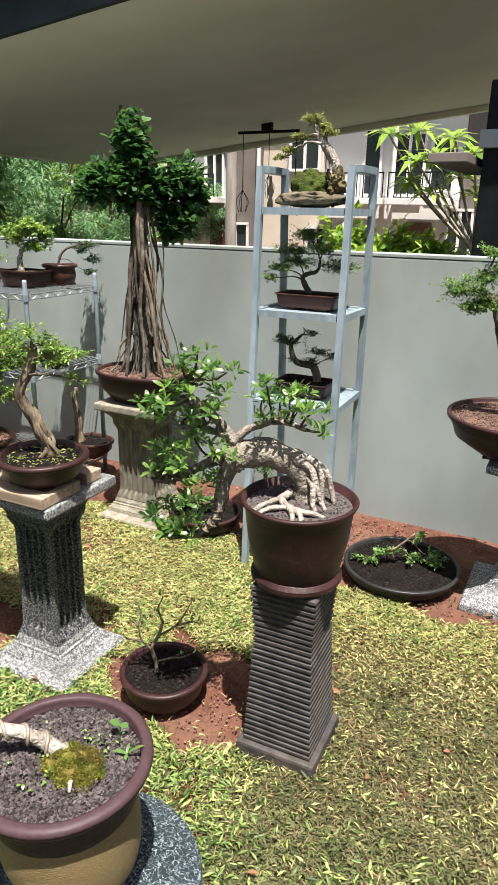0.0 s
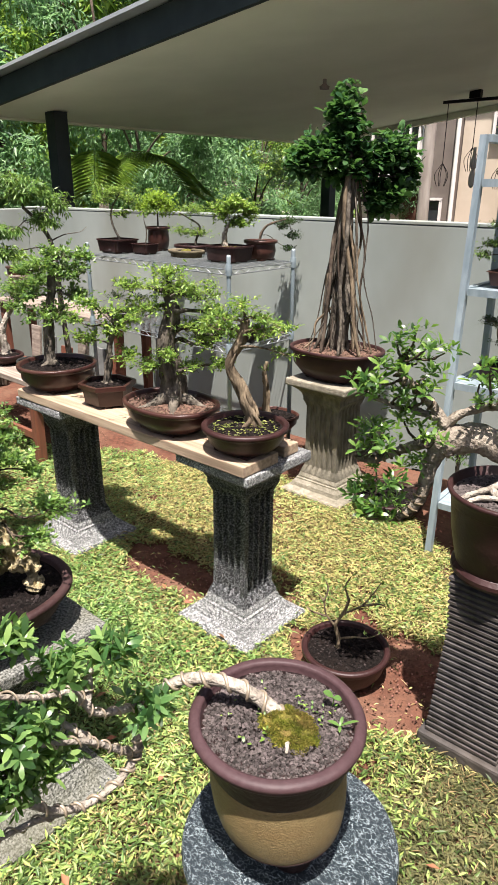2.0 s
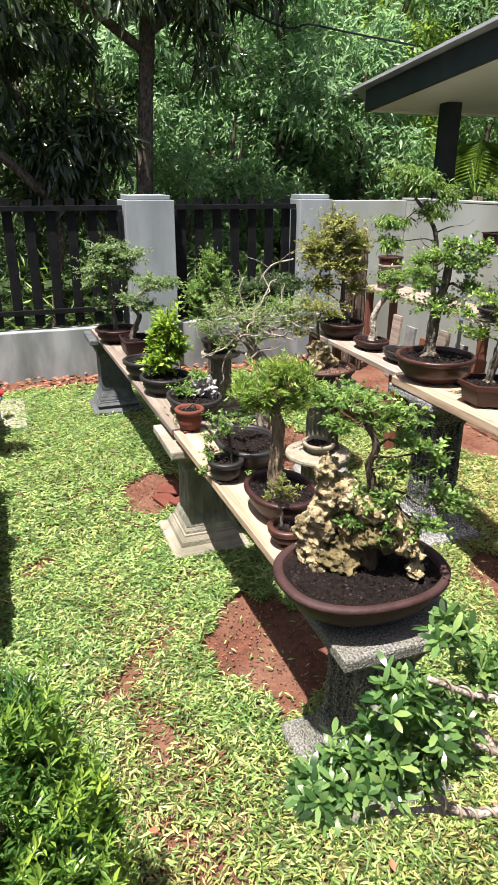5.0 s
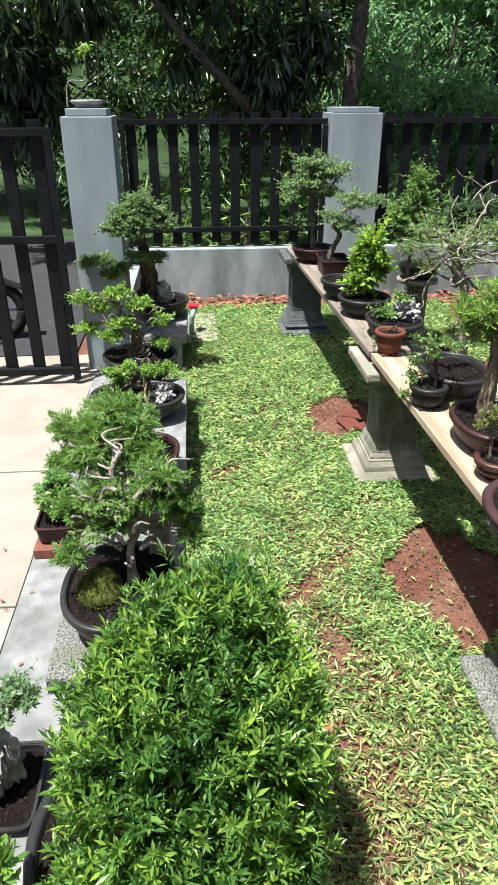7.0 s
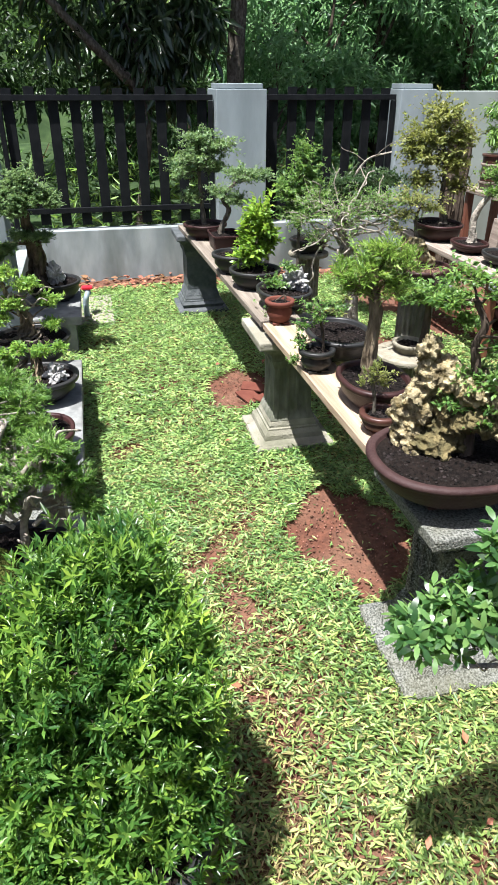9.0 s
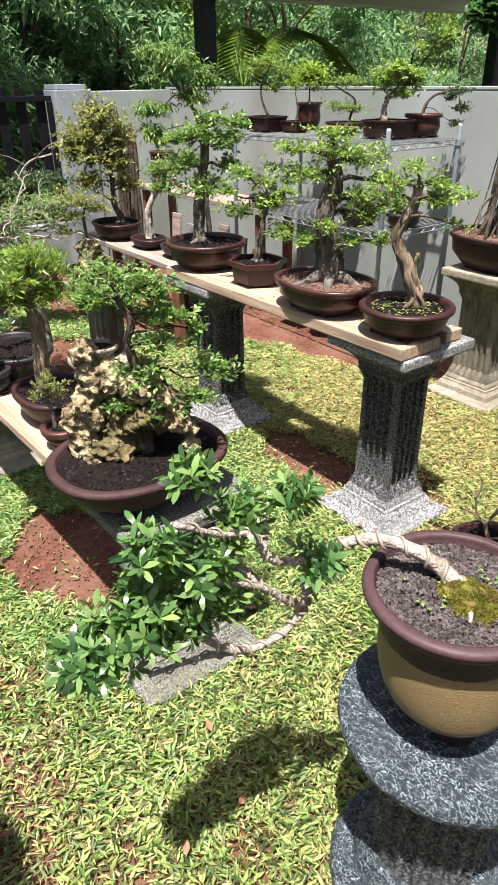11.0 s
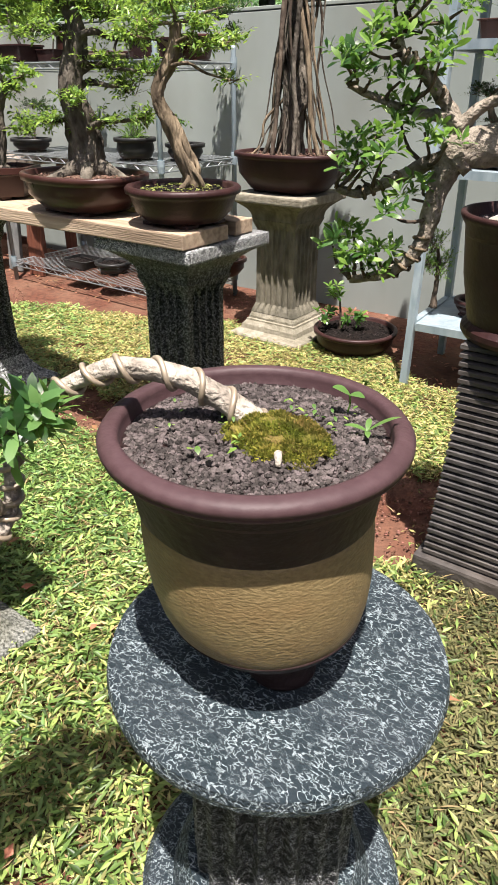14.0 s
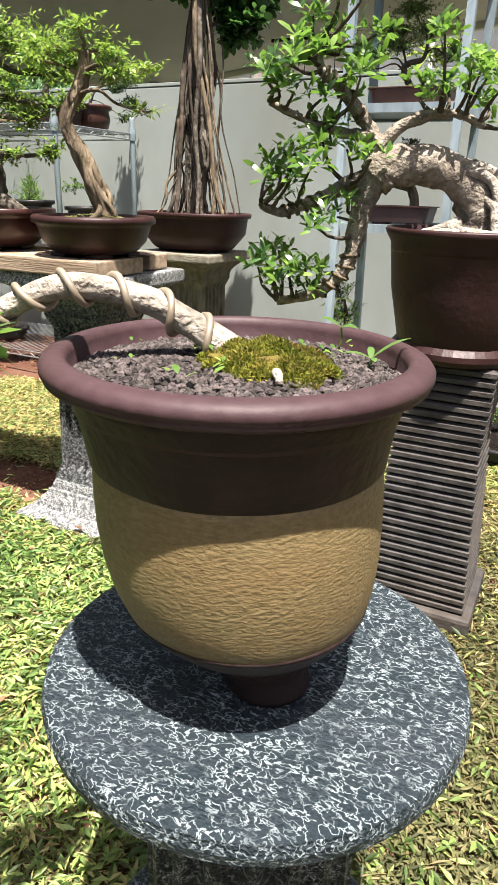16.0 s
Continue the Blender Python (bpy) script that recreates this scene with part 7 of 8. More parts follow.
potted_bonsai("round dark pot with a leafy seedling on the drive", (-1, -1.13, 0.012), round_pot(0.13, 0.10, 0.16, M_POT),
    trunk=[(0.02, 0.35, 0.42), (0.02, 0.35, 0.47)], r=(0.006, 0.003), bark=M_BARKDK,
    pads=[(0.02, 0.35, 0.49, 0.02, 0.02, 0.02), (0.02, 0.37, 0.47, 0.01, 0.01, 0.02)],
    leaf=(0.04, 0.014, 30), lm=L_LIGHT, style="rosette")
potted_bonsai("flat dark dish with a bent seedling on the gate pillar", (-4.8, -1, 1.613), oval_pot(0.11, 0.09, 0.045, M_ROCKGR),
    trunk=[(-0.01, -0.12, 0.04), (-0.01, -0.10, 0.14), (-0.00, -0.00, 0.15), (0.00, 0.01, 0.25), (0.00, 0.01, 0.31)], r=(0.004, 0.003), bark=M_BARKPL,
    pads=[(0.00, 0.01, 0.32, 0.07, 0.05, 0.03)],
    leaf=(0.05, 0.012, 13), lm=L_BRIGHT, style="droop")
CASCADE = [(-0.27, -0.48, 0.35, 0.05, 0.05, 0.03), (-0.27, -0.37, 0.39, 0.05, 0.05, 0.03), (-0.27, -0.28, 0.44, 0.04, 0.04, 0.03), (-0.27, -0.54, 0.32, 0.05, 0.05, 0.03), (-0.27, -0.40, 0.30, 0.05, 0.05, 0.04), (-0.21, -0.23, 0.49, 0.03, 0.03, 0.02), (-0.21, -0.17, 0.33, 0.03, 0.03, 0.02), (-0.27, -0.36, 0.54, 0.03, 0.03, 0.02), (-0.27, -0.44, 0.45, 0.04, 0.04, 0.02), (-0.27, -0.58, 0.31, 0.03, 0.03, 0.02), (-0.27, -0.48, 0.28, 0.04, 0.04, 0.02), (-0.27, -0.32, 0.30, 0.03, 0.03, 0.02)]

# the ochre pot with the wired cascade, on the round pedestal
def shift(z):
    """The pot stands a little crooked: its mouth is off its foot."""
    k = (1 - math.exp(-max(z, 0.0) / 0.10)) / 0.96
    q = math.exp(-max(z, 0.0) / 0.05)
    return -0.031 * k + 0.005 * q, -0.018 * k - 0.010 * q


def skew(geo):
    return [(x + shift(z)[0], y + shift(z)[1], z) for x, y, z in geo[0]], geo[1]


def skew_ob(ob):
    for v in ob.data.vertices:
        dx, dy = shift(v.co.z)
        v.co.x, v.co.y = v.co.x + dx, v.co.y + dy


t = thing("potted_bonsai", (-0.645, 0.675, 0.551), "flared ochre pot with a wired cascading bonsai on a round pedestal", "bonsai", "bonsai collection")
part("pot", skew(lathe([(0.1090, 0.0960), (0.1110, 0.0985), (0.1135, 0.105), (0.1180, 0.119), (0.1230, 0.147), (0.1248, 0.176), (0.1245, 0.203), (0.1232, 0.224), (0.1225, 0.240)], 96, wobble=0.009)), M_OCHRE, t, "ochre body with horizontal wrinkles", True)
part("foot", skew(lathe([(0.040, 0.0), (0.042, 0.004), (0.041, 0.014), (0.046, 0.028), (0.056, 0.043), (0.071, 0.056), (0.086, 0.067), (0.0985, 0.0795), (0.1075, 0.0915), (0.1118, 0.0975), (0.1095, 0.0995)], 64)), M_POTDARK, t, "dark clay foot", True)
part("collar", skew(lathe([(0.1215, 0.230), (0.1245, 0.235), (0.1265, 0.252), (0.1305, 0.274), (0.1365, 0.292), (0.143, 0.3035)], 96, wobble=0.012)), M_POTDARK, t, "dark unglazed band under the rim", True)
part("rim", skew(lathe([(0.138, 0.3015), (0.149, 0.3015), (0.1535, 0.304), (0.1545, 0.3065), (0.1538, 0.3078), (0.1562, 0.3105), (0.1562, 0.3155), (0.1530, 0.3200), (0.1470, 0.3222), (0.1405, 0.3228), (0.1365, 0.3212), (0.1350, 0.3150), (0.1335, 0.280)], 112, wobble=0.007)), M_POTRIM, t, "matt purple-brown rolled rim", True)
part("soil", skew(soil_disc(0.1345, 0.1345, 2.0, 0.300, 0.003, 0.008)), M_DIRT, t, "dark gritty soil")
skew_ob(grit(t, 0.1325, 0.1325, 0.301, 6200, 0.0034, M_GRIT, "lava_gravel", 0.009))
MX, MY = -0.002, -0.020
part("moss", rock(MX, MY, 0.306, 0.053, 0.041, 0.020, 3.3, 4, 0.4, 2.2), M_MOSS, t, "low mound of golden green moss", True)
q = rng.random((11000, 2)) * 2 - 1
q = q[np.hypot(q[:, 0], q[:, 1]) < 1 + 0.12 * np.sin(7 * np.arctan2(q[:, 1], q[:, 0]))]
P = np.stack([MX + q[:, 0] * 0.060, MY + q[:, 1] * 0.047, 0.308 + 0.020 * (1 - (q ** 2).sum(1)) + 0.004 * np.sin(q[:, 0] * 9) * np.cos(q[:, 1] * 8)], 1)
tagged(new("moss_tuft", leaf_mesh("moss_tuft", P, rng.normal(size=P.shape) * 0.7 + np.array([0, 0, 0.6]), rng.normal(size=P.shape), 0.0055, 0.0016, M_MOSSTUFT, simple=True)), kind="stuff").parent = t
for x, y, n, s in ((-0.055, -0.030, 9, 0.007), (0.000, 0.035, 8, 0.008), (-0.020, -0.062, 9, 0.007), (-0.10, 0.02, 3, 0.008), (-0.02, 0.045, 6, 0.007), (0.03, 0.020, 6, 0.007), (-0.10, -0.07, 3, 0.006), (-0.035, -0.095, 4, 0.011), (0.020, 0.060, 6, 0.007), (-0.125, -0.02, 4, 0.006)):
    P = np.repeat(np.array([[x, y, 0.316]]), n, 0) + rng.normal(size=(n, 3)) * np.array([0.008, 0.008, 0.003])
    a = np.arange(n) * 2.4
    D = np.stack([np.cos(a), np.sin(a), np.full(n, 0.7)], 1)
    w = new("weed", leaf_mesh("weed", P, D, np.array([[0, 0, 1.0]]) - D * 0.3, s, s * 0.6, L_LIGHT, blunt=True))
    w.parent = t
    tagged(w, kind="stuff")


def seedling(at, h, leaves, name="seedling"):
    """A thin stem with a few leaves at its tip: heading in degrees, rise, length, width."""
    x, y, z = at
    st = part(name, tube([(x, y, z), (x + 0.002, y, z + h * 0.5), (x + 0.001, y, z + h)], 0.0011, 0.0009, 6, 0, 3), L_LIGHT, t, "young green seedling", True)
    for deg, rise, ln, wd in leaves:
        c, q = math.cos(radians(deg)), math.sin(radians(deg))
        side = Vector((-q, c, 0))
        V, n = [], 8
        for i in range(n + 1):
            u = i / n
            m = Vector((x + 0.001 + c * ln * u, y + q * ln * u, z + h + ln * (rise * u - 0.35 * u * u)))
            k = wd * 0.5 * math.sin(math.pi * min(1.0, 0.04 + u * 0.96)) ** 0.7
            V += [m + side * k + Vector((0, 0, 0.18 * k)), m, m - side * k + Vector((0, 0, 0.18 * k))]
        F = [f for i in range(n) for f in ((3 * i, 3 * i + 1, 3 * i + 4, 3 * i + 3), (3 * i + 1, 3 * i + 2, 3 * i + 5, 3 * i + 4))]
        part("leaf", (V, F), L_MID, st, smooth=True)


seedling((0.022, 0.075, 0.310), 0.020, ((205, 0.75, 0.019, 0.016), (15, 0.3, 0.016, 0.014)))
seedling((0.062, 0.040, 0.308), 0.006, ((30, 0.9, 0.032, 0.007), (200, 0.5, 0.024, 0.008), (300, 0.4, 0.016, 0.006), (110, 0.7, 0.018, 0.006)))
wood = [(-0.020, 0.000, 0.300), (-0.040, -0.010, 0.314), (-0.074, -0.022, 0.336), (-0.109, -0.045, 0.358), (-0.156, -0.078, 0.366), (-0.203, -0.102, 0.346), (-0.226, -0.138, 0.322), (-0.227, -0.168, 0.290),
        (-0.225, -0.178, 0.245), (-0.226, -0.192, 0.212), (-0.226, -0.230, 0.190), (-0.228, -0.290, 0.190), (-0.232, -0.340, 0.215), (-0.24, -0.385, 0.26)]
trunk_c = part("trunk", tube(wood, 0.0135, 0.0055, 12, 0.12, 8, 0.2, 2.0), M_BARKPL, t, "pale wired trunk arching out of the pot", True)
L = spline(wood, 40)
coil = []
for k in range(0, len(L) - 1):
    s = k / len(L)
    d = (L[k + 1] - L[k]).normalized()
    u = d.cross(Vector((0.2, 0.3, 0.9))).normalized()
    v = d.cross(u)
    R = 0.0135 + (0.0055 - 0.0135) * s ** 0.8 + 0.0026
    ang = k * (0.125 + 0.12 * min(1.0, s * 1.6))
    coil.append(L[k] + (u * math.cos(ang) + v * math.sin(ang)) * R)
part("wire", tube(coil[10::3], 0.0031, 0.0029, 8, 0, 2), M_WIRE, trunk_c, "coil of brown aluminium wire", True)
part("snag", tube([(0.010, -0.040, 0.306), (0.022, -0.056, 0.317), (0.030, -0.068, 0.312)], 0.005, 0.003, 8, 0.1, 3), M_BARKPL, trunk_c, "short cut stub", True)
for j, path in enumerate(([(-0.226, -0.185, 0.225), (-0.228, -0.23, 0.27), (-0.232, -0.28, 0.32), (-0.245, -0.37, 0.37)], [(-0.222, -0.15, 0.32), (-0.228, -0.20, 0.335), (-0.23, -0.26, 0.37), (-0.233, -0.29, 0.43), (-0.238, -0.34, 0.45), (-0.245, -0.42, 0.50)],
                          [(-0.23, -0.26, 0.30), (-0.26, -0.29, 0.34), (-0.29, -0.31, 0.36)], [(-0.228, -0.29, 0.19), (-0.26, -0.38, 0.20), (-0.28, -0.47, 0.20)], [(-0.231, -0.27, 0.39), (-0.26, -0.24, 0.43), (-0.28, -0.22, 0.46)])):
    b = part("branch", tube(path, 0.0075, 0.004, 8, 0.12, 7), M_BARKPL, trunk_c, smooth=True)
    Q = spline(path, 24)
    cc = []
    for k in range(len(Q) - 1):
        d = (Q[k + 1] - Q[k]).normalized()
        u = d.cross(Vector((0.2, 0.3, 0.9))).normalized()
        cc.append(Q[k] + (u * math.cos(k * 0.55) + d.cross(u) * math.sin(k * 0.55)) * 0.0085)
    part("branch_wire", tube(cc[::1], 0.0018, 0.0018, 6, 0, 1), M_WIRE, trunk_c)
foliage(t, CASCADE, 0.031, 0.0104, 98, L_CASC, "rosette", bark=M_BARK, blunt=True)

# ---- other things in the garden ----
for i, (x0, x1) in enumerate(((-1.62, -2.32), (-2.52, -3.78), (-4.55, -5.25))):
    s = thing("stone_slab_bench", ((x0 + x1) / 2, -0.655, 0), "low bench of a grey stone slab on concrete blocks", "bench", "low stone benches")
    h = abs(x1 - x0) / 2
    part("slab", box(-h, -0.19, 0.20, h, 0.19, 0.26, 0.008), M_KERB if i else M_OLDSLAB, s)
    for sx in (-1, 1):
        part("block", box(sx * h * 0.7 - 0.09, -0.15, -0.02, sx * h * 0.7 + 0.09, 0.15, 0.199, 0.006), M_KERB, s)
part("wood_block", box(-2.75, -1.085, 0.015, -2.49, -0.915, 0.058, 0.004), M_REDWOOD, None, "red-stained wooden block under an oblong pot")["category"] = "block"
pad = part("concrete_pad", box(-5.86, -0.55, -0.03, -5.12, -0.24, 0.022, 0.006), M_DRIVE, None, "square pale concrete pad with a garden tap")
pad["category"] = "pad"
tap = thing("garden_tap", (-5.3, -0.44, 0.022), "grey plastic garden tap with a red and blue handle", "tap")
part("pipe", tube([(0, 0, 0), (0, 0, 0.10), (0, 0.01, 0.15), (-0.04, 0.02, 0.17), (-0.10, 0.02, 0.17)], 0.022, 0.020, 10, 0, 5), M_STEEL, tap, "grey pipe", True)
part("handle", box(-0.09, -0.02, 0.195, -0.03, 0.06, 0.215, 0.004), L_RED, tap, "red lever")
part("valve", box(-0.10, 0.0, 0.15, -0.05, 0.045, 0.195, 0.006), mat("blue_plastic", (0.03, 0.08, 0.30), (0.04, 0.10, 0.34), 8, 0.4), tap, "blue valve body")
for i, (x, y, a) in enumerate(((-3.62, 0.46, 20), (-3.72, 0.52, 70), (-3.55, 0.55, 130))):
    ob = part("broken_tile", box(-0.09, -0.05, 0, 0.09, 0.05, 0.012, 0.003), M_TERRA, None, "broken red clay tile lying in the grass")
    ob["category"] = "tile"
    ob.matrix_basis = pose(x, y, 0.012 * i + 0.004, 3, 4, a)

# stacked ribbed pots on the back bench, cacti in the corner
for k in range(1):
    st = thing("stacked_pots", (-6.02, 3.28, 0.741), "stack of brown ribbed clay pots on an old bench", "pots")
    for j in range(4):
        z = j * 0.075
        part("pot", lathe([(0.10, z), (0.108, z + 0.004), (0.112, z + 0.055), (0.122, z + 0.06), (0.122, z + 0.073), (0.11, z + 0.0735)], 28), M_POTRED if j % 2 else M_OLDWOOD, st)
    P, D, N, a, b, T = crown([(0, 0, 0.40, 0.12, 0.12, 0.10)], 0.04, 0.016, 30)
    tagged(new("foliage", leaf_mesh("foliage", P, D, N, a, b, L_LIGHT)), kind="stuff").parent = st
for i, (dx, dy, h, r) in enumerate(((0, 0, 1.42, 0.045), (0.13, 0.06, 1.30, 0.05), (-0.10, 0.10, 1.05, 0.04), (0.20, -0.08, 0.95, 0.04))):
    c = thing("column_cactus", (-5.98 + dx, 2.82 + dy, 0.0), "tall brown ribbed column cactus in the corner by the wall", "cactus", "column cacti")
    secs = []
    for k in range(15):
        z = h * k / 14
        q = r * (0.9 + 0.1 * math.sin(k * 1.3)) * (1 if k < 14 else 0.35)
        secs.append([((q * (1.0 if j % 2 else 0.68)) * math.cos(j * math.pi / 8), (q * (1.0 if j % 2 else 0.68)) * math.sin(j * math.pi / 8), z) for j in range(16)])
    part("stem", loft(secs), M_BARKDK, c)
    n = 160
    zz, aa = rng.random(n) * h, rng.integers(0, 8, n) * math.pi / 4 + math.pi / 8
    P = np.stack([r * np.cos(aa), r * np.sin(aa), zz], 1)
    D = np.stack([np.cos(aa), np.sin(aa), rng.normal(size=n) * 0.5], 1)
    tagged(new("spines", leaf_mesh("spines", P, D, rng.normal(size=(n, 3)), 0.02, 0.004, M_BARKYL, simple=True)), kind="stuff").parent = c

# boards and jars kept under the wall benches
for i in range(6):
    ob = part("loose_board", box(-0.07, -0.012, 0, 0.07, 0.012, 0.58 - 0.06 * (i % 3), 0.003), (M_OLDWOOD, M_KERB, M_REDWOOD)[i % 3], None, "weathered board leaning against the wall bench")
    ob["category"] = "board"
    ob.matrix_basis = pose(-5.5 + 0.24 * i, 3.04, -0.005, -5, 0, 2 * (i % 3 - 1))


# ---- beyond the walls: trees, neighbours, hillside ----
def tree_crown(name, blobs, ln, wd, count, material, style="spray"):
    """Leaves in many lumps, one mesh."""
    P, D, N = [], [], []
    tot = sum(b[3] * b[4] * b[5] for b in blobs) ** 1.0
    for x, y, z, rx, ry, rz in blobs:
        k = 16
        cs = ball(k, 0.45) * np.array([rx, ry, rz]) + np.array([x, y, z])
        m = max(4, int(count * rx * ry * rz / tot / k))
        for c in cs:
            q = ball(m, 0.3)
            P.append(c + q * np.array([rx, ry, rz]) * rng.uniform(0.25, 0.45))
            dn = np.array([0, 0, -0.75]) if style == "droop" else np.array([0, 0, -0.15])
            D.append(q * 0.8 + dn + rng.normal(size=(m, 3)) * 0.45)
            N.append(rng.normal(size=(m, 3)) * 0.6 + np.array([0, 0, 1.0]) + q * 0.3)
    P, D, N = np.concatenate(P), np.concatenate(D), np.concatenate(N)
    s = rng.uniform(0.6, 1.25, len(P))
    return leaf_mesh(name, P, D, N, ln * s, wd * s, material, simple=True, droop=0.25)


def wild_tree(label, h, w, count, ln, wd, material, seed, style="spray", low=0.25, at=(0, 0, 0)):
    t = thing("tree", at, label, "tree", "trees beyond the fence")
    g = random.Random(seed)
    limbs = [part("trunk", tube([(0, 0, -0.2), (0.05, 0.02, h * 0.3), (-0.06, 0.08, h * 0.65), (0.03, 0, h * 0.95)], 0.09, 0.02, 9, 0.15, 6, 0.4, seed), M_BARKDK, t, smooth=True)]
    blobs = []
    for k in range(11):
        a, z = g.random() * 6.283, h * (low + (1.0 - low) * (k + 0.5) / 11)
        rad = w * (0.35 + 0.55 * g.random()) * (1.0 - 0.35 * abs(z / h - 0.55))
        x, y = rad * math.cos(a), rad * math.sin(a)
        part("branch", tube([(0, 0, z * 0.75), (x * 0.5, y * 0.5, z * 0.95), (x, y, z)], 0.03, 0.008, 6, 0.1, 4), M_BARKDK, limbs[0])
        s = w * g.uniform(0.34, 0.5)
        blobs.append((x, y, z, s, s, s * g.uniform(0.6, 0.9)))
    ob = new("crown", tree_crown("crown", blobs, ln, wd, count, material, style))
    ob.parent = t
    tagged(ob, kind="stuff")
    return t


kinds = [wild_tree("leafy green roadside tree with long bright leaves", 5.2, 1.9, 10500, 0.15, 0.044, L_WILD, 3, "spray", 0.1, (-9.8, 3.6, 0)),
         wild_tree("dense green roadside shrub with narrow leaves", 3.6, 1.6, 9500, 0.14, 0.040, L_WILD, 5, "spray", 0.05, (-10.4, 9.6, 0)),
         wild_tree("broad light green tree on the far bank", 6.5, 2.4, 9000, 0.17, 0.068, L_LIGHT, 8, "spray", 0.2, (-13.5, 6.5, 0)),
         wild_tree("dark green tree on the far bank", 6.0, 2.4, 9000, 0.19, 0.068, L_DARK, 9, "spray", 0.15, (-13.0, 1.5, 0))]
NEAR = ((0, -10.6, 5.8, 1.0, 40), (1, -9.2, 3.4, 0.8, 90), (3, -10.6, 0.2, 0.6, 150), (1, -10.0, 8.0, 0.9, 300), (3, -10.9, -2.2, 0.6, 210), (2, -10.8, 14.8, 0.5, 100), (1, -9.0, 11.5, 0.75, 12), (1, -8.6, 1.9, 0.55, 33), (1, -9.3, 4.7, 0.95, 200), (0, -10.3, 4.3, 0.85, 310), (1, -9.0, 2.7, 0.75, 160), (1, -8.3, 9.3, 0.6, 77), (1, -9.8, 13.0, 0.6, 15), (0, -9.2, 16.5, 0.55, 35))
FAR = ((0, -11.5, 2.6, 1.1, 200), (3, -14.0, -2.0, 1.1, 70), (2, -15.5, 9.5, 1.0, 130), (0, -11.2, 8.2, 1.0, 260), (3, -15.5, 4.5, 1.2, 15), (2, -17, 0.5, 1.2, 80), (3, -12.5, -4.8, 1.1, 330), (2, -18, 6.0, 1.3, 222), (2, -15.0, 10.5, 1.25, 33), (0, -13.0, 4.0, 1.25, 300), (2, -13.0, 17.0, 0.6, 190), (2, -16.5, 9.0, 1.7, 20), (2, -17.5, 13.0, 1.6, 70), (2, -19.5, 3.0, 1.8, 170), (0, -16.0, 11.0, 1.5, 250), (2, -20.0, 8.0, 1.9, 300), (2, -11.0, 12.6, 0.55, 140))
for k, x, y, s, a in NEAR + FAR:
    copy_thing(kinds[k], pose(x, y, -0.1, 0, 0, a) @ Matrix.Scale(s, 4))

# old mango tree with a dark drooping crown over the fence
mango = thing("mango_tree", (-8.4, 1.38, 0), "large mango tree with dark drooping leaves beyond the fence", "tree")
mt = part("trunk", tube([(0, -0.05, -0.2), (0, 0, 1.6), (0.02, 0.12, 3.4), (0.0, 0.2, 5.0)], 0.105, 0.07, 12, 0.12, 8, 0.5, 1.0), M_BARK, mango, "straight grey-brown trunk", True)
for i, p in enumerate(([(0.1, -1.2, -0.2), (0.05, -1.0, 1.6), (-0.1, -1.5, 2.9), (0, -2.2, 4.2)], [(0, 0.1, 3.0), (0.3, -0.7, 3.4), (0.5, -1.6, 3.7)], [(0, 0.12, 3.2), (0.4, 0.7, 3.7), (0.6, 1.3, 4.2)], [(0.05, -1.05, 1.5), (0.4, -1.9, 2.3), (0.6, -2.6, 3.2)])):
    part("limb", tube(p, 0.06, 0.02, 9, 0.12, 6, 0.0, i), M_BARK, mt, smooth=True)
blobs = [(0.4, -1.2, 3.3, 0.8, 0.9, 0.5), (0.5, 0.3, 3.6, 0.8, 0.9, 0.45), (0.2, -2.4, 3.1, 0.9, 0.9, 0.7), (0.3, -0.4, 4.0, 1.0, 1.2, 0.6), (0.0, -1.6, 2.4, 0.45, 0.6, 0.55), (0.2, -3.4, 2.6, 0.8, 0.8, 0.8), (0.3, 1.3, 4.2, 0.9, 0.8, 0.5),
         (0.1, -0.75, 2.75, 0.3, 0.35, 0.45), (-0.2, -1.25, 1.9, 0.3, 0.5, 0.4), (0.4, 0.75, 3.0, 0.3, 0.3, 0.3)]
ob = new("crown", tree_crown("crown", blobs, 0.21, 0.048, 12000, L_MANGO, "droop"))
ob.parent = mango
tagged(ob, kind="stuff")
ob = new("low_crown", tree_crown("low_crown", [(0.1, -0.85, 2.05, 0.3, 0.45, 0.45), (0.1, -0.9, 1.6, 0.22, 0.4, 0.3), (0.1, -0.35, 2.1, 0.22, 0.3, 0.4), (-0.1, -3.6, 1.95, 0.35, 0.6, 0.5), (-0.1, -3.7, 1.45, 0.3, 0.5, 0.35)], 0.21, 0.05, 3600, L_MANGO, "droop"))
ob.parent = mango
tagged(ob, kind="stuff")

# weeds and shrubs at the foot of the fence outside
g = np.random.default_rng(21)
n = 4200
P = np.stack([g.uniform(-9.5, -6.75, n), g.uniform(-1.25, 8, n), g.uniform(0, 1, n) ** 1.6 * 0.9], 1)
D = np.stack([g.normal(size=n), g.normal(size=n), g.uniform(0.1, 1.4, n)], 1)
tagged(new("verge_weeds", leaf_mesh("verge_weeds", P, D, g.normal(size=(n, 3)) + np.array([0, 0, 0.6]), 0.18 * g.uniform(0.5, 1.2, n), 0.026, L_MID, simple=True)), "tall weeds on the verge beyond the fence", "weeds", kind="stuff")


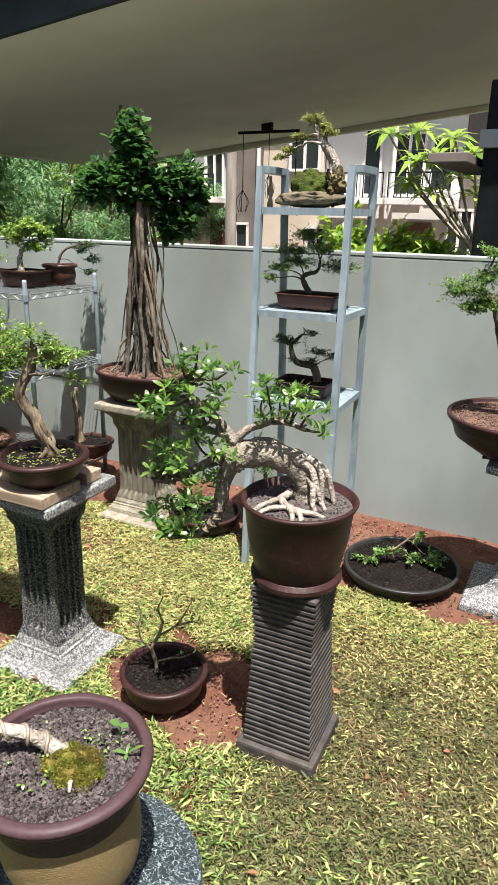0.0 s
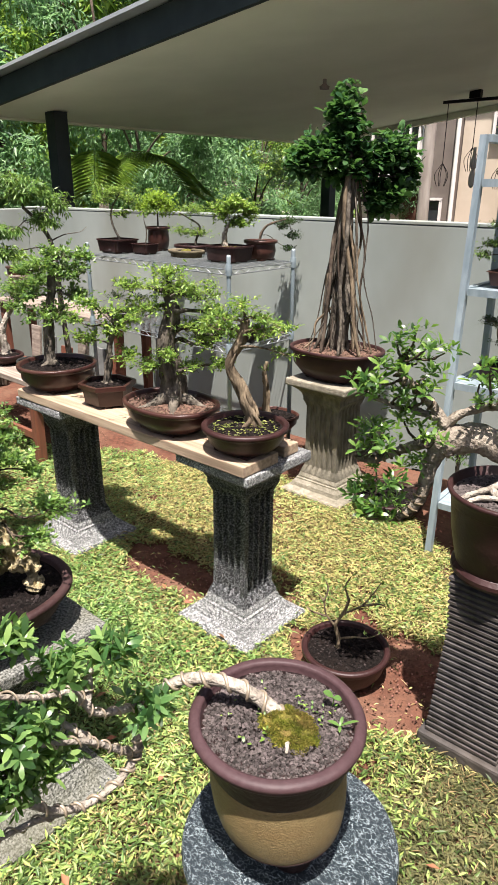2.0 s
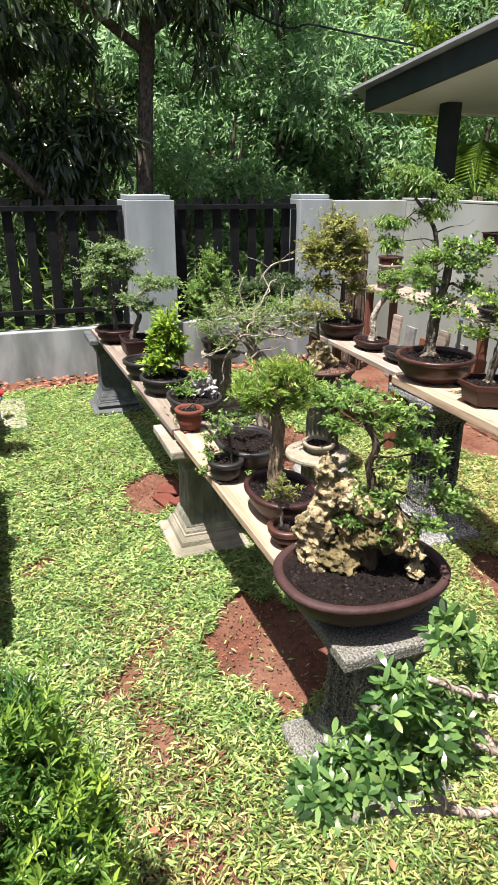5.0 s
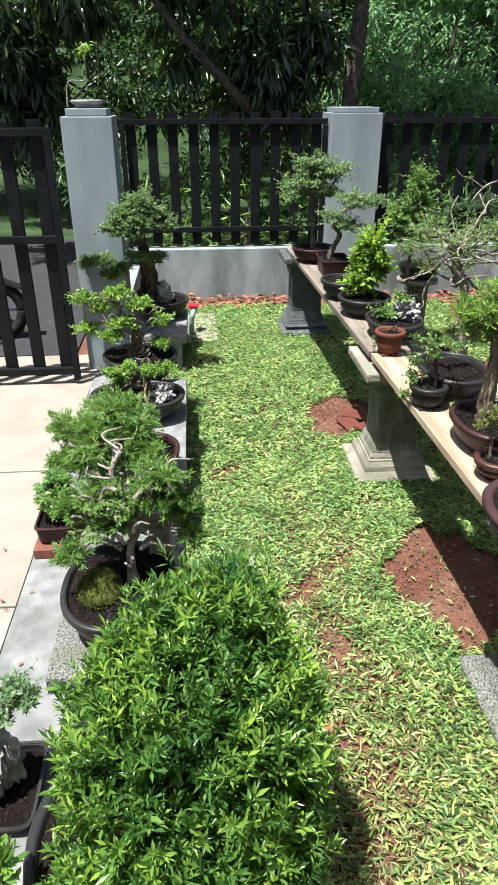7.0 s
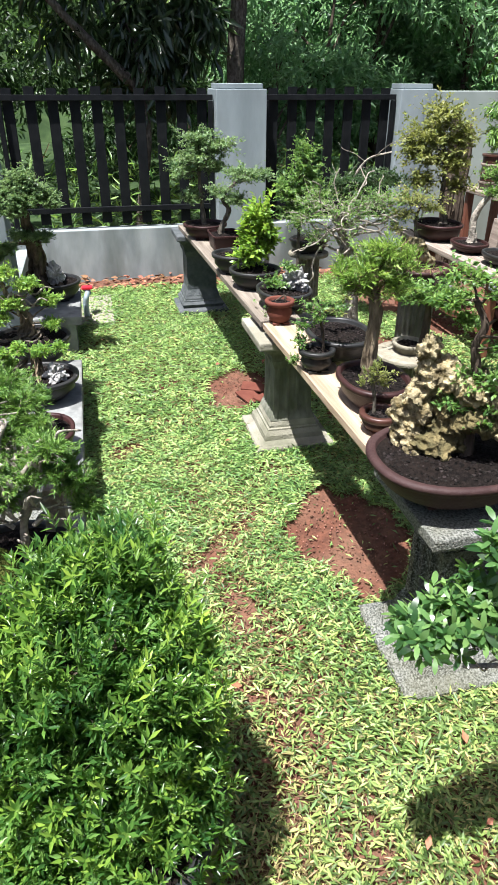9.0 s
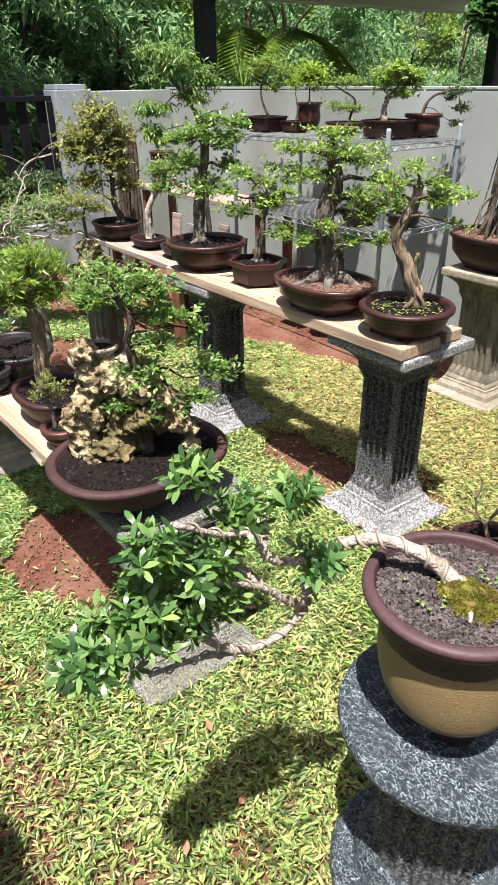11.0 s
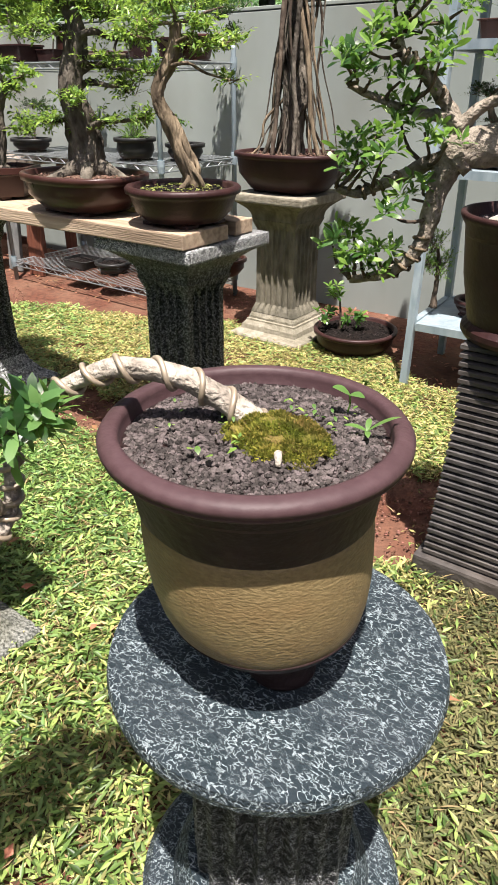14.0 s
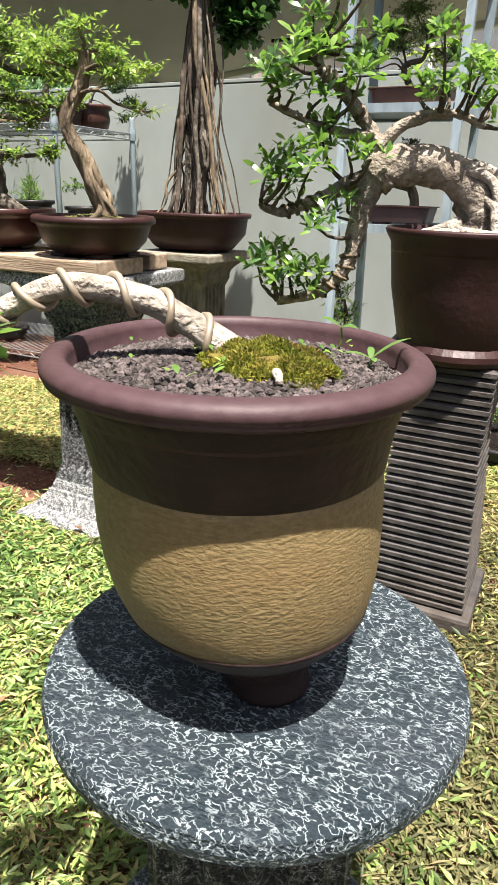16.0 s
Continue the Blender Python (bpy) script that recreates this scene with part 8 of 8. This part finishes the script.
def hillside():
    V, F = [], []
    nx, nz = 60, 8
    for j in range(nz):
        for i in range(nx):
            a = math.radians(100 + 110 * i / (nx - 1))
            r = 21 + j * 1.2 + 1.0 * noise.noise(Vector((i * 0.4, j * 0.6, 0)))
            V.append((r * math.cos(a) - 1, r * math.sin(a) + 2, -0.5 + j * 1.25 + 0.8 * noise.noise(Vector((i * 0.3, j * 0.5, 5)))))
    for j in range(nz - 1):
        for i in range(nx - 1):
            F.append((j * nx + i, j * nx + i + 1, (j + 1) * nx + i + 1, (j + 1) * nx + i))
    return V, F


structure("backdrop", hillside(), M_FARGREEN, "dark wooded slope in the distance", "hillside", True)

# palm beyond the wall
palm = thing("palm", (-9.1, 6.55, 0), "young palm with arching fronds beyond the wall", "palm")
part("stem", tube([(0, 0, -0.1), (0, 0, 0.8), (0.05, 0, 1.5)], 0.12, 0.08, 10, 0.1, 4), M_BARK, palm, smooth=True)
for k in range(7):
    a = k * 0.9 + 0.2
    d = Vector((math.cos(a), math.sin(a), 0))
    path = [Vector((0, 0, 1.5)), Vector((0, 0, 2.1)) + d * 0.4, Vector((0, 0, 2.2)) + d * 1.0, Vector((0, 0, 1.7)) + d * 1.6]
    part("frond_stalk", tube(path, 0.012, 0.004, 6, 0, 6), L_LIGHT, palm)
    Q = spline(path, 26)[12::2]
    pos = np.array([list(q) for q in Q for s in (-1, 1)])
    side = d.cross(Vector((0, 0, 1)))
    dirs = np.array([list(side * s + d * 0.5 + Vector((0, 0, -0.25))) for q in Q for s in (-1, 1)])
    fr = new("frond", leaf_mesh("frond", pos, dirs, np.array([[0, 0, 1.0]]) + 0 * pos, 0.44, 0.011, L_LIGHT, simple=True))
    fr.parent = palm

# small tiled roof among the trees
hut = thing("tiled_house", (-14.3, 14.0, 0), "low house with a worn dark tiled roof among trees", "house")
part("wall", box(-1.6, 0, -0.1, 2.4, 3.0, 1.10, 0.01), M_HOUSE, hut)
for i in range(9):
    z = 1.12 + 0.095 * i
    part("tile_course", box(-1.9 + 0.12 * i, -0.35 + 0.16 * i, z, 2.7 - 0.12 * i, -0.05 + 0.16 * i + 0.12, z + 0.05, 0.01), M_TILE, hut)

# pale two-storey terrace across the way
row = thing("terrace_house", (0, 16.0, 0), "white two-storey terrace houses with balconies and dark windows", "house")
for nme, m, x0, x1, y0, z1 in (("wall", M_HOUSE, -12.5, -8.62, 0.0, 4.6), ("wall", M_BROWNWALL, -8.6, -7.72, -0.25, 4.4), ("wall", M_STONECLAD, -7.7, -6.12, -0.1, 4.7), ("wall", M_HOUSE, -6.1, -2.9, 0.05, 4.3), ("wall", M_BROWNWALL, -2.88, 1.5, 0.0, 4.2)):
    part(nme, box(x0, y0, -0.2, x1, 4, z1, 0.01), m, row)
part("roof_edge", box(-12.6, -0.5, 4.72, 1.6, 4.2, 4.9, 0.02), M_TILE, row)


def house_window(x0, x1, z0, z1, y, panes=2, bar_mat=M_HOUSE):
    w = part("window", box(x0, y - 0.02, z0, x1, y + 0.004, z1), M_DARKWIN, row, "dark window glass")
    for i in range(panes + 1):
        x = x0 + (x1 - x0) * i / panes
        part("mullion", box(x - 0.03, y - 0.07, z0, x + 0.03, y - 0.022, z1), bar_mat, w)
    for z in (z0, z1):
        part("frame_bar", box(x0 - 0.03, y - 0.08, z - 0.03, x1 + 0.03, y - 0.024, z + 0.03), bar_mat, w)


for q in ((-9.36, -8.85, 2.12, 3.3, -0.01, 2), (-10.6, -9.75, 2.2, 3.2, -0.01, 2), (-6.95, -6.2, 2.75, 3.6, -0.11, 2), (-5.15, -4.75, 2.2, 3.6, 0.04, 1), (-4.45, -3.75, 2.2, 3.5, 0.04, 2), (-3.6, -3.1, 2.3, 3.4, 0.04, 1), (-8.35, -8.0, 0.85, 1.5, -0.26, 1),
          (-6.45, -5.95, 0.9, 1.45, -0.11, 2), (-5.8, -5.3, 0.9, 1.5, 0.04, 2), (-3.1, -2.3, 0.5, 1.9, -0.01, 3), (-1.9, -0.8, 0.6, 1.8, -0.01, 3)):
    house_window(*q)
for x0, x1, m in ((-9.25, -8.78, M_DOORBR), (-4.05, -3.45, M_DOORBR)):
    part("door", box(x0, -0.05, 0.0, x1, -0.003, 1.62, 0.01), m, row, "dark red-brown door")
    part("door_frame", box(x0 - 0.08, -0.04, 0.0, x0 - 0.004, -0.004, 1.7), M_HOUSE, row)
for x0, x1 in ((-10.4, -8.66), (-6.05, -4.4), (-4.3, -2.95)):
    b = part("balcony", box(x0, -0.9, 1.98, x1, -0.06, 2.12, 0.01), M_HOUSE, row, "white balcony slab")
    part("hand_rail", box(x0, -0.9, 2.62, x1, -0.86, 2.65), M_FENCE, b)
    n = int((x1 - x0) / 0.14)
    for i in range(n + 1):
        x = x0 + (x1 - x0 - 0.02) * i / n
        part("baluster", box(x, -0.89, 2.121, x + 0.02, -0.87, 2.619), M_FENCE, b)
for x, h in ((-7.72, 3.6), (-4.36, 4.2), (-10.5, 4.2)):
    part("down_pipe", tube([(x, -0.32, 0), (x, -0.32, h)], 0.05, 0.05, 8, 0, 1), M_HOUSE, row)
pole = part("timber_pole", tube([(-6.82, 12.6, -0.1), (-6.80, 12.6, 4.2)], 0.12, 0.11, 10, 0.05, 4), M_POLE, None, "old grey timber utility pole", True)
pole["category"] = "pole"
cable = part("overhead_cable", tube([(-8.0, -3.0, 5.6), (-8.0, 2.26, 3.47), (-8.0, 3.32, 3.31), (-8.0, 4.6, 3.19)], 0.011, 0.011, 6, 0, 8), M_FENCE, None, "thin black overhead cable running to the carport roof")
cable["category"] = "cable"

# frangipani and a bright shrub just behind the wall
fr = thing("frangipani_tree", (0, 0, 0), "young frangipani with star-shaped tufts of long leaves", "tree")
fr.matrix_basis = pose(-1.72, 11.8, -1.43) @ Matrix.Scale(1.815, 4)
ft = part("trunk", tube([(0, 0, -0.1), (0.02, 0, 0.8), (-0.05, 0, 1.5)], 0.035, 0.022, 9, 0.1, 5), M_BARKPL, fr, smooth=True)
tips = [(-0.5, 0, 1.95), (-0.9, -0.1, 2.45), (-0.66, 0, 2.48), (-0.35, 0.1, 2.42), (-0.15, 0, 2.28), (-0.72, 0.1, 2.05), (-0.12, 0.2, 1.95), (-0.6, -0.2, 2.22), (0.15, 0, 2.4), (-0.3, 0.2, 2.1), (0.1, -0.1, 2.05), (-0.45, -0.1, 2.25)]
PP, DD = [], []
for i, p in enumerate(tips):
    part("branch", tube([(-0.05, 0, 1.45), (p[0] * 0.6, p[1] * 0.6 + 0.03, 1.55 + (p[2] - 1.5) * 0.4), p], 0.015, 0.009, 7, 0.08, 5), M_BARKPL, ft, smooth=True)
    for k in range(14):
        a = k * 2.4 + i
        PP.append(p)
        DD.append((math.cos(a), math.sin(a), 0.75 - 0.08 * k))
PP, DD = np.array(PP), np.array(DD)
ob = new("foliage", leaf_mesh("foliage", PP, DD, np.array([[0, 0, 1.0]]) - DD * 0.3, 0.27 * rng.uniform(0.7, 1.15, len(PP)), 0.072, L_FRANGI, droop=0.3))
ob.parent = fr
tagged(ob, kind="stuff")
for x, y, z, s in ((-1.55, 5.7, 1.45, 0.36), (-1.95, 5.9, 1.5, 0.3), (-1.2, 5.8, 1.38, 0.28)):
    b = thing("shrub", (0, 0, 0), "bright yellow-green shrub behind the wall", "shrub", "shrubs behind the wall")
    b.matrix_basis = pose(x * 2.1, y * 2.1, 1.75 - 1.75 * 2.1) @ Matrix.Scale(2.1, 4)
    part("stem", tube([(0, 0, -0.1), (0.02, 0, 0.7), (0, 0, 1.3)], 0.02, 0.01, 7, 0.1, 4), M_BARK, b)
    P, D, N, a_, b_, T = crown([(0, 0, z, s, s, s * 0.7), (s * 0.5, 0, z - 0.2, s * 0.7, s, s * 0.6)], 0.10, 0.05, 16)
    tagged(new("foliage", leaf_mesh("foliage", P, D, N, a_, b_, L_BRIGHT)), kind="stuff").parent = b
# two added walls, never in view, that close the south and east sides
ob = structure("wall_south", box(-4.6, -4.75, -0.1, 4.2, -4.6, 2.6, 0.01), M_WALL, "unseen plain plaster wall added behind the drive", "wall")
structure("wall_east", box(4.2, -4.75, -0.1, 4.35, 3.83, 2.6, 0.01), M_WALL, "unseen plain plaster wall added on the east side", "wall")


# a scooter parked in the road behind the gate
M_TYRE = mat("rubber", (0.008, 0.008, 0.008), (0.014, 0.014, 0.014), 20, 0.8, spec=0.2)
M_BIKE = mat("black_bike_paint", (0.010, 0.010, 0.011), (0.016, 0.016, 0.017), 4, 0.25)
M_BIKERED = mat("red_bike_paint", (0.22, 0.015, 0.012), (0.26, 0.02, 0.016), 4, 0.3)


def ring_tube(r, thick, n=28):
    return tube([(0, r * math.cos(2 * math.pi * i / n), r * math.sin(2 * math.pi * i / n)) for i in range(n)] + [(0, r, 0)], thick, thick, 10, 0, 2)


def scooter(at, turn):
    t = thing("scooter", at, "black and red scooter parked behind the gate", "scooter", turn=turn)
    for y in (-0.62, 0.62):
        w = part("wheel", lathe([(0.03, -0.05), (0.035, 0.0), (0.03, 0.05)], 14), M_STEEL, t, "small steel wheel hub", True)
        w.matrix_basis = pose(0, y, 0.225, 0, 90, 0)
        tyre = part("tyre", ring_tube(0.19, 0.045), M_TYRE, w, smooth=True)
        tyre.matrix_basis = pose(0, 0, 0, 0, -90, 0)
        for k in range(5):
            a = k * 1.2566
            sp = part("spoke", tube([(0, 0.03 * math.cos(a), 0.03 * math.sin(a)), (0, 0.15 * math.cos(a), 0.15 * math.sin(a))], 0.012, 0.010, 6, 0, 2), M_STEEL, w)
            sp.matrix_basis = pose(0, 0, 0, 0, -90, 0)
    oval = lambda y, z, a, b: [(a * math.cos(2 * math.pi * i / 16), y, z + b * math.sin(2 * math.pi * i / 16)) for i in range(16)]
    part("body", loft([oval(-0.85, 0.66, 0.05, 0.05), oval(-0.70, 0.62, 0.12, 0.11), oval(-0.40, 0.55, 0.15, 0.17), oval(-0.05, 0.46, 0.14, 0.15), oval(0.15, 0.34, 0.12, 0.07), oval(0.34, 0.34, 0.11, 0.06)]), M_BIKE, t, "glossy black rear body", True)
    part("seat", loft([oval(-0.80, 0.78, 0.08, 0.03), oval(-0.60, 0.79, 0.13, 0.05), oval(-0.25, 0.76, 0.13, 0.05), oval(0.02, 0.70, 0.09, 0.04)]), M_TYRE, t, "long black vinyl seat", True)
    part("front_shield", loft([[(-0.16, 0.34, 0.36), (0.16, 0.34, 0.36), (0.13, 0.40, 0.36), (-0.13, 0.40, 0.36)], [(-0.19, 0.40, 0.62), (0.19, 0.40, 0.62), (0.15, 0.47, 0.62), (-0.15, 0.47, 0.62)], [(-0.13, 0.42, 0.90), (0.13, 0.42, 0.90), (0.09, 0.47, 0.90), (-0.09, 0.47, 0.90)]]), M_BIKERED, t, "red leg shield")
    part("fork", tube([(0, 0.44, 0.86), (0, 0.54, 0.50), (0.0, 0.62, 0.24)], 0.028, 0.022, 8, 0, 4), M_BIKE, t, smooth=True)
    part("front_fender", loft([[(-0.06, 0.40, 0.40), (0.06, 0.40, 0.40), (0.06, 0.40, 0.42), (-0.06, 0.40, 0.42)], [(-0.06, 0.60, 0.48), (0.06, 0.60, 0.48), (0.06, 0.60, 0.50), (-0.06, 0.60, 0.50)], [(-0.05, 0.84, 0.38), (0.05, 0.84, 0.38), (0.05, 0.84, 0.40), (-0.05, 0.84, 0.40)]]), M_BIKE, t)
    bar = part("handlebar", tube([(-0.34, 0.34, 0.98), (-0.12, 0.42, 0.96), (0.12, 0.42, 0.96), (0.34, 0.34, 0.98)], 0.016, 0.016, 8, 0, 4), M_BIKE, t, smooth=True)
    for s in (-1, 1):
        part("mirror_stalk", tube([(s * 0.24, 0.38, 0.98), (s * 0.30, 0.38, 1.14)], 0.006, 0.006, 6, 0, 2), M_BIKE, bar)
        part("mirror", lathe([(0.045, -0.012), (0.052, 0.0), (0.045, 0.010)], 16), M_BIKE, bar, smooth=True).matrix_basis = pose(s * 0.31, 0.375, 1.17, 90, 0, 0)
    part("headlight", loft([oval(0.44, 0.93, 0.09, 0.06), oval(0.50, 0.92, 0.07, 0.045)]), M_CHROME, t, "clear headlight", True)
    part("tail_light", loft([oval(-0.90, 0.70, 0.04, 0.025), oval(-0.855, 0.70, 0.05, 0.03)]), M_BIKERED, t, "red tail light", True)
    part("stand", tube([(-0.10, -0.12, 0.33), (-0.24, -0.10, -0.01)], 0.012, 0.012, 6, 0, 2), M_BIKE, t)
    return t


scooter((-5.35, -2.55, -0.012), 6.0)

# ---- lawn, crumbs and fallen leaves ----
EDGE_X = np.array([-6.3, -5.2, -4.5, -3.6, -2.5, -1.5, -1.0, -0.3, 1.4])
EDGE_Y = np.array([1.9, 1.75, 2.0, 2.6, 2.95, 2.95, 2.72, 2.78, 2.7])
BARE = ((-2.25, 0.56, 0.36, 0.24), (-2.22, 1.76, 0.34, 0.16), (-1.12, 1.82, 0.36, 0.30), (-3.75, 0.42, 0.30, 0.22), (-3.3, 1.15, 0.45, 0.3), (-4.2, 1.4, 0.5, 0.3), (-0.72, 2.0, 0.1, 0.3),
        (-1.46, 0.05, 0.12, 0.07), (-1.33, 0.13, 0.10, 0.05), (-1.10, 0.17, 0.13, 0.07), (-0.92, 0.42, 0.10, 0.07), (-1.90, 0.03, 0.14, 0.06), (-2.19, 0.0, 0.12, 0.05), (-1.22, 0.02, 0.09, 0.06), (-2.65, -0.02, 0.12, 0.05), (-0.86, 0.16, 0.10, 0.07), (-1.62, -0.03, 0.09, 0.05))


def lawn_noise(x, y, k, s):
    return (np.sin(x * k + 1.7 * np.sin(y * k * 0.7 + s)) + np.sin(y * k * 1.3 + 2.1 * np.sin(x * k * 0.6 - s)) + np.sin((x + y) * k * 2.1 + s)) / 3


def trodden(x, y):
    """The line where people walk."""
    return np.exp(-((y + 0.02 - 0.1 * np.sin(x * 2)) / 0.20) ** 2) * np.clip((x + 3.4) / 1.2, 0, 1)


def lawn(x0, x1, y0, y1, density, ln, wd, name, label, material, keep, seed, drop=0.0):
    g = np.random.default_rng(seed)
    n = int((x1 - x0) * (y1 - y0) * density)
    x, y = g.uniform(x0, x1, n), g.uniform(y0, y1, n)
    edge = np.interp(x, EDGE_X, EDGE_Y) + 0.10 * lawn_noise(x, y, 7, 1.0)
    ok = (y < edge) & (y > -0.835) & (x > -6.12 + 0.1 * lawn_noise(x, y, 8, 3.0))
    for bx, by, rx, ry in BARE:
        q = ((x - bx) / rx) ** 2 + ((y - by) / ry) ** 2 + 0.55 * lawn_noise(x, y, 14, 2.0)
        ok &= (q > 0.9) | (g.random(n) < (0.010 if rx > 0.2 else 0.40))
    worn = lawn_noise(x, y, 5.5, 4.0) + 0.7 * lawn_noise(x, y, 13, 0.3) + trodden(x, y) * (0.40 + 1.1 * lawn_noise(x, y, 10, 5.0))
    ok &= g.random(n) < np.clip(1.3 - 0.8 * np.clip(worn, 0, 1.5), 0.22, 1)
    ok &= g.random(n) < keep(x, y)
    x, y = x[ok], y[ok]
    n = len(x)
    a = g.random(n) * 6.283
    tuft = g.random(n)
    D = np.stack([np.cos(a), np.sin(a), g.uniform(-0.10, 0.75, n)], 1)
    P = np.stack([x, y, 0.004 + 0.022 * tuft ** 1.5 - 0.008 * (tuft < 0.2) + 0.4 * drop], 1)
    D[:, 2] *= 1 + 40 * drop
    N = g.normal(size=(n, 3)) * 0.4 + np.array([0, 0, 1.0])
    s = g.uniform(0.55, 1.25, n)
    ob = new(name, leaf_mesh(name, P, D, N, ln * s, wd * s, material, 0.2, 0.2, simple=True))
    return tagged(ob, label, "grass", kind="stuff")


def east(x, y):
    """Where the sward is dull: the open ground by the tall rack."""
    return np.clip((x + 0.85) / 0.22, 0, 1) * np.clip((2.6 - y) / 0.5, 0, 1)


def near(x, y):
    """The dullest part, round the foot of the round pedestal: shade there, put into the blade mix."""
    return np.clip((x + 0.75) / 0.2, 0, 1) * np.clip((1.5 - y) / 0.4, 0, 1)


def bleached(x, y):
    """Where it is sun-bleached: in front of the garden wall, and a little between the pedestals."""
    return np.clip(np.clip((y - 1.3) / 0.5, 0, 1) * np.clip((x + 4.2), 0, 1) + 0.3 * np.exp(-((x + 1.15) / 0.4) ** 2 - ((y - 0.6) / 0.6) ** 2), 0, 1)


def lush(x):
    """Growth gets lusher towards the fence."""
    return np.clip((-1.0 - x) / 1.2, 0, 1)


def green(x, y):
    return np.clip(1.0 - 0.2 * near(x, y) - 0.72 * bleached(x, y) - 0.35 * trodden(x, y) - 0.58 * east(x, y) + 0.2 * lawn_noise(x, y, 3, 0.5), 0.04, 1)


def yellow(x, y):
    return (1 - 0.7 * near(x, y)) * (1 - 0.82 * east(x, y)) * np.clip(0.05 + bleached(x, y) + 0.12 * trodden(x, y) - 0.22 * lawn_noise(x, y, 3, 0.5), 0.02, 1)


def straw(x, y):
    return np.clip(0.16 + 0.75 * trodden(x, y) + 0.25 * bleached(x, y) - 0.3 * lawn_noise(x, y, 4, 2.5), 0.05, 1)


def thatch(x, y):
    return np.clip(0.55 + 0.45 * east(x, y) - 0.25 * lush(x) - 0.3 * bleached(x, y) - 0.4 * trodden(x, y), 0.2, 1)


lawn(-3.3, 1.4, -0.85, 3.1, 21000, 0.031, 0.0082, "grass", "broad-bladed green carpet grass, patchy in the sun", M_GRASS, lambda x, y: green(x, y) * (1 - lush(x)), 1)
lawn(-3.3, -0.9, -0.85, 3.1, 21000, 0.031, 0.0082, "grass", "lush light green carpet grass along the path", M_GRASSLT, lambda x, y: green(x, y) * lush(x), 10)
lawn(-3.3, 1.4, -0.85, 3.1, 15000, 0.026, 0.0064, "grass", "sun-bleached yellow-green blades in front of the wall", M_GRASSY, yellow, 2)
lawn(-3.3, 1.4, -0.85, 3.1, 7000, 0.036, 0.0034, "straw", "thin dry straws lying in the grass", M_STRAW, straw, 7)
lawn(-3.3, 1.4, -0.85, 3.1, 17000, 0.025, 0.0062, "thatch", "dull olive thatch under the grass", M_THATCH, thatch, 5, -0.012)
lawn(-0.95, 1.4, -0.85, 2.75, 26000, 0.019, 0.0052, "thatch", "short dull olive turf by the round pedestal", M_THATCH, east, 9, -0.006)
lawn(-6.3, -3.3, -0.85, 2.9, 11000, 0.036, 0.0092, "grass", "broad-bladed green carpet grass near the fence", M_GRASSLT, green, 3)
lawn(-6.3, -3.3, -0.85, 2.9, 4500, 0.034, 0.0080, "grass", "sun-bleached yellow-green blades near the fence", M_GRASSY, yellow, 4)
lawn(-6.3, -3.3, -0.85, 2.9, 1500, 0.040, 0.0045, "straw", "thin dry straws near the fence", M_STRAW, straw, 8)
lawn(-6.3, -3.3, -0.85, 2.9, 4500, 0.040, 0.0100, "thatch", "dull olive thatch near the fence", M_THATCH, thatch, 6, -0.012)


def litter(n, name, label, where, ln, wd, material, seed):
    g = np.random.default_rng(seed)
    P = where(g, n)
    a = g.random(n) * 6.283
    D = np.stack([np.cos(a), np.sin(a), g.uniform(-0.1, 0.3, n)], 1)
    ob = new(name, leaf_mesh(name, P, D, g.normal(size=(n, 3)) * 0.35 + np.array([0, 0, 1.0]), ln * g.uniform(0.5, 1.2, n), wd * g.uniform(0.6, 1.2, n), material, 0.3, -0.1))
    return tagged(ob, label, "leaf litter", kind="stuff")


litter(420, "dry_leaves", "brown dry leaves along the foot of the fence wall", lambda g, n: np.stack([g.uniform(-6.43, -5.95, n), g.uniform(-0.8, 2.6, n), g.uniform(0.002, 0.03, n)], 1), 0.07, 0.035, M_DRYLEAF, 11)
litter(900, "dry_leaves", "brown dry leaves on the bare strip under the garden wall", lambda g, n: np.stack([g.uniform(-5.5, 0.6, n), g.uniform(2.8, 3.62, n), g.uniform(0.0, 0.02, n)], 1), 0.035, 0.014, M_DRYLEAF, 12)
litter(70, "dry_leaves", "few fallen brown leaves scattered on the lawn", lambda g, n: np.stack([g.uniform(-4.5, 0.8, n), g.uniform(-0.6, 2.5, n), g.uniform(0.03, 0.045, n)], 1), 0.042, 0.022, M_DRYLEAF, 13)
litter(26, "dry_leaves", "small dry leaves blown onto the concrete drive", lambda g, n: np.stack([g.uniform(-4.2, -1.2, n), g.uniform(-1.9, -1.0, n), g.uniform(0.016, 0.02, n)], 1), 0.03, 0.010, M_DRYLEAF, 14)
crumbs = thing("soil_crumbs", (0, 0, 0), "small clods and pebbles on the bare earth", "pebbles")
tagged(crumbs, kind="stuff")
for bx, by, rx, ry in BARE + ((-0.5, 3.2, 0.8, 0.42), (-3.0, 3.3, 1.3, 0.3), (-4.6, 2.4, 0.9, 0.4)):
    o = grit(crumbs, rx, ry, -0.002, int(650 * rx * ry / 0.1), 0.0042, M_CLOD, "clods", 0.0)
    o.location = (bx, by, 0)
